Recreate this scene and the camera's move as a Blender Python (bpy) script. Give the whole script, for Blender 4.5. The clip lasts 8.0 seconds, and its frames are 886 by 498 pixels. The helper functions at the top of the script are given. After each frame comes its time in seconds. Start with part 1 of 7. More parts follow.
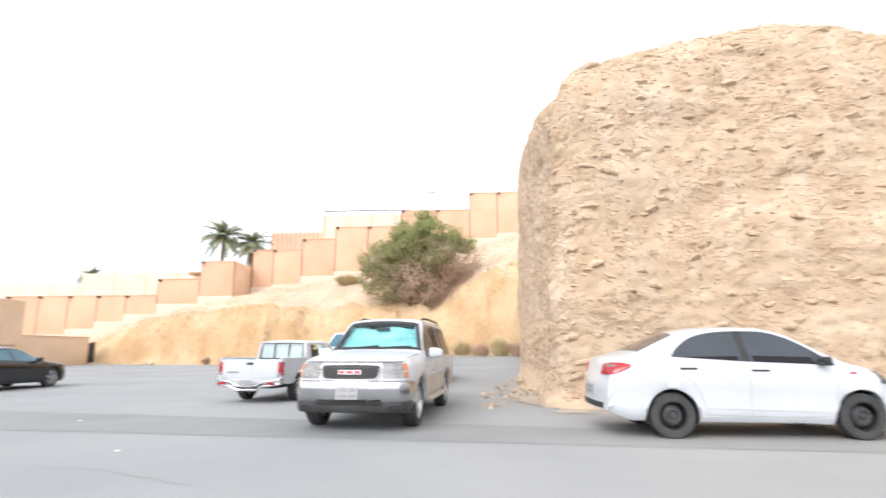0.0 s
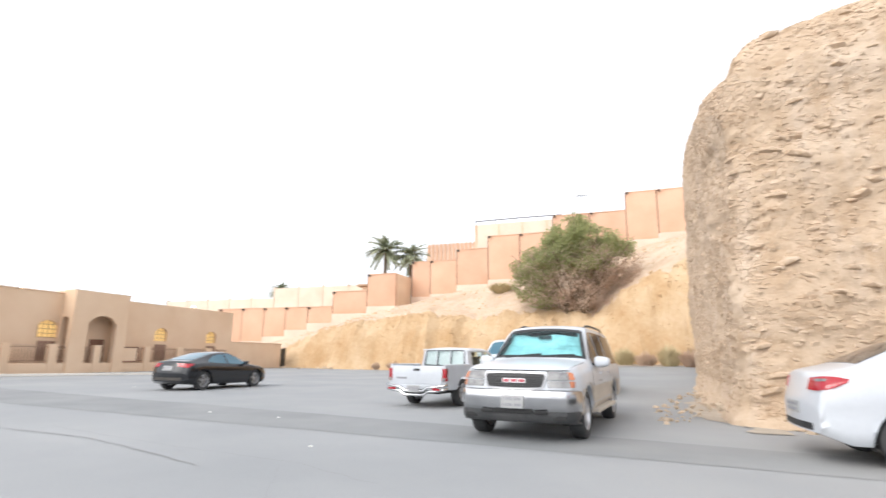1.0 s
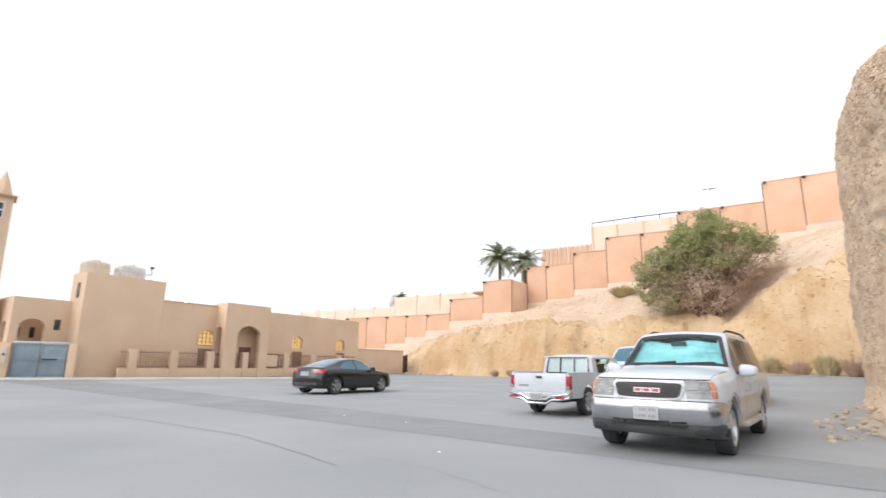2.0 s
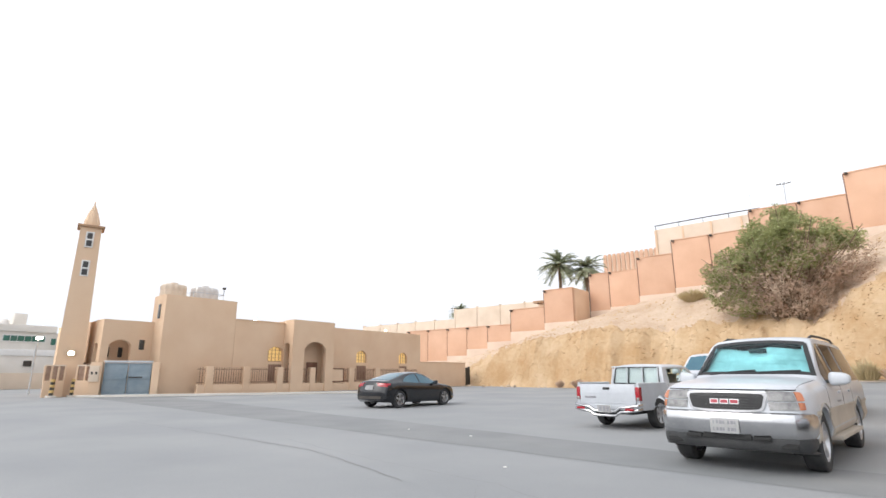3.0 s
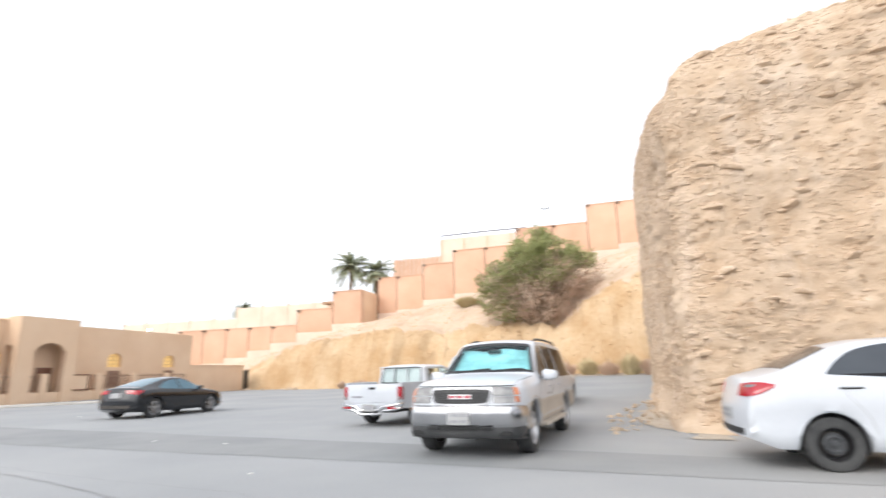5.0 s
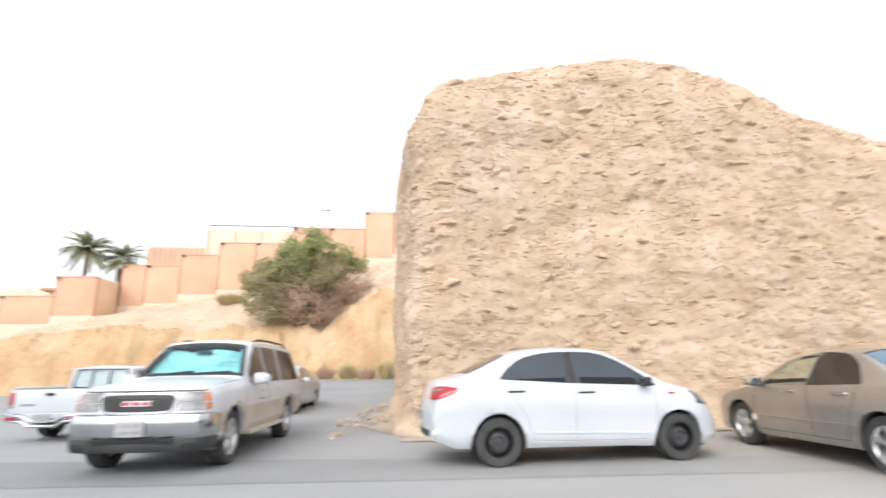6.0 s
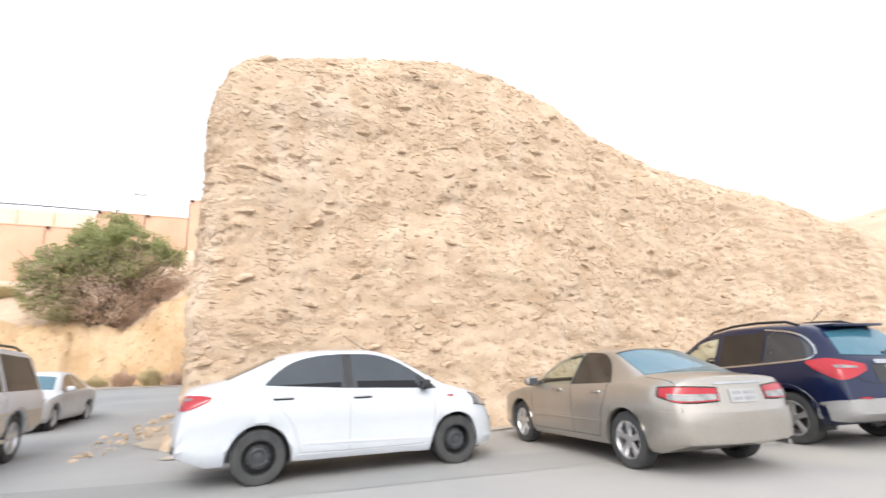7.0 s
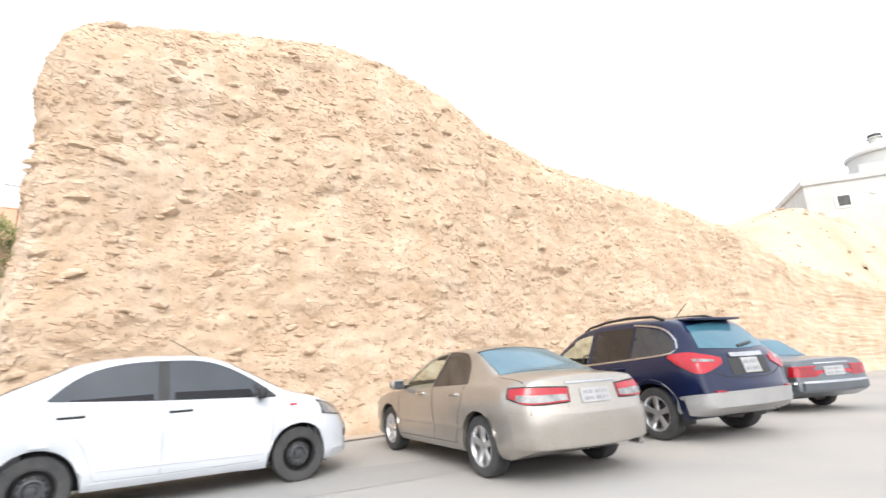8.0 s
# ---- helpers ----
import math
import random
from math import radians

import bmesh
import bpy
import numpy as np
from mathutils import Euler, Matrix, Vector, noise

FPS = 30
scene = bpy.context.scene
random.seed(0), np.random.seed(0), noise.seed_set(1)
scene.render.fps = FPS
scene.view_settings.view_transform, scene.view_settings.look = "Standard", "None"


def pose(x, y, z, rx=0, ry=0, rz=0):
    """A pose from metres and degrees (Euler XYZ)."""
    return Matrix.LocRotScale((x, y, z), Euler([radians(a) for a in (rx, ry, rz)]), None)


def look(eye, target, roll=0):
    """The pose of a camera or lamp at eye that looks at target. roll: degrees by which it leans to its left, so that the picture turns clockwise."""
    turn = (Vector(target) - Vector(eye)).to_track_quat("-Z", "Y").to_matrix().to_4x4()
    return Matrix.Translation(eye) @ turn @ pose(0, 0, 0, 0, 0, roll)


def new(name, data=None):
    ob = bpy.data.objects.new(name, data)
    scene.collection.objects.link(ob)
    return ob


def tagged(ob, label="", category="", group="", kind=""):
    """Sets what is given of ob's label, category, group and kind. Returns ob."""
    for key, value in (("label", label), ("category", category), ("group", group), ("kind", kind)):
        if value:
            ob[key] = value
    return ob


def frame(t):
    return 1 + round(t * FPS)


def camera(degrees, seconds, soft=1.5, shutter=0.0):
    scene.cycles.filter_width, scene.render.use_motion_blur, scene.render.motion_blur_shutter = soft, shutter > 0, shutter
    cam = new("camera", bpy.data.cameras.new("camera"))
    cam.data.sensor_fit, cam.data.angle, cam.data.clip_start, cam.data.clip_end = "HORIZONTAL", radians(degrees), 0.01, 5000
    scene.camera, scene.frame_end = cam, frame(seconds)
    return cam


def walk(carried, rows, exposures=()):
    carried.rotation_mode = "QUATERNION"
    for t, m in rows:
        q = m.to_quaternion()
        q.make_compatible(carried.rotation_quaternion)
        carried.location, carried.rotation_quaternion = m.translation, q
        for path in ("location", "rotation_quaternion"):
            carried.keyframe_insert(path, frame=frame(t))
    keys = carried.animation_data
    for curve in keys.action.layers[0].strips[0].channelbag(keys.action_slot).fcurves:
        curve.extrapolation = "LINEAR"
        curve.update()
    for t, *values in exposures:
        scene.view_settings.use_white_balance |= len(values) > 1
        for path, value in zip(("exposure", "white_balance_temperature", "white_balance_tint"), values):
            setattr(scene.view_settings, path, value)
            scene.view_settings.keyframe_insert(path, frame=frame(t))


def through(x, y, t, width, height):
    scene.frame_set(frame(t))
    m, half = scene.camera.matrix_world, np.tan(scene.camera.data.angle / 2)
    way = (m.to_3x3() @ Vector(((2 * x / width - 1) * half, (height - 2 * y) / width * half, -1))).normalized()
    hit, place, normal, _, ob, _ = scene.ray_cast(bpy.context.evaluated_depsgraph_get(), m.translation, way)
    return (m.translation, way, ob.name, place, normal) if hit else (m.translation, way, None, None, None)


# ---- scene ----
cam = camera(80.9, 8.0, shutter=0.5)
PATH = [
    (0, (0.406, -0.157, 1.186), (0.289, 1.803, 1.569), -0.1),
    (0.5, (0.372, -0.152, 1.184), (-0.044, 1.762, 1.59), 0.3),
    (1, (0.284, -0.087, 1.188), (-0.395, 1.749, 1.597), 0.6),
    (1.5, (0.219, -0.101, 1.189), (-0.68, 1.637, 1.602), 1.1),
    (2, (0.209, -0.101, 1.195), (-0.855, 1.537, 1.623), 0.8),
    (3.5, (0.208, -0.07, 1.224), (-1.049, 1.41, 1.701), -0.3),
    (4, (0.296, -0.092, 1.202), (-0.842, 1.481, 1.681), -1.0),
    (4.2, (0.342, -0.102, 1.192), (-0.708, 1.533, 1.666), -1.0),
    (5.3, (0.868, 0.155, 1.233), (0.539, 2.074, 1.691), -1.3),
    (5.5, (1.051, 0.278, 1.208), (0.887, 2.218, 1.664), -1.0),
    (6, (1.518, 0.48, 1.198), (1.766, 2.41, 1.659), -0.9),
    (6.5, (1.953, 0.677, 1.211), (2.518, 2.536, 1.683), -1.4),
    (7, (2.468, 0.812, 1.211), (3.279, 2.584, 1.663), -1.9),
    (7.5, (3.037, 0.937, 1.212), (3.997, 2.633, 1.664), -3.1),
    (8, (3.576, 0.994, 1.196), (4.646, 2.625, 1.639), -3.5),
]
EXPOSURES = [(0.0, 1.37), (0.5, 1.42), (1.0, 1.19), (2.0, 1.0), (3.5, 0.88), (4.2, 0.98), (5.5, 1.27), (6.5, 1.25), (7.0, 1.34), (8.0, 1.48)]
walk(cam, [(t, look(eye, target, roll)) for t, eye, target, roll in PATH], EXPOSURES)

# ---- sky and sun ----
SUN_EL, SUN_AZ = 38.0, 205.0
world = bpy.data.worlds.new("sky")
scene.world = world
world.use_nodes = True
wn = world.node_tree.nodes
sky = wn.new("ShaderNodeTexSky")
sky.sky_type = 'NISHITA'
sky.sun_disc = False
sky.sun_elevation = radians(SUN_EL)
sky.sun_rotation = radians(SUN_AZ)
sky.dust_density = 6.0
sky.air_density = 1.0
haze = wn.new("ShaderNodeHueSaturation")
haze.inputs["Saturation"].default_value = 0.1
world.node_tree.links.new(sky.outputs[0], haze.inputs["Color"])
cloud = wn.new("ShaderNodeMixRGB")                      # thin high overcast
cloud.inputs["Fac"].default_value = 0.72
cloud.inputs["Color2"].default_value = (4.25, 4.4, 4.78, 1)
world.node_tree.links.new(haze.outputs[0], cloud.inputs["Color1"])
world.node_tree.links.new(cloud.outputs[0], wn["Background"].inputs["Color"])
wn["Background"].inputs["Strength"].default_value = 0.15
sun_data = bpy.data.lights.new("sun", 'SUN')
sun_data.energy = 0.35
sun_data.angle = radians(25)
sun_data.color = (1.0, 0.93, 0.84)
sun = new("sun", sun_data)
_d = Vector((math.sin(radians(SUN_AZ)) * math.cos(radians(SUN_EL)), math.cos(radians(SUN_AZ)) * math.cos(radians(SUN_EL)), math.sin(radians(SUN_EL))))
sun.matrix_world = look(_d * 60, (0, 0, 0))


# ---- materials ----
def mat(name, c1, c2=None, rough=0.8, metal=0.0, scale=4.0, fine=60.0, bump=0.2, bump_dist=0.01, coat=0.0, rand=0.0, spec=0.5, stretch=(1, 1, 1), mid=0.5, through=0.0, streaks=None):
    """Two-scale noise between two base colours, fine relief by bump, optional per-object variation."""
    m = bpy.data.materials.new(name)
    m.use_nodes = True
    nt = m.node_tree
    b = nt.nodes["Principled BSDF"]
    b.inputs["Roughness"].default_value = rough
    b.inputs["Metallic"].default_value = metal
    b.inputs["Coat Weight"].default_value = coat
    b.inputs["Coat Roughness"].default_value = 0.06
    b.inputs["Specular IOR Level"].default_value = spec
    c2 = c2 or tuple(0.85 * v for v in c1)
    tc = nt.nodes.new("ShaderNodeTexCoord")
    mp = nt.nodes.new("ShaderNodeMapping")
    mp.inputs["Scale"].default_value = stretch
    nt.links.new(tc.outputs["Object"], mp.inputs["Vector"])
    n1 = nt.nodes.new("ShaderNodeTexNoise")
    n1.inputs["Scale"].default_value = scale
    n1.inputs["Detail"].default_value = 5
    n2 = nt.nodes.new("ShaderNodeTexNoise")
    n2.inputs["Scale"].default_value = fine
    n2.inputs["Detail"].default_value = 3
    for n in (n1, n2):
        nt.links.new(mp.outputs[0], n.inputs["Vector"])
    add = nt.nodes.new("ShaderNodeMath")
    add.operation = 'MULTIPLY_ADD'
    add.inputs[1].default_value = 0.35
    nt.links.new(n2.outputs["Fac"], add.inputs[0])
    nt.links.new(n1.outputs["Fac"], add.inputs[2])
    ramp = nt.nodes.new("ShaderNodeValToRGB")
    ramp.color_ramp.elements[0].position = mid - 0.02
    ramp.color_ramp.elements[1].position = mid + 0.36
    ramp.color_ramp.elements[0].color = (*c1, 1)
    ramp.color_ramp.elements[1].color = (*c2, 1)
    nt.links.new(add.outputs[0], ramp.inputs["Fac"])
    col = ramp.outputs["Color"]
    if rand:
        oi = nt.nodes.new("ShaderNodeObjectInfo")
        mr = nt.nodes.new("ShaderNodeMapRange")
        mr.inputs["To Min"].default_value, mr.inputs["To Max"].default_value = 1 - rand, 1 + rand
        nt.links.new(oi.outputs["Random"], mr.inputs["Value"])
        hs = nt.nodes.new("ShaderNodeHueSaturation")
        nt.links.new(mr.outputs[0], hs.inputs["Value"])
        nt.links.new(col, hs.inputs["Color"])
        col = hs.outputs["Color"]
    if streaks:                                             # pale wash marks running down the face
        sm = nt.nodes.new("ShaderNodeMapping")
        sm.inputs["Scale"].default_value = (1.6, 1.6, 0.16)
        nt.links.new(tc.outputs["Object"], sm.inputs["Vector"])
        sn = nt.nodes.new("ShaderNodeTexNoise")
        sn.inputs["Scale"].default_value, sn.inputs["Detail"].default_value = 1.3, 4
        nt.links.new(sm.outputs[0], sn.inputs["Vector"])
        sr = nt.nodes.new("ShaderNodeMapRange")
        sr.inputs["From Min"].default_value, sr.inputs["From Max"].default_value = 0.54, 0.72
        sr.inputs["To Max"].default_value = 0.45
        nt.links.new(sn.outputs["Fac"], sr.inputs["Value"])
        sx = nt.nodes.new("ShaderNodeMixRGB")
        sx.inputs["Color2"].default_value = (*streaks, 1)
        nt.links.new(sr.outputs[0], sx.inputs["Fac"])
        nt.links.new(col, sx.inputs["Color1"])
        col = sx.outputs["Color"]
    nt.links.new(col, b.inputs["Base Color"])
    if through:                                             # thin leaves let light through
        tl = nt.nodes.new("ShaderNodeBsdfTranslucent")
        nt.links.new(col, tl.inputs["Color"])
        mx = nt.nodes.new("ShaderNodeMixShader")
        mx.inputs[0].default_value = through
        nt.links.new(b.outputs[0], mx.inputs[1])
        nt.links.new(tl.outputs[0], mx.inputs[2])
        nt.links.new(mx.outputs[0], nt.nodes["Material Output"].inputs["Surface"])
    if bump:
        bp = nt.nodes.new("ShaderNodeBump")
        bp.inputs["Strength"].default_value = bump
        bp.inputs["Distance"].default_value = bump_dist
        nt.links.new(add.outputs[0], bp.inputs["Height"])
        nt.links.new(bp.outputs["Normal"], b.inputs["Normal"])
    return m


def glass_mat(name, tint, alpha_mix=0.25, rough=0.03):
    """Window glass: a tinted see-through layer under a glossy coat."""
    m = bpy.data.materials.new(name)
    m.use_nodes = True
    nt = m.node_tree
    out = nt.nodes["Material Output"]
    nt.nodes.remove(nt.nodes["Principled BSDF"])
    tr = nt.nodes.new("ShaderNodeBsdfTransparent")
    tr.inputs["Color"].default_value = (*tint, 1)
    gl = nt.nodes.new("ShaderNodeBsdfGlossy")
    gl.inputs["Roughness"].default_value = rough
    lw = nt.nodes.new("ShaderNodeLayerWeight")
    pw = nt.nodes.new("ShaderNodeMath")
    pw.operation = 'POWER'
    pw.inputs[1].default_value = 3.5
    nt.links.new(lw.outputs["Facing"], pw.inputs[0])
    fr = nt.nodes.new("ShaderNodeMath")
    fr.operation = 'MULTIPLY_ADD'
    fr.inputs[1].default_value, fr.inputs[2].default_value = 0.4, alpha_mix * 0.25
    nt.links.new(pw.outputs[0], fr.inputs[0])
    mx = nt.nodes.new("ShaderNodeMixShader")
    nt.links.new(fr.outputs[0], mx.inputs[0])
    nt.links.new(tr.outputs[0], mx.inputs[1])
    nt.links.new(gl.outputs[0], mx.inputs[2])
    nt.links.new(mx.outputs[0], out.inputs["Surface"])
    return m


def lamp_mat(name, color, strength):
    m = bpy.data.materials.new(name)
    m.use_nodes = True
    b = m.node_tree.nodes["Principled BSDF"]
    b.inputs["Base Color"].default_value = (*color, 1)
    b.inputs["Emission Color"].default_value = (*color, 1)
    b.inputs["Emission Strength"].default_value = strength
    return m


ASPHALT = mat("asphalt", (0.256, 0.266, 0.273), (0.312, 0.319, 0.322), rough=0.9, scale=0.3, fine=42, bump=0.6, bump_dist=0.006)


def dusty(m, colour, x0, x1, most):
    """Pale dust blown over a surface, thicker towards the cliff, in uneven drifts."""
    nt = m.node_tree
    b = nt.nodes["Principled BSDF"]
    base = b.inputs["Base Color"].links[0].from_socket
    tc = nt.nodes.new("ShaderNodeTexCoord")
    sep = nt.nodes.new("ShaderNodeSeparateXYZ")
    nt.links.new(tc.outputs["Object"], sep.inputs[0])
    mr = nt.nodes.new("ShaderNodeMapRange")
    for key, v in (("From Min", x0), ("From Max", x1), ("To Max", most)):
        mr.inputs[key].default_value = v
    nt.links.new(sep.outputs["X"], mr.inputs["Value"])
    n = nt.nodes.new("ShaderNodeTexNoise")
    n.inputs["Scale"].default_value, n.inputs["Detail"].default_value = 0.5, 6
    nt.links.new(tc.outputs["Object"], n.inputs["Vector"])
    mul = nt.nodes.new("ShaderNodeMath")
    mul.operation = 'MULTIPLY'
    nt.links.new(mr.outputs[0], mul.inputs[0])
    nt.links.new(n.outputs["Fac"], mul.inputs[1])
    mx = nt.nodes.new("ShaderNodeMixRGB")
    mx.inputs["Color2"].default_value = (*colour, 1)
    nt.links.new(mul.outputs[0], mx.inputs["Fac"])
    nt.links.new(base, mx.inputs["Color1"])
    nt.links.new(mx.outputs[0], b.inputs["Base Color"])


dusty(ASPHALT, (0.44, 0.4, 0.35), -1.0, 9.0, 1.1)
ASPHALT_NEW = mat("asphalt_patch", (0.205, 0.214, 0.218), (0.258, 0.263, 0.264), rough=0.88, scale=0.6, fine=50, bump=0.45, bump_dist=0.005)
ROCK = mat("cliff_rock", (0.46, 0.33, 0.218), (0.6, 0.468, 0.345), rough=0.95, scale=1.6, fine=15, bump=0.9, bump_dist=0.05, streaks=(0.64, 0.53, 0.425))
ROCKCHIP = mat("rock_flake", (0.44, 0.312, 0.205), (0.6, 0.47, 0.35), rough=0.95, scale=1.4, fine=14, bump=0.5, bump_dist=0.02, streaks=(0.64, 0.53, 0.425))
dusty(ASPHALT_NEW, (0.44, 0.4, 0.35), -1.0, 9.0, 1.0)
SEAMROAD = mat("crack_fill", (0.19, 0.188, 0.185), (0.23, 0.23, 0.225), rough=0.95, bump=0.0)
STONE = mat("loose_stone", (0.43, 0.325, 0.225), (0.58, 0.47, 0.36), rough=0.95, scale=3, fine=30, bump=0.6, bump_dist=0.02, rand=0.12)
EARTH = mat("embankment", (0.46, 0.295, 0.15), (0.6, 0.445, 0.285), rough=0.96, scale=0.35, fine=3.5, bump=0.8, bump_dist=0.12)
SAND = mat("sandy_hill", (0.5, 0.36, 0.25), (0.62, 0.49, 0.37), rough=0.96, scale=0.25, fine=4, bump=0.6, bump_dist=0.1)
DIRT = mat("road_dirt", (0.38, 0.325, 0.26), (0.48, 0.41, 0.33), rough=0.97, scale=1.5, fine=30, bump=0.5, bump_dist=0.02)
PANEL = mat("pink_render", (0.6, 0.37, 0.25), (0.68, 0.44, 0.31), rough=0.92, scale=0.4, fine=12, bump=0.15, rand=0.05)
PLINTH = mat("pale_plinth", (0.62, 0.48, 0.38), (0.7, 0.57, 0.46), rough=0.92, scale=0.5, fine=12, bump=0.15)
CREAM = mat("cream_wall", (0.66, 0.54, 0.42), (0.74, 0.62, 0.5), rough=0.92, scale=0.5, fine=12, bump=0.15)
TAN = mat("tan_render", (0.69, 0.49, 0.33), (0.75, 0.56, 0.395), rough=0.93, scale=0.5, fine=25, bump=0.2)
TAN_DARK = mat("tan_trim", (0.4, 0.25, 0.155), (0.48, 0.32, 0.2), rough=0.9, scale=1, fine=25, bump=0.2)
BROWN = mat("brown_door", (0.16, 0.075, 0.045), (0.24, 0.12, 0.075), rough=0.6, scale=3, fine=30, bump=0.2, stretch=(1, 1, 0.2))
RUST = mat("rusty_iron", (0.3, 0.19, 0.13), (0.4, 0.27, 0.2), rough=0.75, metal=0.2, scale=6, fine=60, bump=0.3)
GATE = mat("blue_grey_gate", (0.2, 0.26, 0.3), (0.28, 0.34, 0.38), rough=0.6, metal=0.2, scale=1.5, fine=25, bump=0.2)
WHITEWALL = mat("off_white_wall", (0.66, 0.62, 0.56), (0.76, 0.72, 0.66), rough=0.9, scale=0.6, fine=20, bump=0.15)
TANK = mat("tank_plastic", (0.62, 0.58, 0.54), (0.74, 0.71, 0.68), rough=0.5, scale=2, fine=30, bump=0.1)
STEEL = mat("galvanised", (0.5, 0.52, 0.54), (0.62, 0.64, 0.66), rough=0.4, metal=0.8, scale=4, fine=40, bump=0.1)
GREYHOUSE = mat("grey_render", (0.45, 0.45, 0.43), (0.53, 0.53, 0.51), rough=0.9, scale=0.6, fine=15, bump=0.15)
TRIMWHITE = mat("white_trim", (0.74, 0.73, 0.7), (0.8, 0.79, 0.77), rough=0.8, scale=2, fine=20, bump=0.1)
DARKMETAL = mat("dark_metal", (0.05, 0.045, 0.04), (0.09, 0.08, 0.07), rough=0.6, metal=0.5, scale=5, fine=50, bump=0.2)
GREENGLASS = mat("green_glazing", (0.03, 0.12, 0.09), (0.05, 0.17, 0.13), rough=0.12, scale=0.8, fine=8, bump=0.0)
DARKPANE = mat("dark_pane", (0.03, 0.03, 0.032), (0.06, 0.055, 0.05), rough=0.12, scale=2, fine=10, bump=0.0)
GOLDPANE = lamp_mat("lit_yellow_pane", (0.8, 0.56, 0.22), 0.28)
WALLLAMP = lamp_mat("wall_lamp_glow", (1.0, 0.88, 0.68), 9.0)
BARK = mat("bark", (0.2, 0.14, 0.095), (0.3, 0.22, 0.15), rough=0.95, scale=5, fine=30, bump=0.6, bump_dist=0.03)
TWIG = mat("dry_twigs", (0.52, 0.36, 0.26), (0.68, 0.54, 0.42), rough=0.95, scale=0.6, fine=8, bump=0.2, through=0.4)
LEAF = mat("bush_leaves", (0.3, 0.33, 0.13), (0.48, 0.49, 0.25), rough=0.7, scale=0.5, fine=5, bump=0.1, through=0.5)
PALMLEAF = mat("palm_leaves", (0.3, 0.34, 0.22), (0.46, 0.47, 0.34), rough=0.65, scale=0.6, fine=6, bump=0.1, through=0.4)
DRYGRASS = mat("dry_shrub", (0.425, 0.338, 0.188), (0.600, 0.512, 0.312), rough=0.95, scale=1, fine=10, bump=0.2)
# vehicles
WHITE = mat("white_paint", (0.5, 0.525, 0.56), (0.56, 0.58, 0.61), rough=0.3, scale=0.9, fine=20, bump=0.0, coat=0.5)
WHITE_OLD = mat("aged_white_paint", (0.49, 0.515, 0.55), (0.575, 0.6, 0.635), rough=0.38, scale=1.8, fine=25, bump=0.02, coat=0.35)
SILVERGOLD = mat("champagne_paint", (0.32, 0.295, 0.26), (0.38, 0.352, 0.315), rough=0.3, metal=0.6, scale=1.2, fine=30, bump=0.0, coat=0.7)
NAVY = mat("navy_paint", (0.003, 0.007, 0.032), (0.005, 0.011, 0.046), rough=0.3, metal=0.0, scale=1.2, fine=30, bump=0.0, coat=0.6, spec=0.2)
GREYBLUE = mat("blue_grey_paint", (0.085, 0.1, 0.115), (0.115, 0.13, 0.145), rough=0.32, metal=0.4, scale=1.2, fine=30, bump=0.0, coat=0.6)
BLACK = mat("black_paint", (0.003, 0.004, 0.006), (0.006, 0.007, 0.01), rough=0.22, scale=1.2, fine=30, bump=0.0, coat=0.55, spec=0.35)
BEIGE = mat("beige_cladding", (0.43, 0.38, 0.315), (0.52, 0.465, 0.395), rough=0.5, scale=2, fine=30, bump=0.05)
GREYCLAD = mat("grey_cladding", (0.27, 0.27, 0.265), (0.34, 0.335, 0.33), rough=0.5, metal=0.2, scale=2, fine=30, bump=0.05)
RUBBER = mat("tyre_rubber", (0.035, 0.036, 0.037), (0.065, 0.065, 0.064), rough=0.88, scale=5, fine=60, bump=0.3)
BUMPERGREY = mat("dusty_dark_plastic", (0.032, 0.034, 0.036), (0.06, 0.06, 0.06), rough=0.6, scale=3, fine=40, bump=0.1)
BLACKPLASTIC = mat("black_plastic", (0.015, 0.015, 0.016), (0.03, 0.03, 0.03), rough=0.55, scale=5, fine=60, bump=0.1)
SEAM = mat("panel_gap", (0.02, 0.02, 0.02), (0.03, 0.03, 0.03), rough=0.9, bump=0.0)
SEAM_PALE = mat("panel_gap_pale", (0.3, 0.3, 0.3), (0.36, 0.36, 0.36), rough=0.9, bump=0.0)
CHROME = mat("chrome", (0.45, 0.455, 0.465), (0.56, 0.565, 0.575), rough=0.18, metal=1.0, scale=3, fine=40, bump=0.0)
GRILLETRIM = mat("satin_grille_trim", (0.3, 0.305, 0.315), (0.38, 0.385, 0.395), rough=0.3, metal=0.8, scale=3, fine=40, bump=0.0)
ALLOY = mat("alloy", (0.5, 0.5, 0.51), (0.62, 0.62, 0.63), rough=0.3, metal=0.8, scale=5, fine=50, bump=0.0)
STEELWHEEL = mat("black_steel_and_rim_shade", (0.018, 0.018, 0.02), (0.04, 0.04, 0.042), rough=0.45, metal=0.3, scale=6, fine=50, bump=0.1)
REDLENS = mat("red_lens", (0.3, 0.005, 0.014), (0.4, 0.012, 0.022), rough=0.15, scale=3, fine=40, bump=0.0, coat=0.3)
CLEARLENS = mat("clear_lens", (0.13, 0.13, 0.13), (0.36, 0.355, 0.345), rough=0.12, metal=0.3, scale=9, fine=60, bump=0.15, coat=0.3)
AMBERLENS = mat("amber_lens", (0.42, 0.13, 0.05), (0.5, 0.18, 0.08), rough=0.15, scale=3, fine=40, bump=0.0, coat=0.5)
YELLOWPAINT = mat("yellow_band_paint", (0.55, 0.36, 0.12), (0.64, 0.44, 0.18), rough=0.6, scale=6, fine=40, bump=0.1)
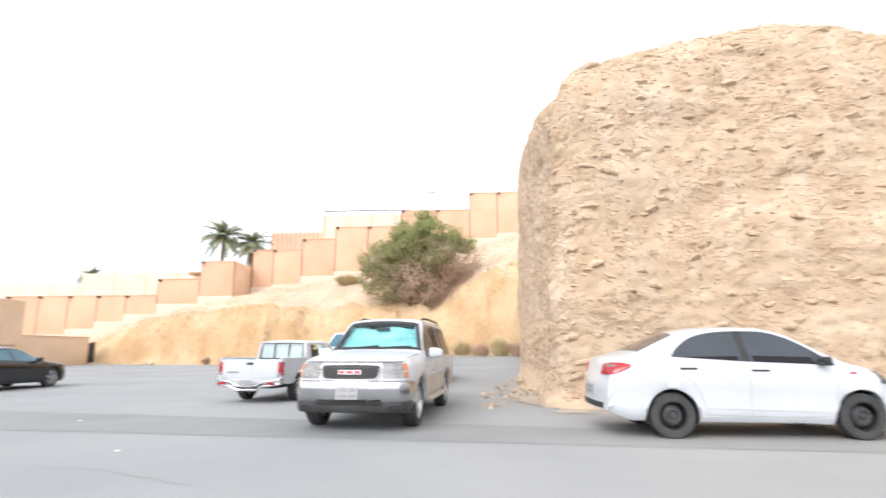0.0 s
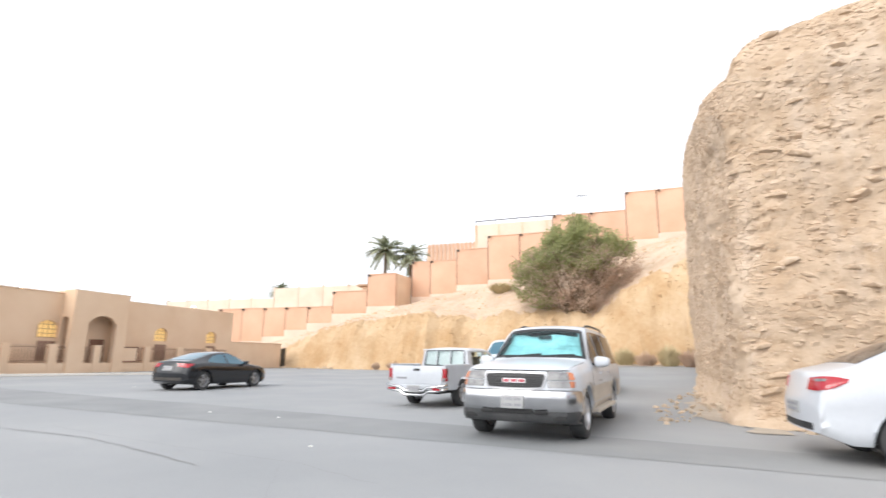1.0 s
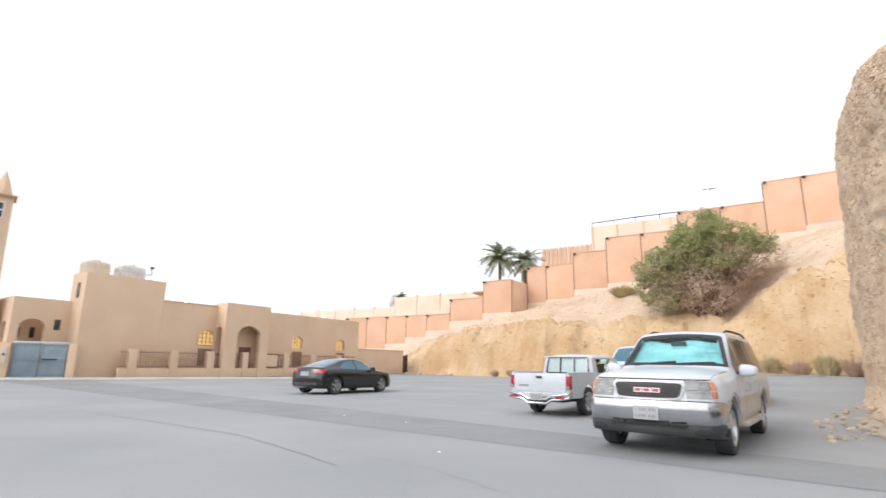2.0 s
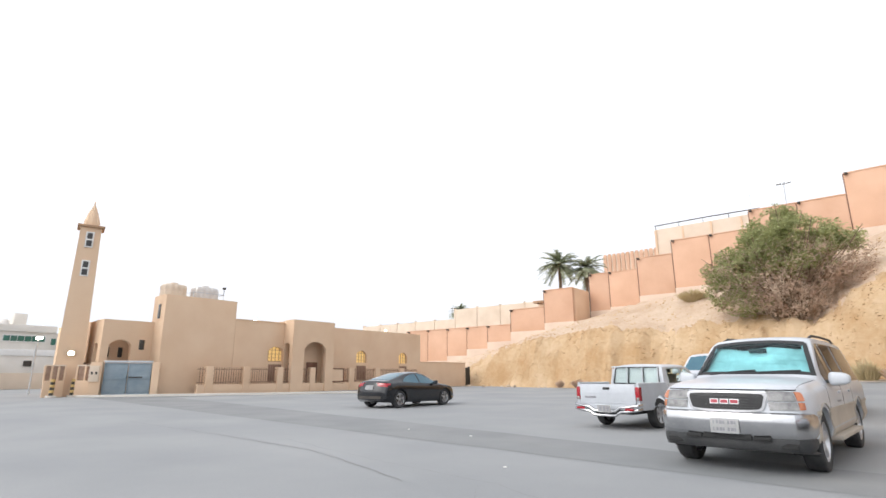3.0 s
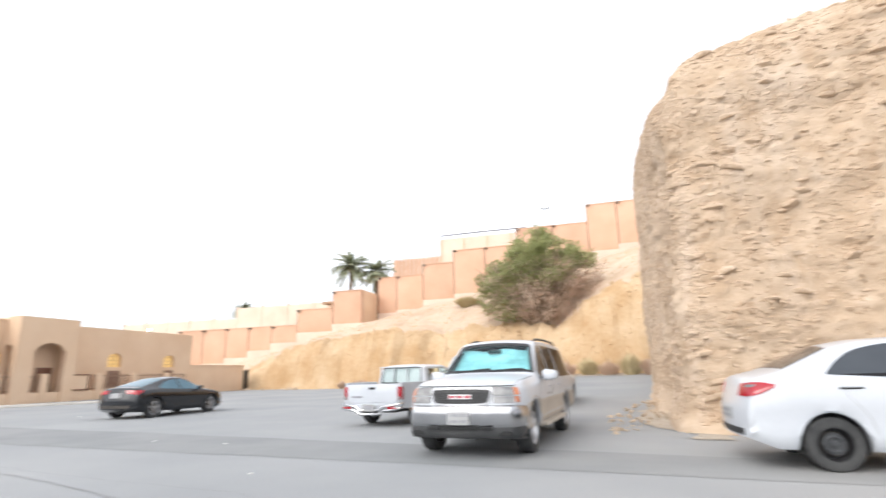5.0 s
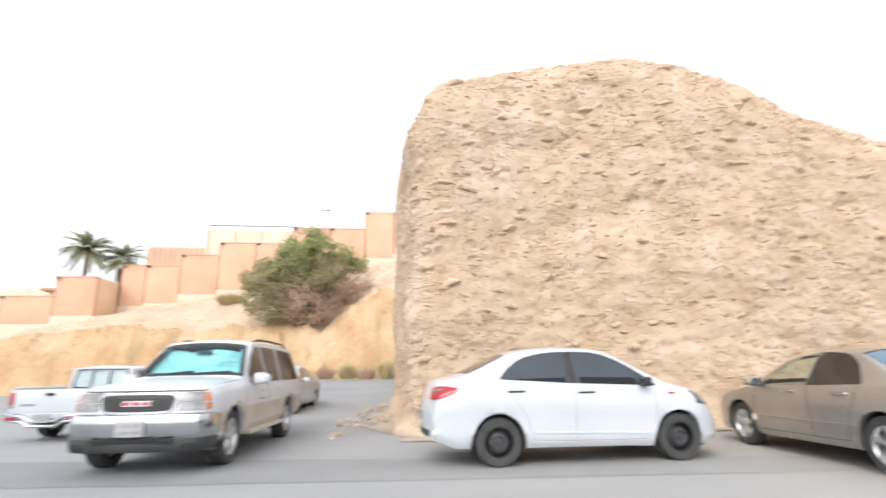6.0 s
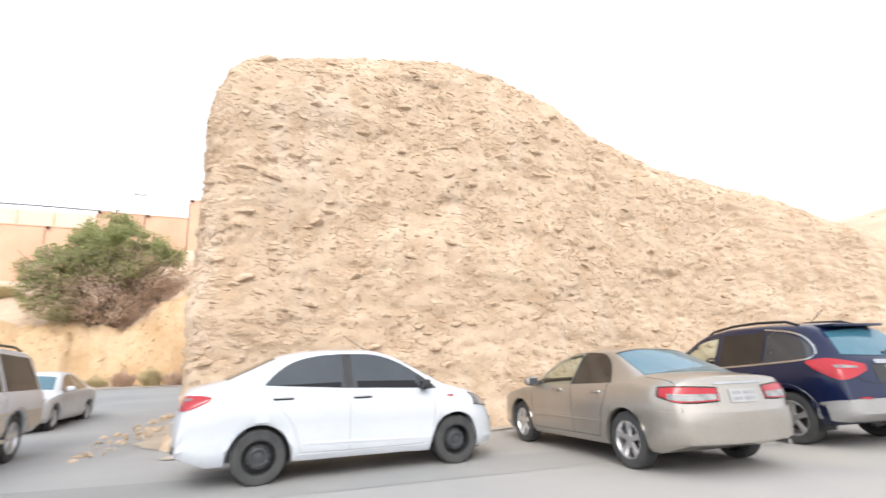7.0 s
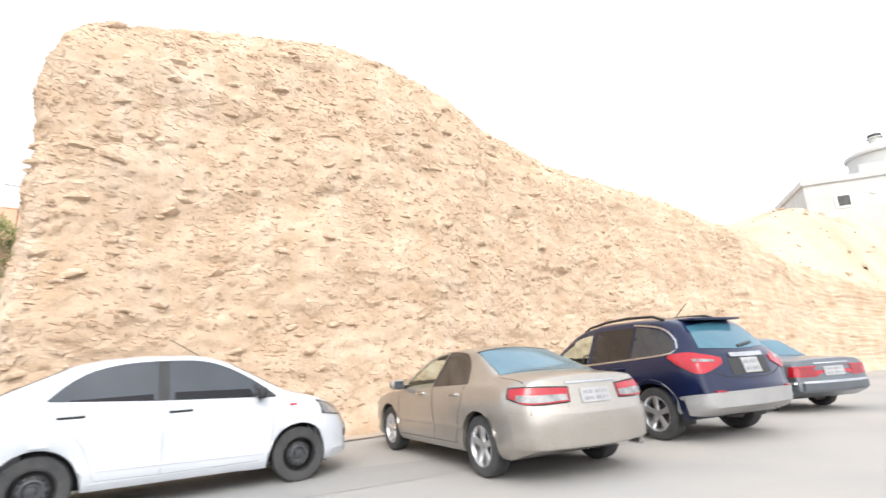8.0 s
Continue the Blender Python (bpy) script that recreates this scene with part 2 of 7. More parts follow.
PLATE = mat("plate_white", (0.32, 0.322, 0.318), (0.39, 0.392, 0.388), rough=0.45, scale=5, fine=40, bump=0.0)
PLATEBAR = mat("plate_marks", (0.22, 0.22, 0.24), (0.3, 0.3, 0.32), rough=0.6, bump=0.0)
EMBLEM_RED = mat("red_emblem", (0.3, 0.02, 0.04), (0.36, 0.04, 0.06), rough=0.35, bump=0.0)
SEATCLOTH = mat("seat_cloth", (0.25, 0.21, 0.16), (0.36, 0.31, 0.25), rough=0.9, scale=4, fine=50, bump=0.2)
SUNSHADE = mat("silver_sunshade", (0.42, 0.47, 0.47), (0.78, 0.82, 0.82), rough=0.4, metal=0.2, scale=1.6, fine=7, bump=0.35, bump_dist=0.03)
GLASS_DARK = mat("tinted_glass", (0.02, 0.027, 0.036), (0.03, 0.038, 0.048), rough=0.05, scale=1, fine=5, bump=0.0, coat=0.4, spec=0.7)
# near-black strip along the foot of the saloon's side windows
GLASS_FOOT = mat("dark_strip_glass", (0.006, 0.006, 0.008), (0.01, 0.01, 0.012), rough=0.25, scale=1, fine=5, bump=0.0, spec=0.3)
# wheel disc steel, lighter than the ring that is coloured as shadow
DULLSTEEL = mat("grey_steel", (0.045, 0.048, 0.052), (0.1, 0.103, 0.108), rough=0.5, metal=0.4, scale=9, fine=60, bump=0.1)
# the sky's blue reflection is painted into this base colour
GLASS_BLUE = mat("painted_sky_glass", (0.035, 0.115, 0.165), (0.055, 0.15, 0.2), rough=0.05, scale=1, fine=5, bump=0.0, coat=0.0, spec=0.7)
GLASS_CLEAR = glass_mat("clear_glass", (0.86, 0.93, 0.9), 0.16)
GLASS_AQUA = glass_mat("aqua_windscreen", (0.6, 0.93, 0.95), 0.2)
GLASS_BROWN = mat("brown_tinted_glass", (0.02, 0.017, 0.015), (0.035, 0.03, 0.027), rough=0.08, scale=1, fine=5, bump=0.0, coat=0.0, spec=0.45)


# ---- mesh helpers ----
def finish(name, bm, material, smooth=35.0):
    me = bpy.data.meshes.new(name)
    bmesh.ops.recalc_face_normals(bm, faces=bm.faces[:])
    if smooth:
        lim = radians(smooth)
        for f in bm.faces:
            f.smooth = True
        for e in bm.edges:
            e.smooth = len(e.link_faces) == 2 and e.calc_face_angle(0.0) < lim
    bm.to_mesh(me)
    bm.free()
    for m in material if isinstance(material, (list, tuple)) else (material,):
        me.materials.append(m)
    return me


def part(name, bm, material, parent, label="", smooth=35.0):
    ob = new(name, finish(name, bm, material, smooth))
    ob.parent = parent
    if label:
        ob["label"] = label
    return ob


def thing(name, m, label, category, group="", kind=""):
    ob = new(name)
    ob.matrix_basis = m
    return tagged(ob, label, category, group, kind)


def solid(name, bm, material, label, category="", kind="", group="", m=None, smooth=35.0):
    ob = new(name, finish(name, bm, material, smooth))
    if m is not None:
        ob.matrix_basis = m
    return tagged(ob, label, category, group, kind)


def box(bm, x0, x1, y0, y1, z0, z1, bevel=0.0):
    v = [bm.verts.new((x, y, z)) for x in (x0, x1) for y in (y0, y1) for z in (z0, z1)]
    fs = [bm.faces.new([v[i] for i in q]) for q in ((0, 1, 3, 2), (4, 6, 7, 5), (0, 4, 5, 1), (2, 3, 7, 6), (0, 2, 6, 4), (1, 5, 7, 3))]
    if bevel:
        es = {e for f in fs for e in f.edges}
        bmesh.ops.bevel(bm, geom=list(es), offset=bevel, segments=2, profile=0.6, affect='EDGES')
    return bm


def boxes(*dims, bevel=0.0):
    bm = bmesh.new()
    for d in dims:
        box(bm, *d, bevel=bevel)
    return bm


def tube(bm, points, radius, sides=8, taper=None):
    """A round bar along a polyline; taper gives the radius at its end."""
    rings = []
    pts = [Vector(p) for p in points]
    for i, p in enumerate(pts):
        d = (pts[min(i + 1, len(pts) - 1)] - pts[max(i - 1, 0)]).normalized()
        a = d.orthogonal().normalized() if i == 0 else (rings_axis - d * rings_axis.dot(d)).normalized()
        rings_axis = a
        b = d.cross(a)
        f = i / max(1, len(pts) - 1)
        r = radius if taper is None else radius + (taper - radius) * f
        rings.append([bm.verts.new(p + (a * math.cos(t) + b * math.sin(t)) * r) for t in (2 * math.pi * n / sides for n in range(sides))])
    for r0, r1 in zip(rings, rings[1:]):
        for n in range(sides):
            bm.faces.new((r0[n], r0[(n + 1) % sides], r1[(n + 1) % sides], r1[n]))
    bm.faces.new(rings[0][::-1])
    bm.faces.new(rings[-1])
    return bm


def revolve(bm, profile, sides=32, axis='Z', closed=False, caps=True):
    """Turn a profile of (radius, height) round an axis through the origin."""
    rings = []
    for r, h in profile:
        ring = []
        for n in range(sides):
            a = 2 * math.pi * n / sides
            c, s = r * math.cos(a), r * math.sin(a)
            ring.append(bm.verts.new((c, s, h) if axis == 'Z' else (c, h, s)))
        rings.append(ring)
    pairs = list(zip(rings, rings[1:])) + ([(rings[-1], rings[0])] if closed else [])
    for r0, r1 in pairs:
        for n in range(sides):
            bm.faces.new((r0[n], r0[(n + 1) % sides], r1[(n + 1) % sides], r1[n]))
    if caps and not closed:
        if profile[0][0] > 1e-4:
            bm.faces.new(rings[0])
        if profile[-1][0] > 1e-4:
            bm.faces.new(rings[-1][::-1])
    bmesh.ops.remove_doubles(bm, verts=bm.verts[:], dist=1e-5)
    return bm


def lerp_table(table):
    xs, ys = [p[0] for p in table], [p[1] for p in table]
    return lambda x: float(np.interp(x, xs, ys))


def step(a, b, x):
    t = min(1.0, max(0.0, (x - a) / (b - a)))
    return t * t * (3 - 2 * t)


def fbm(x, y, z, octaves=4):
    return noise.fractal((x, y, z), 0.9, 2.1, octaves, noise_basis='PERLIN_ORIGINAL')


# ---- ground ----
def ground_z(x, y):
    """The lot is level; the lane behind the cliff climbs gently, and the land rises beyond."""
    return 0.03 * max(0.0, y - 14.0) * step(-14.0, -3.0, x)


def grid_sheet(xs, ys, height):
    bm = bmesh.new()
    rows = [[bm.verts.new((x, y, height(x, y))) for x in xs] for y in ys]
    for r0, r1 in zip(rows, rows[1:]):
        for n in range(len(xs) - 1):
            bm.faces.new((r0[n], r0[n + 1], r1[n + 1], r1[n]))
    return bm


GX = [-1500, -600, -250, -120, -80] + list(np.arange(-60, 60.1, 2.0)) + [80, 120, 250, 600, 1500]
GY = [-1500, -600, -250, -120, -60, -30] + list(np.arange(-16, 60.1, 2.0)) + [80, 120, 250, 600, 1500]
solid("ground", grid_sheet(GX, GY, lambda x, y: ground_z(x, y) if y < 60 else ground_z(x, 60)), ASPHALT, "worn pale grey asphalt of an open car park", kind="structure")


def strip(points_a, points_b, lift):
    """A thin layer on the ground between two edge lines."""
    bm = bmesh.new()
    rows = [[bm.verts.new((*a, ground_z(*a) + lift)), bm.verts.new((*b, ground_z(*b) + lift))] for a, b in zip(points_a, points_b)]
    for r0, r1 in zip(rows, rows[1:]):
        bm.faces.new((r0[0], r1[0], r1[1], r0[1]))
    return bm


# newer, darker band of asphalt along the edge of the lot
_xs = [-46 + 1.0 * n for n in range(60)]
_edge = lambda x: 7.05 - 0.1 * x + 0.05 * noise.noise((x * 0.7, 3.0, 0.0))
_far = lambda x: 8.75 - 0.16 * x + 0.25 * noise.noise((x * 0.35, 9.0, 0.0))
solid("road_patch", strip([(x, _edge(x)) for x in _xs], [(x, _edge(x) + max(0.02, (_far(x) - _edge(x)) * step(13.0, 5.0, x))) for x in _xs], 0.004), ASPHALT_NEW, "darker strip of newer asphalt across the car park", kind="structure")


# ---- the cliff ----
CLIFF_TOP = lerp_table([(1.5, 5.6), (1.9, 6.4), (2.2, 6.9), (2.6, 7.42), (3.1, 7.7), (4.1, 8.05), (5.5, 8.45), (6.5, 8.62), (7.4, 8.68), (8.6, 8.64), (9.6, 8.46), (10.4, 8.13), (11.3, 7.85), (12.1, 7.42), (13.8, 6.95), (15.9, 6.55), (17.7, 6.35), (19.3, 6.1), (21.3, 5.64), (23.8, 5.2), (28, 4.3), (32, 3.7), (38, 3.25), (60, 2.6)])


def cliff_mesh():
    """A sheet that runs up the near face, over the brow and back, and round the end of the spur."""
    line = []
    end_top = lerp_table([(11.7, 7.15), (13.0, 7.7), (15.5, 8.6), (18.5, 9.1), (20.0, 8.4), (21.0, 7.5)])
    for n in range(46):                       # the end face, running back
        y = 11.8 + (46 - n) * 0.2
        line.append((2.14 + 0.006 * (y - 11.8), y, end_top(y)))
    for n in range(1, 9):                     # the rounded corner
        a = radians(180 + 90 * n / 9)
        line.append((2.74 + 0.6 * math.cos(a), 11.75 + 0.6 * math.sin(a), 7.15 + 0.55 * n / 9))
    x = 2.8
    while x < 60:                             # the near face
        bow = 0.16 * math.sin(x * 0.5) * step(2.8, 5.0, x) - 0.05 * max(0.0, x - 9.5)
        line.append((x, 11.15 + bow, CLIFF_TOP(x) + 0.24))
        x += 0.075 if x < 17 else (0.16 if x < 30 else 0.5)
    rows = 118
    bm = bmesh.new()
    grid = []
    for i, (px, py, key) in enumerate(line):
        a, b = line[max(0, i - 1)], line[min(len(line) - 1, i + 1)]
        out = Vector((b[1] - a[1], a[0] - b[0], 0)).normalized()
        top = key
        col = []
        for j in range(rows + 8):
            f = min(1.0, j / (rows - 10))
            z = top * f
            # leans back towards the brow, which is rounded; a low apron at the foot
            inward = (0.1 + 0.22 * step(46, 90, i)) * f + 0.55 * max(0.0, f - 0.86) ** 2 / 0.0196 * 0.55
            inward -= 0.28 * max(0.0, 1 - z / 0.7) ** 2
            if j > rows - 10:
                k = j - (rows - 10)
                inward += 0.1 * k
                z = top + 0.02 * k - 0.012 * k * k
            p = Vector((px, py, z)) - out * inward
            # beds dip gently; ledges, lumps and pits
            bed = p.z + 0.10 * p.x + 0.12 * fbm(p.x * 0.35, p.y * 0.35, p.z * 0.35, 3)
            q = (p.x * 1.0, p.y * 1.0, bed * 1.9)
            d = 0.13 * fbm(p.x * 0.45, p.y * 0.45, bed * 0.6, 3)
            v = noise.voronoi((q[0] * 2.1, q[1] * 2.1, q[2] * 2.1))[0]
            d += 0.07 * (min(0.5, v[1] - v[0]) - 0.2)
            v = noise.voronoi((q[0] * 5.2, q[1] * 5.2, q[2] * 4.6))[0]
            d += 0.04 * (min(0.5, v[1] - v[0]) - 0.2)
            d += 0.05 * fbm(q[0] * 7, q[1] * 7, q[2] * 6, 2)
            pit = noise.noise((p.x * 1.3, p.y * 1.3 + 7, bed * 2.6))
            d -= 0.22 * max(0.0, pit - 0.42)
            d += 0.04 * step(0.0, 0.16, (bed * 1.15) % 1.0) * step(-0.2, 0.4, noise.noise((p.x * 0.5, 1.0, bed)))
            amp = 1.0 if j <= rows - 10 else 0.8
            p += out * d * amp
            if j > rows - 14:
                p.z += 0.10 * fbm(p.x * 2.3, p.y * 2.3, 4.0, 3)
            if j == 0:
                p.z = -0.3
            col.append(bm.verts.new(p))
        grid.append(col)
    for c0, c1 in zip(grid, grid[1:]):
        for n in range(len(c0) - 1):
            bm.faces.new((c0[n], c1[n], c1[n + 1], c0[n + 1]))
    return bm


solid("cliff", cliff_mesh(), ROCK, "tall weathered tan sandstone and conglomerate rock cut beside the parked cars", kind="structure", smooth=60)

# the solid land behind the brow, rising to the far house
def right_hill(x, y):
    back = y - 13.5
    base = min(CLIFF_TOP(x) - 0.9, 5.0)
    far = 11.7 * step(2, 36, math.hypot(x - 20, (y - 12) * 0.9)) * step(14, 60, x)
    return base * step(-2.0, 1.2, back) + far * step(0, 8, back) + 0.55 * fbm(x * 0.14, y * 0.14, 2.0, 4) * step(0, 6, back)


_hx = [4.5 + 1.4 * n for n in range(90)]
_hy = [12.6 + 0.6 * n for n in range(8)] + [18 + 1.6 * n for n in range(50)]
solid("hillside", grid_sheet(_hx, _hy, lambda x, y: right_hill(x, y)), SAND, "pale sandy stony hillside rising behind the cliff", kind="structure", smooth=60)

# ---- the embankment behind the car park ----
RIM = lerp_table([(-70, 0.2), (-44, 0.3), (-40, 0.7), (-36, 1.9), (-33, 2.9), (-30, 3.9), (-26, 4.6), (-20, 4.9), (-10, 4.75), (-6, 4.9), (-2.5, 5.1), (0, 6.6), (2.5, 7.9), (5, 9.3), (10, 11), (30, 15)])
FOOT = lerp_table([(-70, 1.0), (-48, 2.5), (-35, 5.4), (-30, 6.6), (-26, 7.3), (-20, 8.6), (-16, 9.2), (-8, 10.6), (0, 12.6), (10, 15), (30, 18)])
FACE_Y = lerp_table([(-70, 46.5), (-36, 46.0), (-26, 44.0), (-14, 43.5), (-5, 43.0), (0, 41.5), (8, 39.0), (30, 34.0)])


def embankment(x, y):
    y0 = FACE_Y(x) + 0.9 * fbm(x * 0.18, 0.0, 5.0, 3) + 0.45 * abs(noise.noise((x * 0.9, 4.0, 0.0))) + 0.16 * noise.noise((x * 1.7, 8.0, y * 0.4)) + 0.2 * noise.noise((x * 3.1, 2.0, y * 1.4))
    s = y - y0
    g = ground_z(x, min(y, 42.0)) - 0.25
    if s <= 0:
        return g
    rim = RIM(x) + 0.35 * fbm(x * 0.25, 2.0, 1.0, 3)
    if s < 2.6:
        f = s / 2.6
        z = g + (rim - g) * (0.12 * f + 0.88 * step(0.0, 0.92, f))
    else:
        f = min(1.0, (s - 2.6) / max(1.0, 57.5 - y0 - 2.6))
        z = rim + (FOOT(x) - rim) * (f ** 0.9)
    rough = 0.75 if s < 2.8 else 0.3
    z += rough * fbm(x * 0.8, y * 1.1, 1.0, 4) * step(0, 0.8, s)
    return z


_ex = list(np.arange(-70, 34, 0.26))
_ey = list(np.arange(37, 49, 0.26)) + list(np.arange(49, 66, 0.8))
_bank = grid_sheet(_ex, _ey, embankment)
for f in _bank.faces:
    c = f.calc_center_median()
    f.material_index = 1 if c.y - FACE_Y(c.x) > 3.1 + 1.2 * noise.noise((c.x * 0.4, c.y * 0.4, 0)) else 0
solid("embankment", _bank, [EARTH, SAND], "cut sandy orange earth bank below the compound wall", kind="structure", smooth=60)


# ---- the stepped compound wall ----
compound = thing("compound_wall", pose(0, 0, 0), "stepped salmon pink rendered compound wall on a pale plinth", "wall", kind="structure")


def wall_panel(x0, x1, y, top, foot, plinth, deep=0.45):
    """One upright panel with a coping, a recessed joint beside it, and the plinth below."""
    g = 0.05
    bm = boxes((x0 + g, x1 - g, y, y + deep, plinth, top - 0.12), bevel=0.03)
    part("panel", bm, PANEL, compound)
    part("coping", boxes((x0 + 0.01, x1 - 0.01, y - 0.05, y + deep + 0.05, top - 0.12, top), bevel=0.02), PANEL, compound)
    part("joint", boxes((x0 - g, x0 + g, y + 0.06, y + deep - 0.03, plinth, top - 0.15)), BROWN, compound)
    part("plinth", boxes((x0, x1, y - 0.08, y + deep + 0.08, foot - 2.0, plinth), bevel=0.03), PLINTH, compound)


def wall_light(x, y, z):
    lamp = thing("wall_light", pose(x, y, z), "small dark wall light on the compound wall coping", "light", group="wall lights")
    bm = bmesh.new()
    tube(bm, [(0, 0.05, -0.3), (0, -0.1, -0.3), (0, -0.2, -0.22)], 0.03, 6)
    part("arm", bm, DARKMETAL, lamp)
    part("head", boxes((-0.13, 0.13, -0.4, -0.05, -0.28, -0.1), bevel=0.04), DARKMETAL, lamp)


LOW, HIGH = 55.5, 60.0
RUN = [(-52.2, -48.45, LOW, 7.3, 2.6), (-48.45, -44.95, LOW, 7.3, 3.0), (-44.95, -41.6, LOW, 7.3, 3.6), (-41.6, -38.3, LOW, 7.3, 4.4), (-38.3, -34.75, LOW, 7.3, 5.2),
       (-34.75, -30.0, LOW, 9.1, 6.3), (-30.0, -26.2, LOW, 11.05, 7.1),
       (-26.1, -23.6, HIGH, 13.15, 8.6), (-23.6, -20.1, HIGH, 13.15, 8.9), (-20.1, -16.1, HIGH, 14.4, 9.9), (-16.1, -12.2, HIGH, 15.85, 10.4), (-12.2, -8.2, HIGH, 15.85, 11.2),
       (-8.2, -4.0, HIGH, 17.75, 12.0), (-4.0, 0.0, HIGH, 17.75, 13.0), (0.0, 3.3, HIGH, 19.8, 14.2), (3.3, 7.0, HIGH, 19.8, 14.8), (7.0, 11.0, HIGH, 21.6, 15.6), (11.0, 15.0, HIGH, 21.6, 16.2)]
for x0, x1, y, top, plinth in RUN:
    wall_panel(x0, x1, y, top, plinth - 2.2, plinth)
    wall_light(x0 + 0.25, y, top)
part("return_wall", boxes((-26.6, -26.2, LOW + 0.5, HIGH, 6.5, 11.04), bevel=0.03), TAN, compound)
part("return_wall", boxes((-52.6, -52.2, LOW, HIGH + 3, 1.0, 7.3), bevel=0.03), PANEL, compound)

# paler walls and roofs of the compound behind
upper = thing("upper_wall", pose(0, 0, 0), "cream boundary wall higher up inside the compound", "wall", kind="structure")
for n in range(9):
    x0 = -78 + 4.6 * n
    part("panel", boxes((x0 + 0.06, x0 + 4.54, 70, 70.4, 3.0, 10.4 + (1.6 if n > 4 else 0)), bevel=0.03), CREAM, upper)
    part("post", boxes((x0 - 0.16, x0 + 0.06, 69.9, 70.5, 3.0, 10.6 + (1.6 if n > 4 else 0)), bevel=0.02), CREAM, upper)
villa = thing("compound_house", pose(0, 0, 0), "cream flat-roofed house behind the compound wall", "house")
part("wall", boxes((-19.0, -7.5, 64, 74, 8, 18.4), bevel=0.05), CREAM, villa)
for n in range(4):
    part("pilaster", boxes((-18.9 + 3.1 * n, -18.7 + 3.1 * n, 63.9, 64.0, 8, 18.3)), TAN, villa)
part("roof_rail", tube(bmesh.new(), [(-18.9, 64.1, 18.9), (-13, 64.1, 18.95), (-7.6, 64.1, 18.9)], 0.06, 6), DARKMETAL, villa)
for n in range(5):
    part("rail_post", tube(bmesh.new(), [(-18.8 + 2.7 * n, 64.1, 18.3), (-18.8 + 2.7 * n, 64.1, 18.95)], 0.04, 6), DARKMETAL, villa)
villa2 = thing("compound_house", pose(0, 0, 0), "cream house with upright slatted parapet behind the wall", "house")
part("wall", boxes((-30.6, -18, 76, 84, 0, 18.8), bevel=0.05), CREAM, villa2)
for n in range(18):
    part("slat", boxes((-30.4 + 0.69 * n, -29.95 + 0.69 * n, 75.85, 76.0, 14.5, 19.0)), PANEL, villa2)
hut = thing("roof_hut", pose(0, 0, 0), "small flat-topped concrete roof hut above the wall", "hut")
part("wall", boxes((-33.2, -30.6, 60, 62, 6, 10.2), bevel=0.03), TAN, hut)
part("roof", boxes((-33.8, -30.2, 59.6, 62.4, 10.2, 10.5), bevel=0.03), TAN_DARK, hut)


# ---- the mosque-like building ----
def arch_face(y0, y1, z0, z1, x_front, x_back, arches, bm=None):
    """A wall in the plane x with arched openings cut right through: (centre, half width, spring, base)."""
    bm = bm or bmesh.new()
    ys = [y0]
    for c, h, spring, base in arches:
        ys += [c - h, c + h]
    ys.append(y1)
    def slab(a, b, lo, hi):
        if hi - lo > 0.01 and b - a > 0.005:
            box(bm, x_back, x_front, a, b, lo, hi)
    slab(ys[0], ys[1], z0, z1)
    for i, (c, h, spring, base) in enumerate(arches):
        slab(c - h, c + h, z0, base)
        n = 12
        for k in range(n):
            a, b = c - h + 2 * h * k / n, c - h + 2 * h * (k + 1) / n
            mid = (a + b) / 2 - c
            slab(a, b, spring + 0.75 * math.sqrt(max(0.0, h * h - mid * mid)), z1)
        slab(ys[2 * i + 2], ys[2 * i + 3], z0, z1)
    bmesh.ops.remove_doubles(bm, verts=bm.verts[:], dist=0.001)
    return bm


FX = -34.0
mosque = thing("prayer_building", pose(0, 0, 0), "flat-roofed tan rendered building with arched windows and porch", "building")
part("tower_block", boxes((-35.75, FX, 13.95, 18.75, 0, 6.2), bevel=0.04), TAN, mosque)
part("rear_block", boxes((-43, -35.76, 13.96, 18.74, 0, 4.5)), TAN, mosque)
part("wall", arch_face(18.75, 37.9, 0, 4.95, FX, FX - 0.35, [(22.05, 0.62, 2.75, 2.15), (30.4, 0.58, 2.75, 2.2), (35.5, 0.55, 2.75, 2.2)]), TAN, mosque, smooth=0)
part("roof", boxes((-43, FX - 0.35, 18.75, 37.9, 4.6, 4.75)), TAN_DARK, mosque)
part("end_wall", boxes((-43, FX - 0.35, 37.55, 37.9, 0, 4.95)), TAN, mosque)
part("parapet", boxes((FX - 0.3, FX + 0.05, 18.8, 22.9, 4.95, 5.02), bevel=0.02), TAN, mosque)
part("back_wall", boxes((-43.3, -43, 14, 37.9, 0, 4.95)), TAN, mosque)
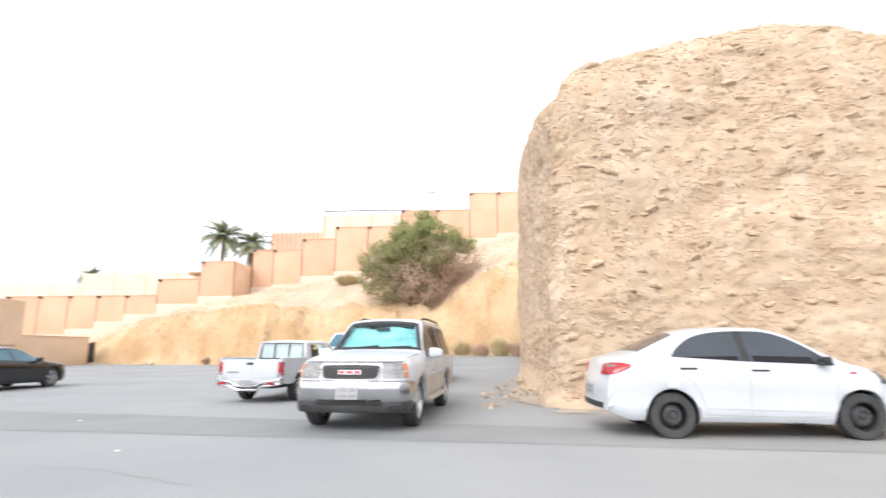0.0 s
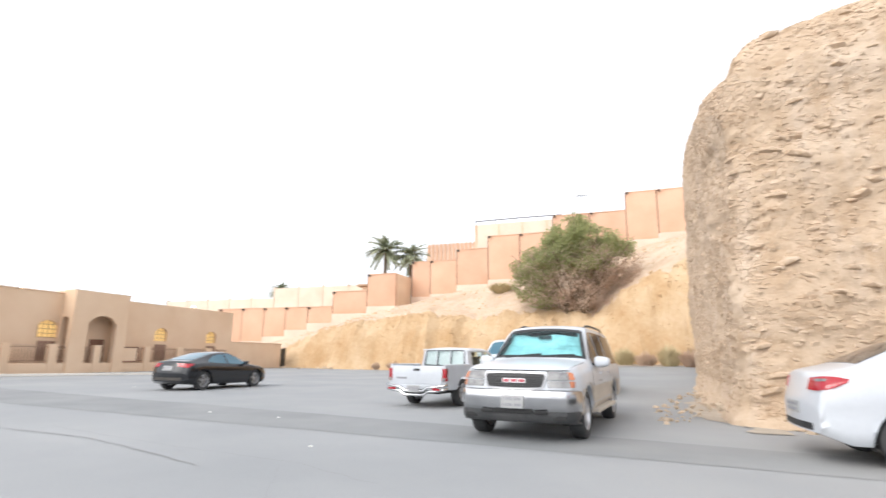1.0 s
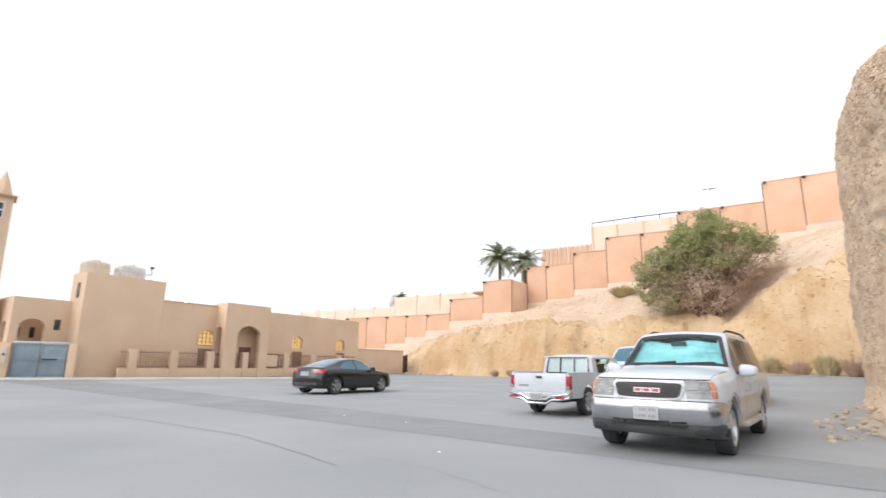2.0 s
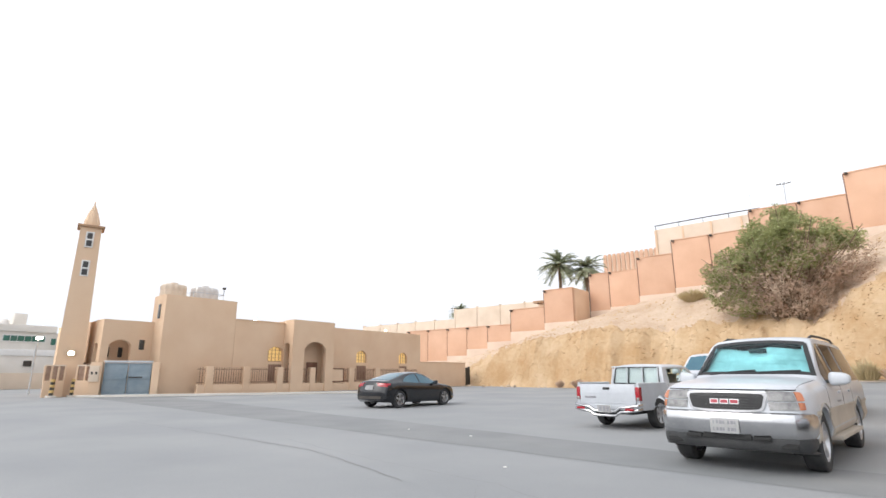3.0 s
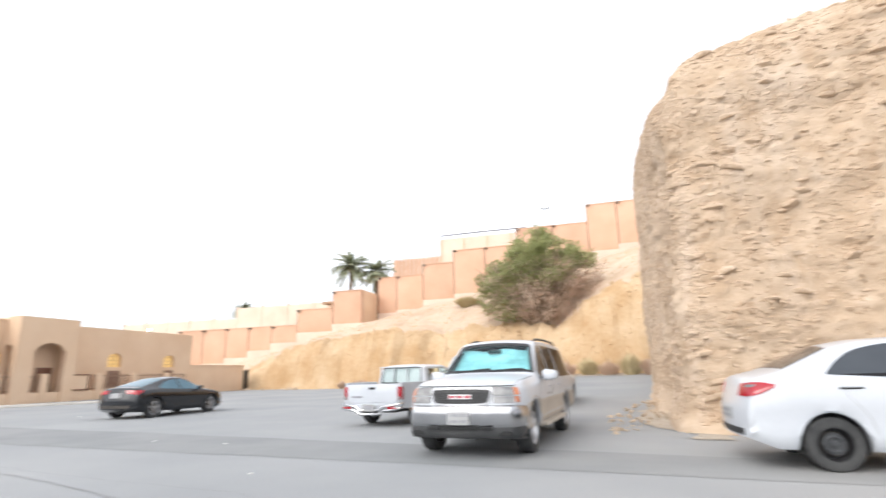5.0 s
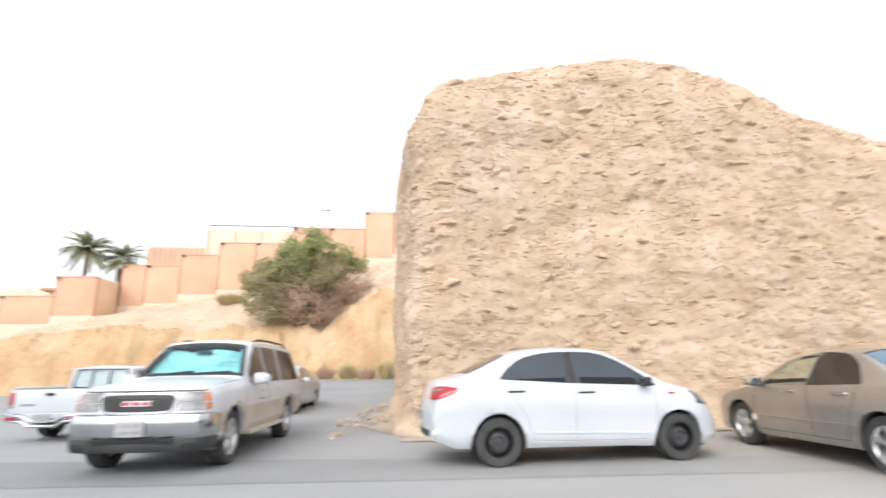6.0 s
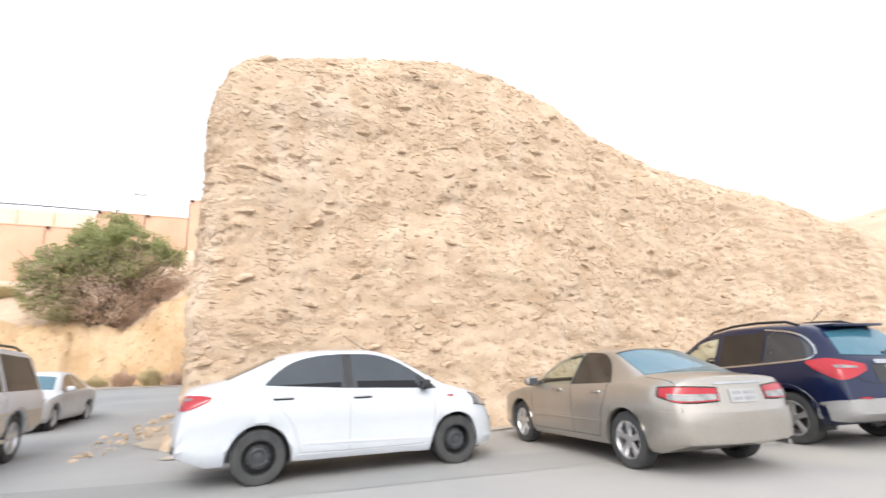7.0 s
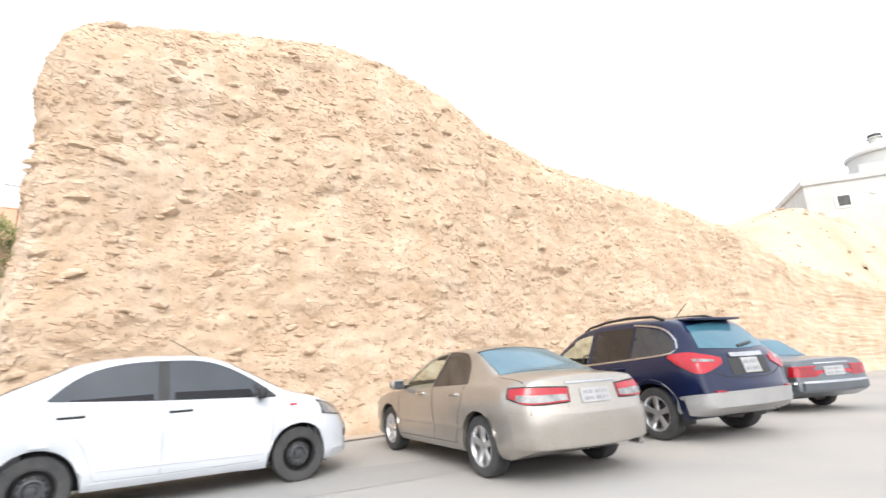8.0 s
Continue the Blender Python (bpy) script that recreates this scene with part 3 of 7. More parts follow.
for c, h in ((22.05, 0.62), (30.4, 0.58), (35.5, 0.55)):
    win = part("arched_window", arch_face(c - h, c + h, 2.15, 2.2, FX - 0.18, FX - 0.24, []), TAN_DARK, mosque)
    bm = boxes((FX - 0.25, FX - 0.22, c - h, c + h, 2.15, 3.3))
    part("pane", bm, GOLDPANE, win, "yellow lit glazing")
    for k in range(4):
        part("glazing_bar", boxes((FX - 0.2, FX - 0.16, c - h + 0.3 * k + 0.12, c - h + 0.3 * k + 0.15, 2.15, 3.25)), TAN_DARK, win)
    for k in range(3):
        part("glazing_bar", boxes((FX - 0.2, FX - 0.16, c - h, c + h, 2.4 + 0.28 * k, 2.43 + 0.28 * k)), TAN_DARK, win)
    low = part("lower_window", boxes((FX - 0.02, FX + 0.05, c - h * 0.85, c + h * 0.85, 0.75, 1.95), bevel=0.02), RUST, mosque, "brown lower window grille")
    for k in range(6):
        part("bar", boxes((FX + 0.05, FX + 0.08, c - h * 0.8 + k * h * 0.3, c - h * 0.8 + k * h * 0.3 + 0.04, 0.8, 1.9)), BROWN, low)
# porch with arches on its front and side
PX = FX + 1.15
part("porch_front", arch_face(22.7, 26.5, 0, 5.2, PX, PX - 0.3, [(24.75, 1.0, 2.9, 0.0)]), TAN, mosque, smooth=0)
side = bmesh.new()
arch_face(PX - 1.15, PX - 0.3, 0, 5.2, 23.0, 22.7, [(PX - 0.72, 0.34, 3.25, 0.0)], side)
for v in side.verts:
    v.co = Vector((v.co.y, v.co.x, v.co.z))
part("porch_side", side, TAN, mosque, smooth=0)
part("porch_side", boxes((FX, PX - 0.3, 26.2, 26.5, 0, 5.2)), TAN, mosque)
part("porch_roof", boxes((FX - 1.2, PX - 0.3, 23.0, 26.2, 4.9, 5.18)), TAN, mosque)
for c in (23.7, 25.3):
    d = part("door", boxes((FX, FX + 0.07, c - 0.5, c + 0.5, 0.15, 2.15), bevel=0.01), BROWN, mosque, "brown panelled wooden door")
    part("door_handle", boxes((FX + 0.07, FX + 0.12, c + 0.32, c + 0.36, 1.0, 1.2)), CHROME, d)
part("step", boxes((FX, PX - 0.35, 23.05, 26.15, 0, 0.15), bevel=0.02), WHITEWALL, mosque)
for y in (20.2, 33.2):
    part("roof_lamp", revolve(bmesh.new(), [(0.02, 5.0), (0.08, 5.03), (0.1, 5.1), (0.06, 5.16), (0.0, 5.17)], 12), WALLLAMP, part("lamp_bracket", boxes((FX - 0.1, FX + 0.02, y, y + 0.1, 4.95, 5.02)), DARKMETAL, mosque), "").location = (FX, y, 0)
part("block_window", boxes((-34.9, -34.6, 13.9, 13.95, 4.7, 5.6), bevel=0.01), DARKPANE, mosque)
# wing beside the tower block
part("side_wing", arch_face(11.1, 13.95, 0, 4.5, -35.3, -35.6, [(12.15, 0.62, 2.85, 1.2)]), TAN, mosque, smooth=0)
part("side_wing_body", boxes((-44, -36.61, 11.12, 13.94, 0, 4.46)), TAN, mosque)
side = bmesh.new()
arch_face(-36.6, -35.6, 0, 4.5, 11.4, 11.1, [(-36.1, 0.3, 2.9, 0.0)], side)
for v in side.verts:
    v.co = Vector((v.co.y, v.co.x, v.co.z))
part("side_wing_return", side, TAN, mosque, smooth=0)
part("side_window", boxes((-35.32, -35.26, 13.2, 13.5, 2.75, 3.35), bevel=0.01), DARKPANE, mosque)
for y in (11.75, 12.5):
    part("inner_window", boxes((-36.6, -36.55, y, y + 0.25, 2.3, 2.9), bevel=0.01), DARKPANE, mosque)


def water_tank(x, y, z, lx, ly, h, ribs, material, label):
    """A wide moulded tank with upright ribs, a domed top and a screwed lid."""
    t = thing("water_tank", pose(x, y, z), label, "tank", group="roof tanks")
    bm, rings = bmesh.new(), []
    for f, k in ((0.0, 0.95), (0.06, 1.0), (0.4, 1.0), (0.43, 0.97), (0.47, 1.0), (0.74, 1.0), (0.84, 0.95), (0.93, 0.8), (0.97, 0.4), (0.98, 0.01)):
        ring = []
        for n in range(96):
            a = 2 * math.pi * n / 96
            c, d = math.cos(a), math.sin(a)
            r = k * (1 + 0.05 * math.cos(ribs * a)) / (abs(c) ** 4 + abs(d) ** 4) ** 0.25
            ring.append(bm.verts.new((lx * r * c, ly * r * d, h * f)))
        rings.append(ring)
    for r0, r1 in zip(rings, rings[1:]):
        for n in range(96):
            bm.faces.new((r0[n], r0[(n + 1) % 96], r1[(n + 1) % 96], r1[n]))
    part("shell", bm, material, t)
    part("lid", revolve(bmesh.new(), [(0.24, h * 0.94), (0.24, h * 1.04), (0.2, h * 1.08), (0, h * 1.09)], 16), material, t)
    return t


water_tank(-35.0, 14.75, 6.2, 0.5, 0.72, 0.85, 14, CREAM, "cream ribbed plastic roof water tank")
water_tank(-35.05, 16.85, 6.2, 0.5, 0.85, 0.9, 16, TANK, "white ribbed plastic roof water tank with a steel rail")
rail = thing("tank_rail", pose(0, 0, 0), "galvanised pipe rail round the roof tanks", "rail")
part("rail", tube(bmesh.new(), [(-35.7, 15.82, 6.6), (-34.42, 15.82, 6.6), (-34.42, 17.9, 6.6), (-35.7, 17.9, 6.6)], 0.025, 6), STEEL, rail)
for y in (15.82, 17.9):
    part("post", tube(bmesh.new(), [(-34.42, y, 6.2), (-34.42, y, 6.62)], 0.025, 6), STEEL, rail)
aerial = thing("roof_aerial", pose(-34.8, 18.1, 6.2), "thin metal roof aerial", "aerial")
part("mast", tube(bmesh.new(), [(0, 0, 0), (0, 0, 1.0)], 0.025, 6), DARKMETAL, aerial)
part("head", boxes((-0.1, 0.1, -0.1, 0.1, 0.85, 1.0), bevel=0.02), DARKMETAL, aerial)

# front boundary: low wall, pillars and iron railings
fence = thing("boundary_fence", pose(0, 0, 0), "low tan wall with pillars and rusty iron railings", "fence")
QX = -33.0
part("low_wall", boxes((QX - 0.25, QX, 16.0, 36.5, 0, 0.62), bevel=0.02), TAN, fence)
PILLARS = [16.75, 19.3, 21.9, 24.7, 28.5, 31.4, 34.4]
for y in PILLARS:
    part("pillar", boxes((QX - 0.32, QX + 0.06, y - 0.24, y + 0.24, 0, 1.75), bevel=0.02), TAN, fence)
for a, b in zip([16.0] + PILLARS, PILLARS + [36.5]):
    if abs(a - 24.7) < 0.1:
        a = 25.8
    for z in (0.72, 1.55):
        part("rail", boxes((QX - 0.15, QX - 0.1, a, b, z, z + 0.05)), RUST, fence)
    y = a + 0.15
    while y < b:
        part("bar", boxes((QX - 0.14, QX - 0.11, y, y + 0.03, 0.62, 1.7)), RUST, fence)
        y += 0.17
sign = thing("notice_board", pose(0, 0, 0), "brown framed board on the railings", "board")
part("panel", boxes((QX + 0.02, QX + 0.05, 26.2, 27.6, 0.7, 1.65)), TAN, sign)
for d in ((26.1, 27.7, 1.62, 1.7), (26.1, 27.7, 0.66, 0.74), (26.1, 26.2, 0.66, 1.7), (27.6, 27.7, 0.66, 1.7)):
    part("frame", boxes((QX + 0.01, QX + 0.08, *d)), BROWN, sign)

kiosk = thing("service_building", pose(0, 0, 0), "low plain tan rendered service building", "building")
part("wall", boxes((-40, -34.1, 37.9, 45.2, 0, 2.35), bevel=0.03), TAN, kiosk)
part("side_door", boxes((-35.9, -35.3, 37.84, 37.9, 0.2, 1.6), bevel=0.01), BROWN, kiosk)
part("roof_edge", boxes((-40.05, -34.05, 37.85, 45.25, 2.35, 2.42), bevel=0.02), TAN, kiosk)
ac = thing("air_conditioner", pose(-36.6, 37.5, 1.5), "beige wall air conditioner box", "air conditioner")
part("case", boxes((-0.4, 0.4, 0, 0.39, 0, 0.5), bevel=0.03), CREAM, ac)
for k in range(5):
    part("louvre", boxes((-0.33, 0.33, -0.02, 0, 0.07 + 0.08 * k, 0.1 + 0.08 * k)), DARKMETAL, ac)
gate2 = thing("steel_side_gate", pose(-34.3, 45.3, 0), "dark steel side gate standing ajar", "gate")
part("leaf", boxes((-0.05, 0.05, 0, 0.7, 0.1, 1.9), bevel=0.01), DARKMETAL, gate2)
part("post", boxes((-0.1, 0.1, 0.7, 0.85, 0, 2.0), bevel=0.01), DARKMETAL, gate2)

# minaret
mx, my = -37.2, 10.2
minaret = thing("minaret", pose(mx, my, 0, 0, 0, -15), "slim square tan minaret with pointed cap", "minaret")
bm = bmesh.new()
b0, b1, hh = 0.73, 0.55, 10.2
lo = [bm.verts.new((sx * b0, sy * b0, 0)) for sx, sy in ((-1, -1), (1, -1), (1, 1), (-1, 1))]
hi = [bm.verts.new((sx * b1, sy * b1, hh)) for sx, sy in ((-1, -1), (1, -1), (1, 1), (-1, 1))]
for n in range(4):
    bm.faces.new((lo[n], lo[(n + 1) % 4], hi[(n + 1) % 4], hi[n]))
bm.faces.new(hi)
part("shaft", bm, TAN, minaret)
part("gallery", boxes((-0.72, 0.72, -0.72, 0.72, hh, hh + 0.14), bevel=0.03), TAN_DARK, minaret)
part("cap", revolve(bmesh.new(), [(0.42, hh + 0.14), (0.44, hh + 0.45), (0.38, hh + 0.65), (0.26, hh + 1.1), (0.05, hh + 1.6), (0.02, hh + 1.85), (0, hh + 1.85)], 8), TAN, minaret)
for z in (7.6, 9.4):
    w = part("window", boxes((b1 + 0.03, b1 + 0.1, -0.22, 0.22, z - 0.5, z + 0.5), bevel=0.01), TRIMWHITE, minaret)
    for s in (-0.42, 0.05):
        part("pane", boxes((b1 + 0.1, b1 + 0.115, -0.14, 0.14, z + s, z + s + 0.37)), DARKPANE, w)
lamp = part("floodlight", boxes((b0 + 0.0, b0 + 0.25, -0.18, 0.18, 2.35, 2.6), bevel=0.03), DARKMETAL, minaret)
part("lens", boxes((b0 + 0.25, b0 + 0.3, -0.15, 0.15, 2.36, 2.58), bevel=0.024), WALLLAMP, lamp, "lit floodlight lens")

# gate, its pillars, meter box and side railings
g0, g1 = Vector((-34.9, 11.3, 0)), Vector((-33.6, 13.5, 0))
ang = math.degrees(math.atan2(g1.y - g0.y, g1.x - g0.x))
glen = (g1 - g0).length
gate = thing("vehicle_gate", pose(g0.x, g0.y, 0, 0, 0, ang), "closed blue-grey sheet steel double gate", "gate")
for a, b in ((0.05, glen / 2 - 0.02), (glen / 2 + 0.02, glen - 0.05)):
    leaf = part("leaf", boxes((a, b, -0.03, 0.03, 0.12, 1.85), bevel=0.008), GATE, gate)
    for d in ((a, a + 0.07, 0.1, 1.9), (b - 0.07, b, 0.1, 1.9), (a, b, 0.1, 0.17), (a, b, 1.83, 1.9), (a, b, 0.95, 1.2)):
        part("frame_bar", boxes((d[0], d[1], -0.06, 0.06, d[2], d[3]), bevel=0.01), GATE, leaf)
part("lock", boxes((glen / 2 + 0.1, glen / 2 + 0.8, -0.1, -0.06, 1.05, 1.12)), DARKMETAL, gate)
part("top_rail", boxes((0, glen, -0.04, 0.04, 1.93, 2.05), bevel=0.01), STEEL, gate)
for name, x0, x1 in (("gate_pillar", -0.62, -0.02), ("gate_pillar", glen + 0.02, glen + 0.4)):
    solid(name, boxes((x0, x1, -0.25, 0.2, 0, 1.95), bevel=0.02), TAN, "tan rendered gate pillar", "pillar", m=pose(g0.x, g0.y, 0, 0, 0, ang), group="gate pillars")
meter = thing("meter_box", pose(g0.x, g0.y, 0, 0, 0, ang), "pale meter box mounted on the gate pillar", "box")
part("case", boxes((-0.6, -0.1, -0.4, -0.25, 0.85, 1.75), bevel=0.02), CREAM, meter)
for x in (-0.5, -0.28):
    part("dial", boxes((x, x + 0.09, -0.42, -0.4, 1.25, 1.4)), DARKPANE, meter)
solid("kerb", boxes((-0.9, 16, -0.75, -0.4, 0, 0.13), bevel=0.02), WHITEWALL, "pale concrete kerb along the boundary", kind="structure", m=pose(g0.x + 0.3, g0.y - 0.2, 0, 0, 0, 62))
side_fence = thing("side_fence", pose(0, 0, 0), "tan side wall with brown railing panels", "fence")
part("low_wall", boxes((-40.5, -36.6, 10.9, 11.15, 0, 0.9), bevel=0.02), TAN, side_fence)
for k in range(4):
    part("railing_panel", boxes((-40.2 + 0.95 * k, -39.4 + 0.95 * k, 10.95, 11.05, 0.9, 1.9), bevel=0.01), RUST, side_fence)
    part("post", boxes((-40.45 + 0.95 * k, -40.25 + 0.95 * k, 10.88, 11.15, 0.9, 2.0), bevel=0.01), TAN, side_fence)


def bollard(x, y):
    b = thing("bollard", pose(x, y, 0), "black and yellow banded traffic bollard", "bollard", group="bollards by the gate")
    part("base", boxes((-0.22, 0.22, -0.22, 0.22, 0, 0.1), bevel=0.02), WHITEWALL, b)
    for k in range(6):
        z = 0.1 + 0.15 * k
        part("band", revolve(bmesh.new(), [(0.11, z), (0.11, z + 0.15)], 14), (YELLOWPAINT if k % 2 else DARKMETAL), b)


bollard(-35.9, 9.2)
bollard(-35.9, 10.2)
minaret_fence = thing("minaret_fence", pose(0, 0, 0), "low tan wall with brown railing panels round the minaret foot", "fence")
for x0, y0, x1, y1, count in ((-36.35, 8.85, -36.25, 9.8, 3), (-35.85, 10.3, -35.25, 10.95, 2)):
    turn = math.atan2(y1 - y0, x1 - x0)
    length = math.hypot(x1 - x0, y1 - y0)
    at = pose(x0, y0, 0, 0, 0, math.degrees(turn))
    for nm, dims, material in [("low_wall", (0, length, -0.1, 0.1, 0, 0.92), TAN), ("top_rail", (0, length, -0.08, 0.08, 1.72, 1.8), CREAM)] + [("railing_panel", (length * k / count + 0.05, length * (k + 1) / count - 0.05, -0.03, 0.03, 0.92, 1.72), RUST) for k in range(count)] + [("post", (length * k / count - 0.05, length * k / count + 0.05, -0.07, 0.07, 0.92, 1.74), TAN) for k in range(count + 1)]:
        part(nm, boxes(dims, bevel=0.01), material, minaret_fence).matrix_basis = at
lamp_post = thing("street_lamp", pose(-43.5, 9.9, 0), "thin grey street lamp with a lit head", "lamp")
part("pole", tube(bmesh.new(), [(0, 0, 0), (0, 0, 3.2), (0.25, 0, 3.6)], 0.06, 8, 0.04), STEEL, lamp_post)
part("head", boxes((0.15, 0.55, -0.15, 0.15, 3.55, 3.75), bevel=0.04), WALLLAMP, lamp_post)

# street beyond
street_wall = thing("street_wall", pose(0, 0, 0), "low whitewashed boundary wall with stone base", "wall", kind="structure")
part("wall", boxes((-60, -59.6, -6, 20, 1.4, 2.92), bevel=0.03), WHITEWALL, street_wall)
part("coping", boxes((-62.5, -59.5, -6.1, 20.1, 2.92, 3.5), bevel=0.05), TRIMWHITE, street_wall)
part("base", boxes((-60.1, -59.5, -6, 20, 0, 1.4), bevel=0.03), CREAM, street_wall)
part("opening", boxes((-59.6, -59.5, 7.6, 9.0, 1.9, 2.9)), DARKPANE, street_wall)
part("opening", boxes((-59.6, -59.5, 12.8, 13.4, 2.0, 2.5)), DARKPANE, street_wall)
office = thing("far_building", pose(0, 0, 0), "pale two-storey building with green ribbon glazing", "building")
part("wall", boxes((-95, -82, 13.2, 20.9, 0, 6.5), bevel=0.05), WHITEWALL, office)
part("upper_storey", boxes((-94, -81.7, 13.9, 20.5, 6.5, 7.35), bevel=0.05), WHITEWALL, office)
part("side_block", boxes((-96, -84, 4, 13.2, 0, 5.4), bevel=0.05), WHITEWALL, office)
band = part("window", boxes((-82.0, -81.92, 15.1, 19.5, 5.25, 6.1)), TRIMWHITE, office, "green ribbon glazing in a white frame")
for k in range(6):
    part("pane", boxes((-81.92, -81.88, 15.2 + 0.71 * k, 15.85 + 0.71 * k, 5.35, 6.0)), GREENGLASS, band)
part("window", boxes((-82.0, -81.9, 13.4, 13.9, 5.2, 6.1)), GREENGLASS, office)
part("window", boxes((-82.0, -81.9, 20.1, 20.6, 5.0, 5.8)), GREENGLASS, office)
for k in range(4):
    part("window", boxes((-82.0, -81.9, 14.8 + 1.3 * k, 15.7 + 1.3 * k, 4.0, 4.25)), DARKPANE, office)
part("roof_room", boxes((-90, -87, 16.9, 18.3, 7.2, 9.2), bevel=0.04), WHITEWALL, office)
part("roof_tank", revolve(bmesh.new(), [(0.5, 7.3), (0.5, 8.1), (0.3, 8.3), (0, 8.35)], 16), TANK, office).location = (-87, 16.0, 0)
annex = thing("far_building", pose(0, 0, 0), "pale low building with small dark windows", "building")
part("wall", boxes((-90, -78, 21.2, 34, 0, 6.4), bevel=0.05), WHITEWALL, annex)
for y in (22.0, 23.5, 25.4):
    for z in (3.0, 4.6):
        part("window", boxes((-78, -77.9, y, y + 0.9, z, z + 0.7)), DARKPANE, annex)

# tall twin-headed lamp and a flag pole inside the compound
mast = thing("terrace_lamp", pose(-5.1, 64.0, 10), "tall grey lamp mast with two flat heads", "lamp")
part("pole", tube(bmesh.new(), [(0, 0, 0), (0, 0, 11.1)], 0.09, 8, 0.05), STEEL, mast)
for d in (-1, 1):
    part("arm", tube(bmesh.new(), [(0, 0, 11.0), (d * 0.5, 0, 11.12)], 0.035, 6), STEEL, mast)
    part("head", boxes((min(d * 0.2, d * 0.7), max(d * 0.2, d * 0.7), -0.2, 0.2, 11.1, 11.19), bevel=0.03), STEEL, mast)
part("sensor", boxes((-0.12, 0.12, -0.12, 0.12, 11.1, 11.3), bevel=0.03), STEEL, mast)
staff = thing("roof_pole", pose(-8.4, 64.0, 14), "thin grey pole standing behind the wall", "pole")
part("shaft", tube(bmesh.new(), [(0, 0, 0), (0, 0, 6.6)], 0.05, 6, 0.03), STEEL, staff)

# house on the hill
hh2 = thing("hill_house", pose(76.8, 28.6, 16.2, 0, 0, -52), "grey rendered villa with a round dome roof and white roundels", "house")
part("wall", boxes((0, 15, 0, 12, -3, 5.0), bevel=0.05), GREYHOUSE, hh2)
part("parapet", boxes((-0.25, 15.2, -0.25, 12.2, 4.6, 5.3), bevel=0.04), GREYHOUSE, hh2)
part("upper_storey", boxes((6.5, 15, 0.6, 10, 5.3, 6.6), bevel=0.05), GREYHOUSE, hh2)
w = part("window", boxes((3.0, 4.9, -0.12, 0, 1.2, 3.0), bevel=0.02), TRIMWHITE, hh2, "white framed dark window")
part("pane", boxes((3.3, 4.6, -0.16, -0.12, 1.45, 2.75)), DARKPANE, w)
for x in (7.2, 8.7):
    disc = revolve(bmesh.new(), [(0.62, -0.1), (0.62, 0.0), (0.0, 0.0)], 20, axis='Y')
    part("roundel", disc, TRIMWHITE, hh2).location = (x, 0, 3.1)
part("drum", revolve(bmesh.new(), [(3.4, 5.0), (3.4, 6.6), (3.7, 6.7), (3.7, 7.0), (3.2, 7.1), (2.9, 7.5), (2.2, 8.0), (1.2, 8.4), (0.7, 8.5), (0.7, 9.2), (0.9, 9.25), (0.5, 9.6), (0, 9.7)], 28), GREYHOUSE, hh2).location = (10.5, 4.5, 1.6)
part("lantern_top", revolve(bmesh.new(), [(0.75, 8.9), (0.75, 9.2), (0, 9.3)], 16), DARKMETAL, hh2).location = (10.5, 4.5, 2.15)


# ---- vehicles ----
from mathutils.bvhtree import BVHTree


def smooth_table(table, soft=0.05):
    """A profile through the given points with its corners softened."""
    f = lerp_table(table)
    return lambda x: (f(x - soft) + 2 * f(x) + f(x + soft)) / 4


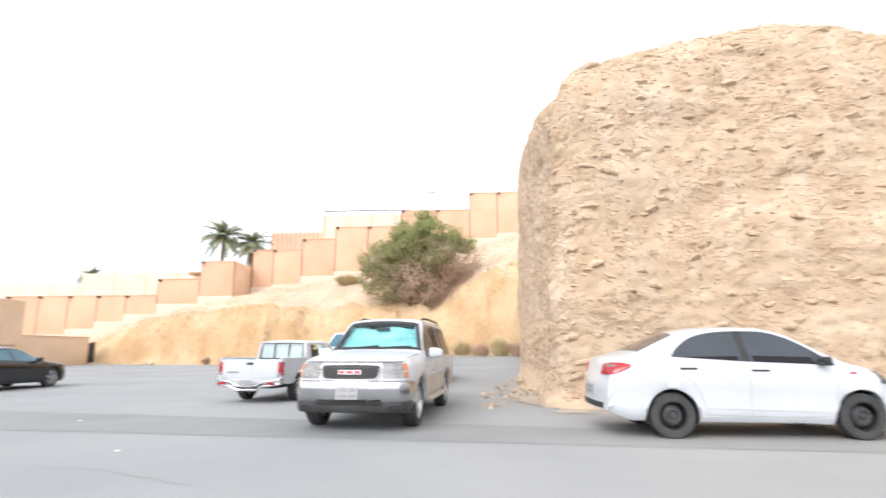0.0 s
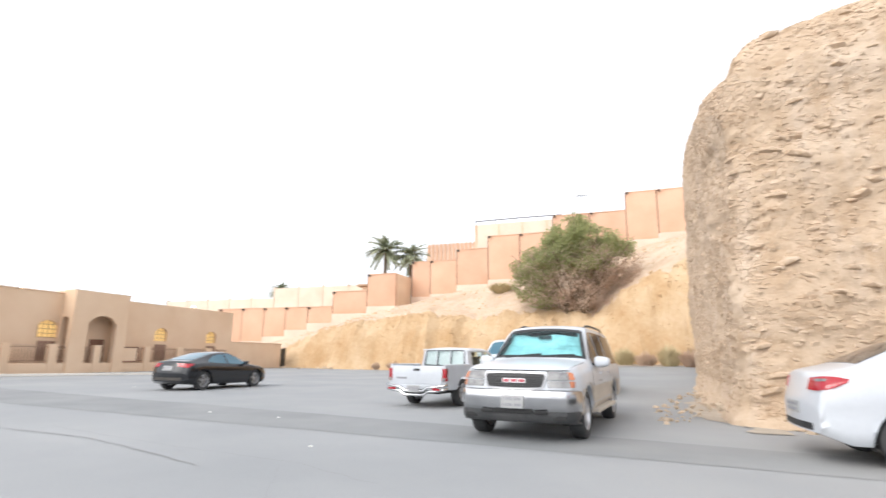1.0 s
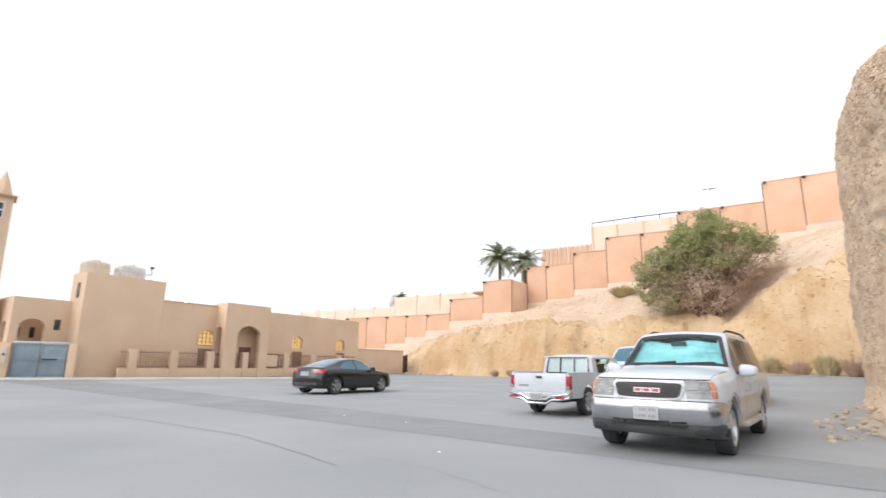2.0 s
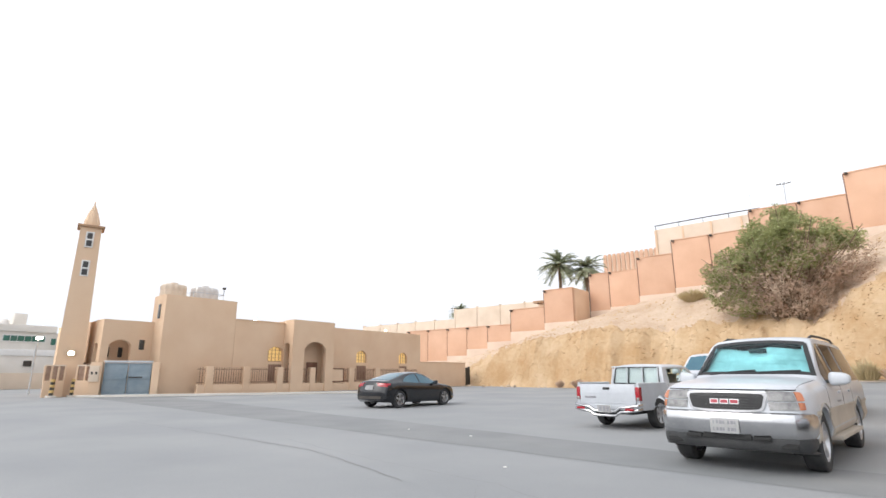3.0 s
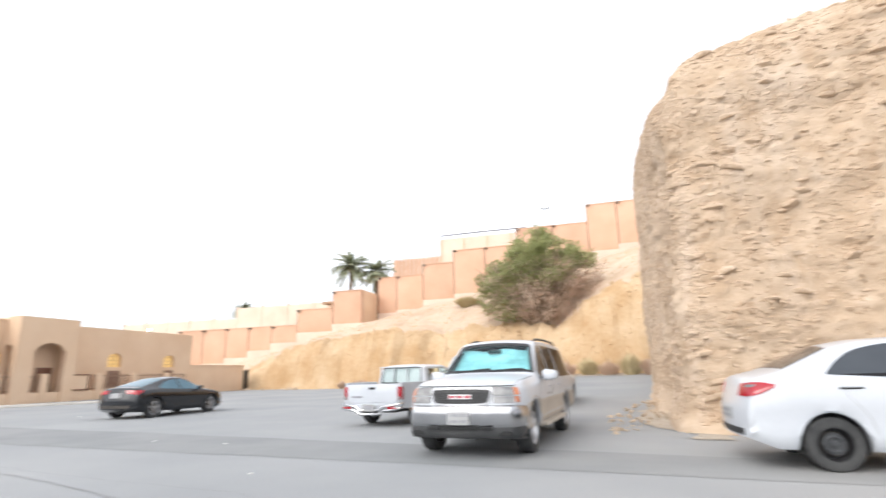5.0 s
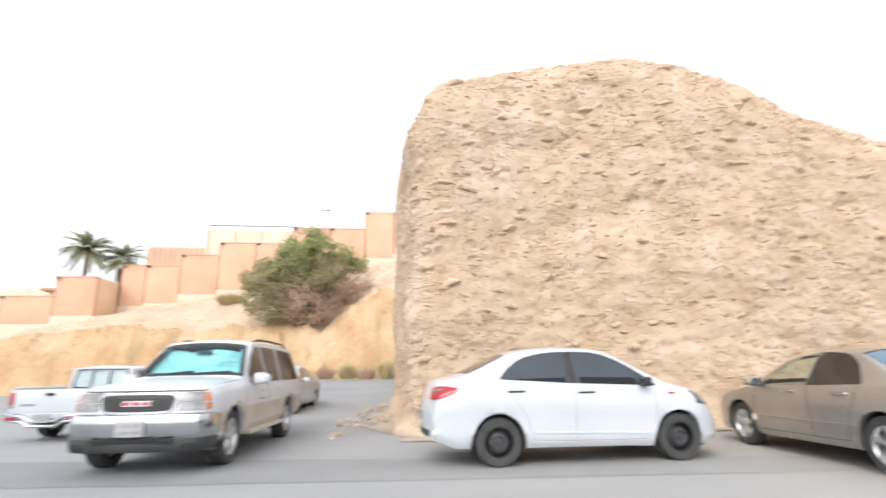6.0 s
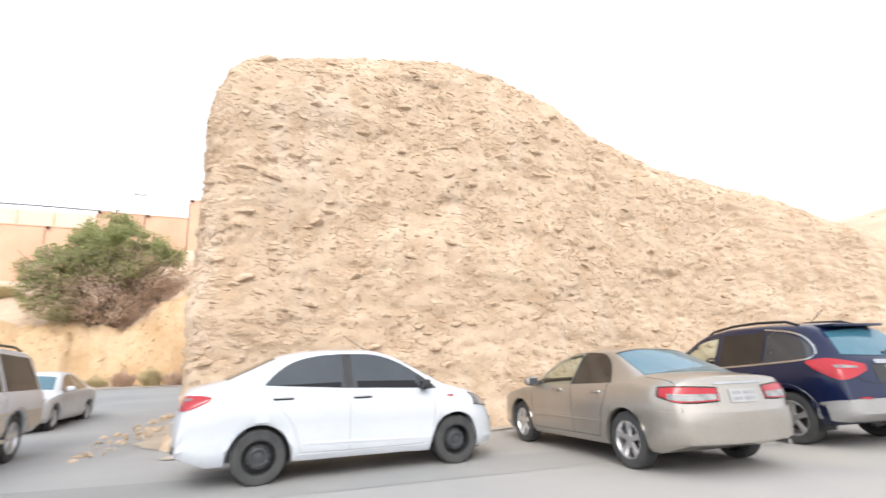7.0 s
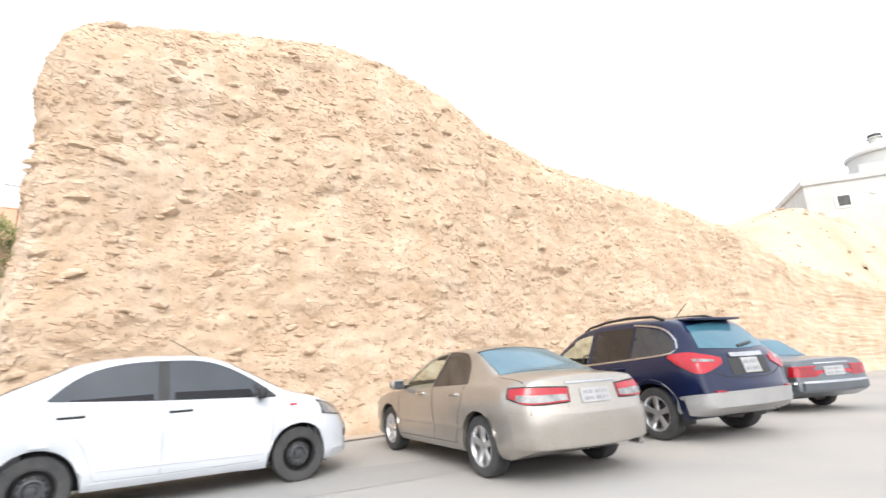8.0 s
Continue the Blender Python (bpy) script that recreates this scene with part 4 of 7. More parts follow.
def car_body(p):
    """The painted shell: sections lofted along the length, wheel arches opened, ends rounded in plan."""
    half, W = p["length"] / 2, p["width"] / 2
    rear = half + p.get("boot", 0.0)                     # a longer rear overhang
    top, belt = smooth_table(p["top"], p.get("soft", 0.05)), smooth_table(p["belt"], 0.08)
    wtop, sill = smooth_table(p["wtop"], 0.06), lerp_table(p["sill"])
    xs = set(np.round(np.linspace(-rear, half, int(p["length"] / 0.035)), 4)) | {-rear + 0.012, -rear + 0.024, half - 0.012, half - 0.024}
    xs = sorted(xs)
    bm = bmesh.new()
    loops = []
    for x in xs:
        d = half - x if x > 0 else rear + x
        rnd = p.get("nose", 0.5) if x > 0 else p.get("tail", 0.4)
        k = max(0.0, 1 - d / rnd)
        ws = 1 - (p.get("taper_f", 0.12) if x > 0 else p.get("taper_r", 0.09)) * k * k
        w = W * ws
        zt, zb, zs = top(x), belt(x), sill(x)
        wt = min(wtop(x) * ws, w - 0.02)
        c = p.get("crown", 0.05) * min(1.0, wt / 0.6)
        zb = min(zb, zt - c - 0.02)
        arch = zs
        for xc in p["axles"]:
            r = p["arch"]
            if abs(x - xc) < r:
                arch = max(arch, p["hub"] + math.sqrt(r * r - (x - xc) ** 2))
        h = []
        for f, g in ((0, 0), (0.15, 0.015), (0.3, 0.06), (0.45, 0.15), (0.6, 0.28), (0.72, 0.43), (0.82, 0.6), (0.9, 0.78), (0.95, 0.95), (1.0, 1.5)):
            h.append((wt * f, zt - c * g))
        ze = zt - c * 1.5
        for f in (0.12, 0.25, 0.38, 0.5, 0.63, 0.76, 0.88, 1.0):
            h.append((wt + (w - 0.045 - wt) * f, ze + (zb - ze) * f))
        low = [(w - 0.012, zb - 0.05), (w, zb - 0.12 * (zb - zs) / 0.5 - 0.06), (w, zb - 0.45 * (zb - zs)), (w - 0.022, zb - 0.64 * (zb - zs)), (w - 0.002, zb - 0.8 * (zb - zs)), (w - 0.03, zs + 0.05), (w - 0.07, zs)]
        for y, z in low:
            h.append((y, max(z, min(arch, zb - 0.02))))
        h.append((w - 0.3, max(zs, arch)))
        h.append((w - 0.304, zs))
        h.append((0.0, zs))
        bow = (p.get("bow_f", 0.16) if x > 0 else p.get("bow_r", 0.10)) * k
        row = [(y, z) for y, z in h] + [(-y, z) for y, z in h[-2:0:-1]]
        sx = 1 if x > 0 else -1
        loops.append([bm.verts.new((x - sx * bow * (y / w) ** 2, y, z)) for y, z in row])
    n = len(loops[0])
    for l0, l1 in zip(loops, loops[1:]):
        for i in range(n):
            bm.faces.new((l0[i], l0[(i + 1) % n], l1[(i + 1) % n], l1[i]))
    # close the ends with rounded faces
    FR = (0, 0.15, 0.3, 0.45, 0.6, 0.72, 0.82, 0.9, 0.95, 1.0)
    cols = [-f for f in FR[:0:-1]] + list(FR)
    for lp, xe, sx, bow in ((loops[0], xs[0], -1, p.get("bow_r", 0.10)), (loops[-1], xs[-1], 1, p.get("bow_f", 0.16))):
        half_pts = [lp[i].co.copy() for i in range(n // 2 + 1)]
        wmax = max(v.y for v in half_pts)
        rows = [[Vector((half_pts[0].x, 0, 0))] * 0]
        top_row = {f: half_pts[i] for i, f in enumerate(FR)}
        rows = [[Vector((top_row[abs(f)].x, math.copysign(top_row[abs(f)].y, f), top_row[abs(f)].z)) for f in cols]]
        for q in half_pts[10:-2]:
            rows.append([Vector((xe - sx * bow * (q.y * f / wmax) ** 2 if abs(f) < 1 else q.x, q.y * f, q.z)) for f in cols])
        vr = [[bm.verts.new(v) for v in r] for r in rows]
        for r0, r1 in zip(vr, vr[1:]):
            for i in range(len(cols) - 1):
                bm.faces.new((r0[i], r0[i + 1], r1[i + 1], r1[i]))
    bmesh.ops.remove_doubles(bm, verts=bm.verts[:], dist=0.0015)
    bmesh.ops.recalc_face_normals(bm, faces=bm.faces[:])
    return bm


CASTS = {"left": (Vector((0, 4, 0)), Vector((0, -1, 0))), "right": (Vector((0, -4, 0)), Vector((0, 1, 0))), "front": (Vector((6, 0, 0)), Vector((-1, 0, 0))),
         "rear": (Vector((-6, 0, 0)), Vector((1, 0, 0))), "top": (Vector((0, 0, 4)), Vector((0, 0, -1)))}


def fitted(tree, face, rows, proud=0.006, thick=0.02):
    """A piece laid on the shell: rows of 2D points seen along the named way, pushed onto the surface, with a rim."""
    wrap = face if isinstance(face, tuple) else None      # (centre x, +1 front or -1 rear): cast outwards, by angle and height
    off, way = CASTS["front" if wrap else face]
    bm = bmesh.new()
    grid, base = [], []
    for row in rows:
        g, b = [], []
        for u, v in row:
            if wrap:
                way = Vector((wrap[1] * math.cos(radians(u)), math.sin(radians(u)), 0))
                hit, nor, _, _ = tree.ray_cast(Vector((wrap[0], 0, v)), way)
                if hit is None:
                    hit, nor, _, _ = tree.find_nearest(Vector((wrap[0], 0, v)) + way * 0.95)
                if nor.dot(way) < 0:
                    nor = -nor
                nor = (nor + way * 0.4).normalized()
                g.append(bm.verts.new(hit + nor * proud))
                b.append(bm.verts.new(hit - nor * thick))
                continue
            o = {"left": Vector((u, 0, v)), "right": Vector((u, 0, v)), "front": Vector((0, u, v)), "rear": Vector((0, u, v)), "top": Vector((u, v, 0))}[face] + off
            hit, nor, _, _ = tree.ray_cast(o, way)
            if hit is None:
                hit, nor, _, _ = tree.find_nearest(o + way * 3.2)
            if nor.dot(way) > 0:
                nor = -nor
            nor = (nor - way * 0.6).normalized()
            g.append(bm.verts.new(hit + nor * proud))
            b.append(bm.verts.new(hit - nor * thick))
        grid.append(g)
        base.append(b)
    nr, nc = len(grid), len(grid[0])
    for i in range(nr - 1):
        for j in range(nc - 1):
            bm.faces.new((grid[i][j], grid[i][j + 1], grid[i + 1][j + 1], grid[i + 1][j]))
    ring = [(0, j) for j in range(nc)] + [(i, nc - 1) for i in range(1, nr)] + [(nr - 1, j) for j in range(nc - 2, -1, -1)] + [(i, 0) for i in range(nr - 2, 0, -1)]
    for (a, b), (c, d) in zip(ring, ring[1:] + ring[:1]):
        bm.faces.new((grid[a][b], grid[c][d], base[c][d], base[a][b]))
    bmesh.ops.remove_doubles(bm, verts=bm.verts[:], dist=0.0004)
    return bm


def between(lower, upper, nu=16, nv=6):
    """Rows of points that fill the shape between two lines, each given by a few corners."""
    def eased(line):
        for _ in range(2 if len(line) > 2 else 0):
            cut = [line[0]]
            for a, b in zip(line, line[1:]):
                cut += [tuple(p + (q - p) * f for p, q in zip(a, b)) for f in (0.25, 0.75)]
            line = cut + [line[-1]]
        return line

    lower, upper = eased(list(lower)), eased(list(upper))

    def along(line, f):
        seg = [math.dist(a, b) for a, b in zip(line, line[1:])]
        t = f * sum(seg)
        for (a, b), s in zip(zip(line, line[1:]), seg):
            if t <= s + 1e-9:
                q = t / max(s, 1e-9)
                return (a[0] + (b[0] - a[0]) * q, a[1] + (b[1] - a[1]) * q)
            t -= s
        return line[-1]
    rows = []
    for j in range(nv + 1):
        g = j / nv
        rows.append([tuple(l + (u - l) * g for l, u in zip(along(lower, i / nu), along(upper, i / nu))) for i in range(nu + 1)])
    return rows


def rect(u0, u1, v0, v1, nu=6, nv=4):
    return between([(u0, v0), (u1, v0)], [(u0, v1), (u1, v1)], nu, nv)


def ribbon(points, width, nu=14):
    """A narrow band along a line."""
    lo, hi = [], []
    for i, p in enumerate(points):
        a, b = points[max(0, i - 1)], points[min(len(points) - 1, i + 1)]
        d = Vector((b[0] - a[0], b[1] - a[1])).normalized()
        lo.append((p[0] + d.y * width / 2, p[1] - d.x * width / 2))
        hi.append((p[0] - d.y * width / 2, p[1] + d.x * width / 2))
    return between(lo, hi, nu, 1)


WHEEL_CACHE = {}


def wheel_meshes(r, wd, style):
    key = (r, wd, style)
    if key in WHEEL_CACHE:
        return WHEEL_CACHE[key]
    rim = r * (0.68 if style != "steel" else 0.64)
    # tyre: outer side towards +y
    prof = [(rim * 0.97, wd * 0.42), (rim * 1.02, wd * 0.47), (r * 0.86, wd * 0.5), (r * 0.95, wd * 0.46), (r * 0.99, wd * 0.38), (r, wd * 0.2), (r * 0.992, wd * 0.18), (r * 0.992, wd * 0.14), (r, wd * 0.12), (r, -wd * 0.12), (r * 0.992, -wd * 0.14), (r, -wd * 0.2), (r * 0.99, -wd * 0.38), (r * 0.95, -wd * 0.46), (r * 0.86, -wd * 0.5), (rim, -wd * 0.45)]
    tyre = finish("tyre", revolve(bmesh.new(), prof, 40, axis='Y', caps=False), RUBBER, 30)
    bm = revolve(bmesh.new(), [(rim, -wd * 0.45), (rim, wd * 0.3), (rim * 1.0, wd * 0.43), (rim * 0.95, wd * 0.45), (rim * 0.9, wd * 0.36), (rim * 0.88, -wd * 0.3), (rim * 0.2, -wd * 0.32)], 40, axis='Y', caps=False)
    # steel style: the ring's black also paints the shadow between rim and disc
    ringm = finish("rim_ring", bm, STEELWHEEL if style == "steel" else ALLOY, 30)
    bm = bmesh.new()
    if style == "steel":
        # pressed disc with a raised ring of round holes and a hub cap
        revolve(bm, [(rim * 0.66, wd * 0.1), (rim * 0.6, wd * 0.2), (rim * 0.52, wd * 0.3), (rim * 0.42, wd * 0.32), (rim * 0.33, wd * 0.2), (rim * 0.2, wd * 0.2), (rim * 0.18, wd * 0.34), (0.0, wd * 0.36)], 40, axis='Y')
        for k in range(12):
            a = 2 * math.pi * k / 12
            c = Vector((math.cos(a), 0, math.sin(a))) * rim * 0.6
            t = Vector((-math.sin(a), 0, math.cos(a)))
            tube(bm, [c - t * rim * 0.06 + Vector((0, wd * 0.2, 0)), c + t * rim * 0.06 + Vector((0, wd * 0.2, 0))], rim * 0.075, 6)
        for k in range(4):
            a = 2 * math.pi * (k + 0.5) / 4
            c = Vector((math.cos(a), 0, math.sin(a))) * rim * 0.27
            tube(bm, [c + Vector((0, wd * 0.15, 0)), c + Vector((0, wd * 0.28, 0))], rim * 0.06, 6)
    else:
        count = {"five": 5, "double": 5, "six": 6, "suv": 5, "ten": 10}[style]
        revolve(bm, [(rim * 0.26, wd * 0.26), (rim * 0.24, wd * 0.36), (rim * 0.1, wd * 0.38), (0.0, wd * 0.38)], 24, axis='Y')
        for k in range(count):
            a0 = 2 * math.pi * k / count + math.pi / 2
            for da in ((-0.1, 0.1) if style in ("double",) else (0.0,)):
                a = a0 + da
                wid = rim * {"five": 0.19, "double": 0.075, "six": 0.15, "suv": 0.2, "ten": 0.085}[style]
                rad, tan_ = Vector((math.cos(a), 0, math.sin(a))), Vector((-math.sin(a), 0, math.cos(a)))
                v = []
                for f, s, y in ((0.16, 0.75, wd * 0.36), (0.55, 0.8, wd * 0.38), (0.94, 1.15, wd * 0.4)):
                    c = rad * rim * f
                    v.append([bm.verts.new(c + tan_ * wid * s + Vector((0, y - 0.03, 0))), bm.verts.new(c + tan_ * wid * s * 0.7 + Vector((0, y, 0))), bm.verts.new(c - tan_ * wid * s * 0.7 + Vector((0, y, 0))), bm.verts.new(c - tan_ * wid * s + Vector((0, y - 0.03, 0)))])
                for q0, q1 in zip(v, v[1:]):
                    for i in range(3):
                        bm.faces.new((q0[i], q0[i + 1], q1[i + 1], q1[i]))
                    bm.faces.new((q0[3], q0[0], q1[0], q1[3]))
    disc = finish("rim", bm, DULLSTEEL if style == "steel" else ALLOY, 30)
    bm = revolve(bmesh.new(), [(rim * 0.72, -wd * 0.02), (rim * 0.72, wd * 0.02), (rim * 0.1, wd * 0.02)], 30, axis='Y', caps=False)
    brake = finish("brake_disc", bm, DARKMETAL, 30)
    WHEEL_CACHE[key] = (tyre, ringm, disc, brake)
    return WHEEL_CACHE[key]


def add_wheels(car, p):
    W = p["width"] / 2
    wd = p.get("tyre_w", 0.205)
    for xc in p["axles"]:
        for s in (1, -1):
            w = new("wheel")
            w.parent = car
            w.matrix_basis = pose(xc, s * (W - wd / 2 - 0.025), p["hub"], 0, 0, 0 if s > 0 else 180)
            for nm, me in zip(("tyre", "rim_ring", "rim", "brake_disc"), wheel_meshes(p["hub"], wd, p["wheel"])):
                o = new(nm, me)
                o.parent = w


def plate_on(car, tree, face, u, v, w=0.5, h=0.15, proud=0.018):
    pl = part("number_plate", fitted(tree, face, rect(u - w / 2, u + w / 2, v - h / 2, v + h / 2), proud), PLATE, car, "white number plate")
    for z0, z1 in ((0.1, 0.34), (-0.34, -0.1)):
        for i, f in enumerate((-0.4, -0.28, -0.16, -0.04, 0.12, 0.24, 0.36)):
            a = u + w * f
            part("plate_bar", fitted(tree, face, rect(a, a + w * (0.05 + 0.025 * (i % 3)), v + h * z0, v + h * z1, 2, 1), proud + 0.004), PLATEBAR, pl)


def mirror(car, x, y, z, material, s, size=1.0):
    bm = bmesh.new()
    bmesh.ops.create_uvsphere(bm, u_segments=20, v_segments=12, radius=1.0)
    for v in bm.verts:
        q = [math.copysign(abs(c) ** 0.6, c) for c in v.co]
        v.co = (x + 0.075 * size * q[0], y + s * (0.1 + 0.105 * q[1]) * size, z + 0.005 + (0.072 - 0.014 * q[1] * s) * size * q[2])
    m = part("wing_mirror", bm, material, car)
    part("mirror_foot", boxes((x - 0.03, x + 0.05, y - s * 0.12, y + s * 0.03, z - 0.06, z - 0.01), bevel=0.01), BLACKPLASTIC, m)
    part("mirror_glass", boxes((x - 0.075 * size - 0.006, x - 0.075 * size + 0.004, min(y + s * 0.03, y + s * 0.17 * size), max(y + s * 0.03, y + s * 0.17 * size), z - 0.045 * size, z + 0.055 * size), bevel=0.004), GLASS_DARK, m)


def inside(pt, poly):
    odd = False
    for (x0, y0), (x1, y1) in zip(poly, poly[1:] + poly[:1]):
        if (y0 > pt[1]) != (y1 > pt[1]) and pt[0] < x0 + (pt[1] - y0) / (y1 - y0) * (x1 - x0):
            odd = not odd
    return odd


def cut_window(bm, face, rows):
    """Open the shell behind a see-through pane."""
    loop = rows[0] + [r[-1] for r in rows[1:]] + rows[-1][-2::-1] + [r[0] for r in rows[-2:0:-1]]
    gone = []
    for f in bm.faces:
        c, n = f.calc_center_median(), f.normal
        if face == "sides" and abs(n.y) > 0.5 and c.z > 0.85 and inside((c.x, c.z), loop):
            gone.append(f)
        elif face == "top" and n.z > 0.1 and inside((c.x, c.y), loop):
            gone.append(f)
        elif face == "rear" and n.x < -0.3 and inside((c.y, c.z), loop):
            gone.append(f)
    bmesh.ops.delete(bm, geom=gone, context='FACES')


def car_seats(car, xs, z, w, height=0.62):
    for x, y in xs:
        st = part("seat", boxes((x - 0.25, x + 0.25, y - w, y + w, z - 0.2, z), bevel=0.04), SEATCLOTH, car)
        b = boxes((x - 0.36, x - 0.22, y - w, y + w, z - 0.1, z + height * 0.75), bevel=0.04)
        part("seat_back", b, SEATCLOTH, st)
        part("head_rest", boxes((x - 0.38, x - 0.28, y - 0.12, y + 0.12, z + height * 0.78, z + height), bevel=0.03), SEATCLOTH, st)


def make_car(name, place, label, p, group=""):
    """A whole vehicle from its profiles and a list of its fitted pieces."""
    car = thing(name, place, label, "car", group)
    bm = car_body(p)
    tree = BVHTree.FromBMesh(bm)
    for face, rows in p.get("cuts", ()):
        cut_window(bm, face, rows)
    body = part("body", bm, p["paint"], car, "", 32)
    W, half = p["width"] / 2, p["length"] / 2
    zs = min(z for _, z in p["sill"])
    core = W - p.get("tyre_w", 0.205) - 0.1
    part("underbody", boxes((-half + 0.62, half - 0.62, -core, core, zs + 0.02, p["hub"] + p["arch"] + 0.02), bevel=0.02), BLACKPLASTIC, car)
    for xc in p["axles"]:
        for s in (1, -1):
            bmw = bmesh.new()
            r = p["arch"] - 0.005
            prof = [(xc + r * math.cos(a), p["hub"] + r * math.sin(a)) for a in np.linspace(-0.35, math.pi + 0.35, 20)]
            inner = [bmw.verts.new((x, s * core, z)) for x, z in prof]
            outer = [bmw.verts.new((x, s * (W - 0.06), z)) for x, z in prof]
            for i in range(19):
                bmw.faces.new((inner[i], inner[i + 1], outer[i + 1], outer[i]))
            part("wheel_arch_liner", bmw, BLACKPLASTIC, car)
    add_wheels(car, p)
    for nm, face, rows, material, *more in p["pieces"]:
        proud = more[0] if more else 0.006
        lab = more[1] if len(more) > 1 else ""
        if isinstance(face, tuple) and len(face) == 3:
            for s in (1, -1):
                part(nm, fitted(tree, face[:2], [[(s * u, v) for u, v in r] for r in rows], proud), material, car, lab)
        elif face == "sides":
            for f in ("left", "right"):
                part(nm, fitted(tree, f, rows, proud), material, car, lab)
        elif face in ("front2", "rear2"):
            for s in (1, -1):
                part(nm, fitted(tree, face[:-1], [[(s * u, v) for u, v in r] for r in rows], proud), material, car, lab)
        else:
            part(nm, fitted(tree, face, rows, proud), material, car, lab)
    for face, u, v in p.get("plates", ()):
        plate_on(car, tree, face, u, v, *p.get("plate_size", (0.5, 0.15)))
    mx_, mz = p["mirror"]
    for s in (1, -1):
        mirror(car, mx_, s * (W - 0.02), mz, p.get("mirror_mat", p["paint"]), s, p.get("mirror_size", 1.0))
    return car, tree


def seams(lines, width=0.009, material=None):
    return [("door_gap", "sides", ribbon(l, width), material or SEAM, 0.0025) for l in lines]


# white compact saloon, side on to the car park
P = dict(length=4.06, boot=0.17, width=1.70, hub=0.305, arch=0.355, axles=(-1.27, 1.22), wheel="steel", tyre_w=0.19, paint=WHITE, crown=0.045, nose=0.62, tail=0.45, taper_f=0.2, taper_r=0.06, bow_f=0.22, bow_r=0.08,
         top=[(-2.2, 0.62), (-2.17, 0.8), (-2.14, 1.0), (-2.07, 1.08), (-1.9, 1.125), (-1.7, 1.165), (-1.04, 1.455), (-0.75, 1.51), (-0.35, 1.53), (0.1, 1.52), (0.26, 1.495), (0.44, 1.435), (1.08, 1.075), (1.2, 1.035), (1.55, 0.95), (1.78, 0.855), (1.93, 0.72), (1.99, 0.6), (2.03, 0.52)],
         belt=[(-2.2, 0.9), (-1.7, 1.05), (-1.0, 1.05), (0, 0.99), (1.0, 0.95), (1.6, 0.83), (2, 0.58)],
         wtop=[(-2.2, 0.78), (-1.75, 0.73), (-1.0, 0.58), (0.3, 0.58), (1.05, 0.74), (1.5, 0.73), (2, 0.7)],
         sill=[(-2.2, 0.36), (-1.85, 0.24), (1.6, 0.2), (2, 0.25)], mirror=(0.76, 1.03), mirror_mat=BLACKPLASTIC, mirror_size=0.8, plates=[("rear", 0, 0.62)])
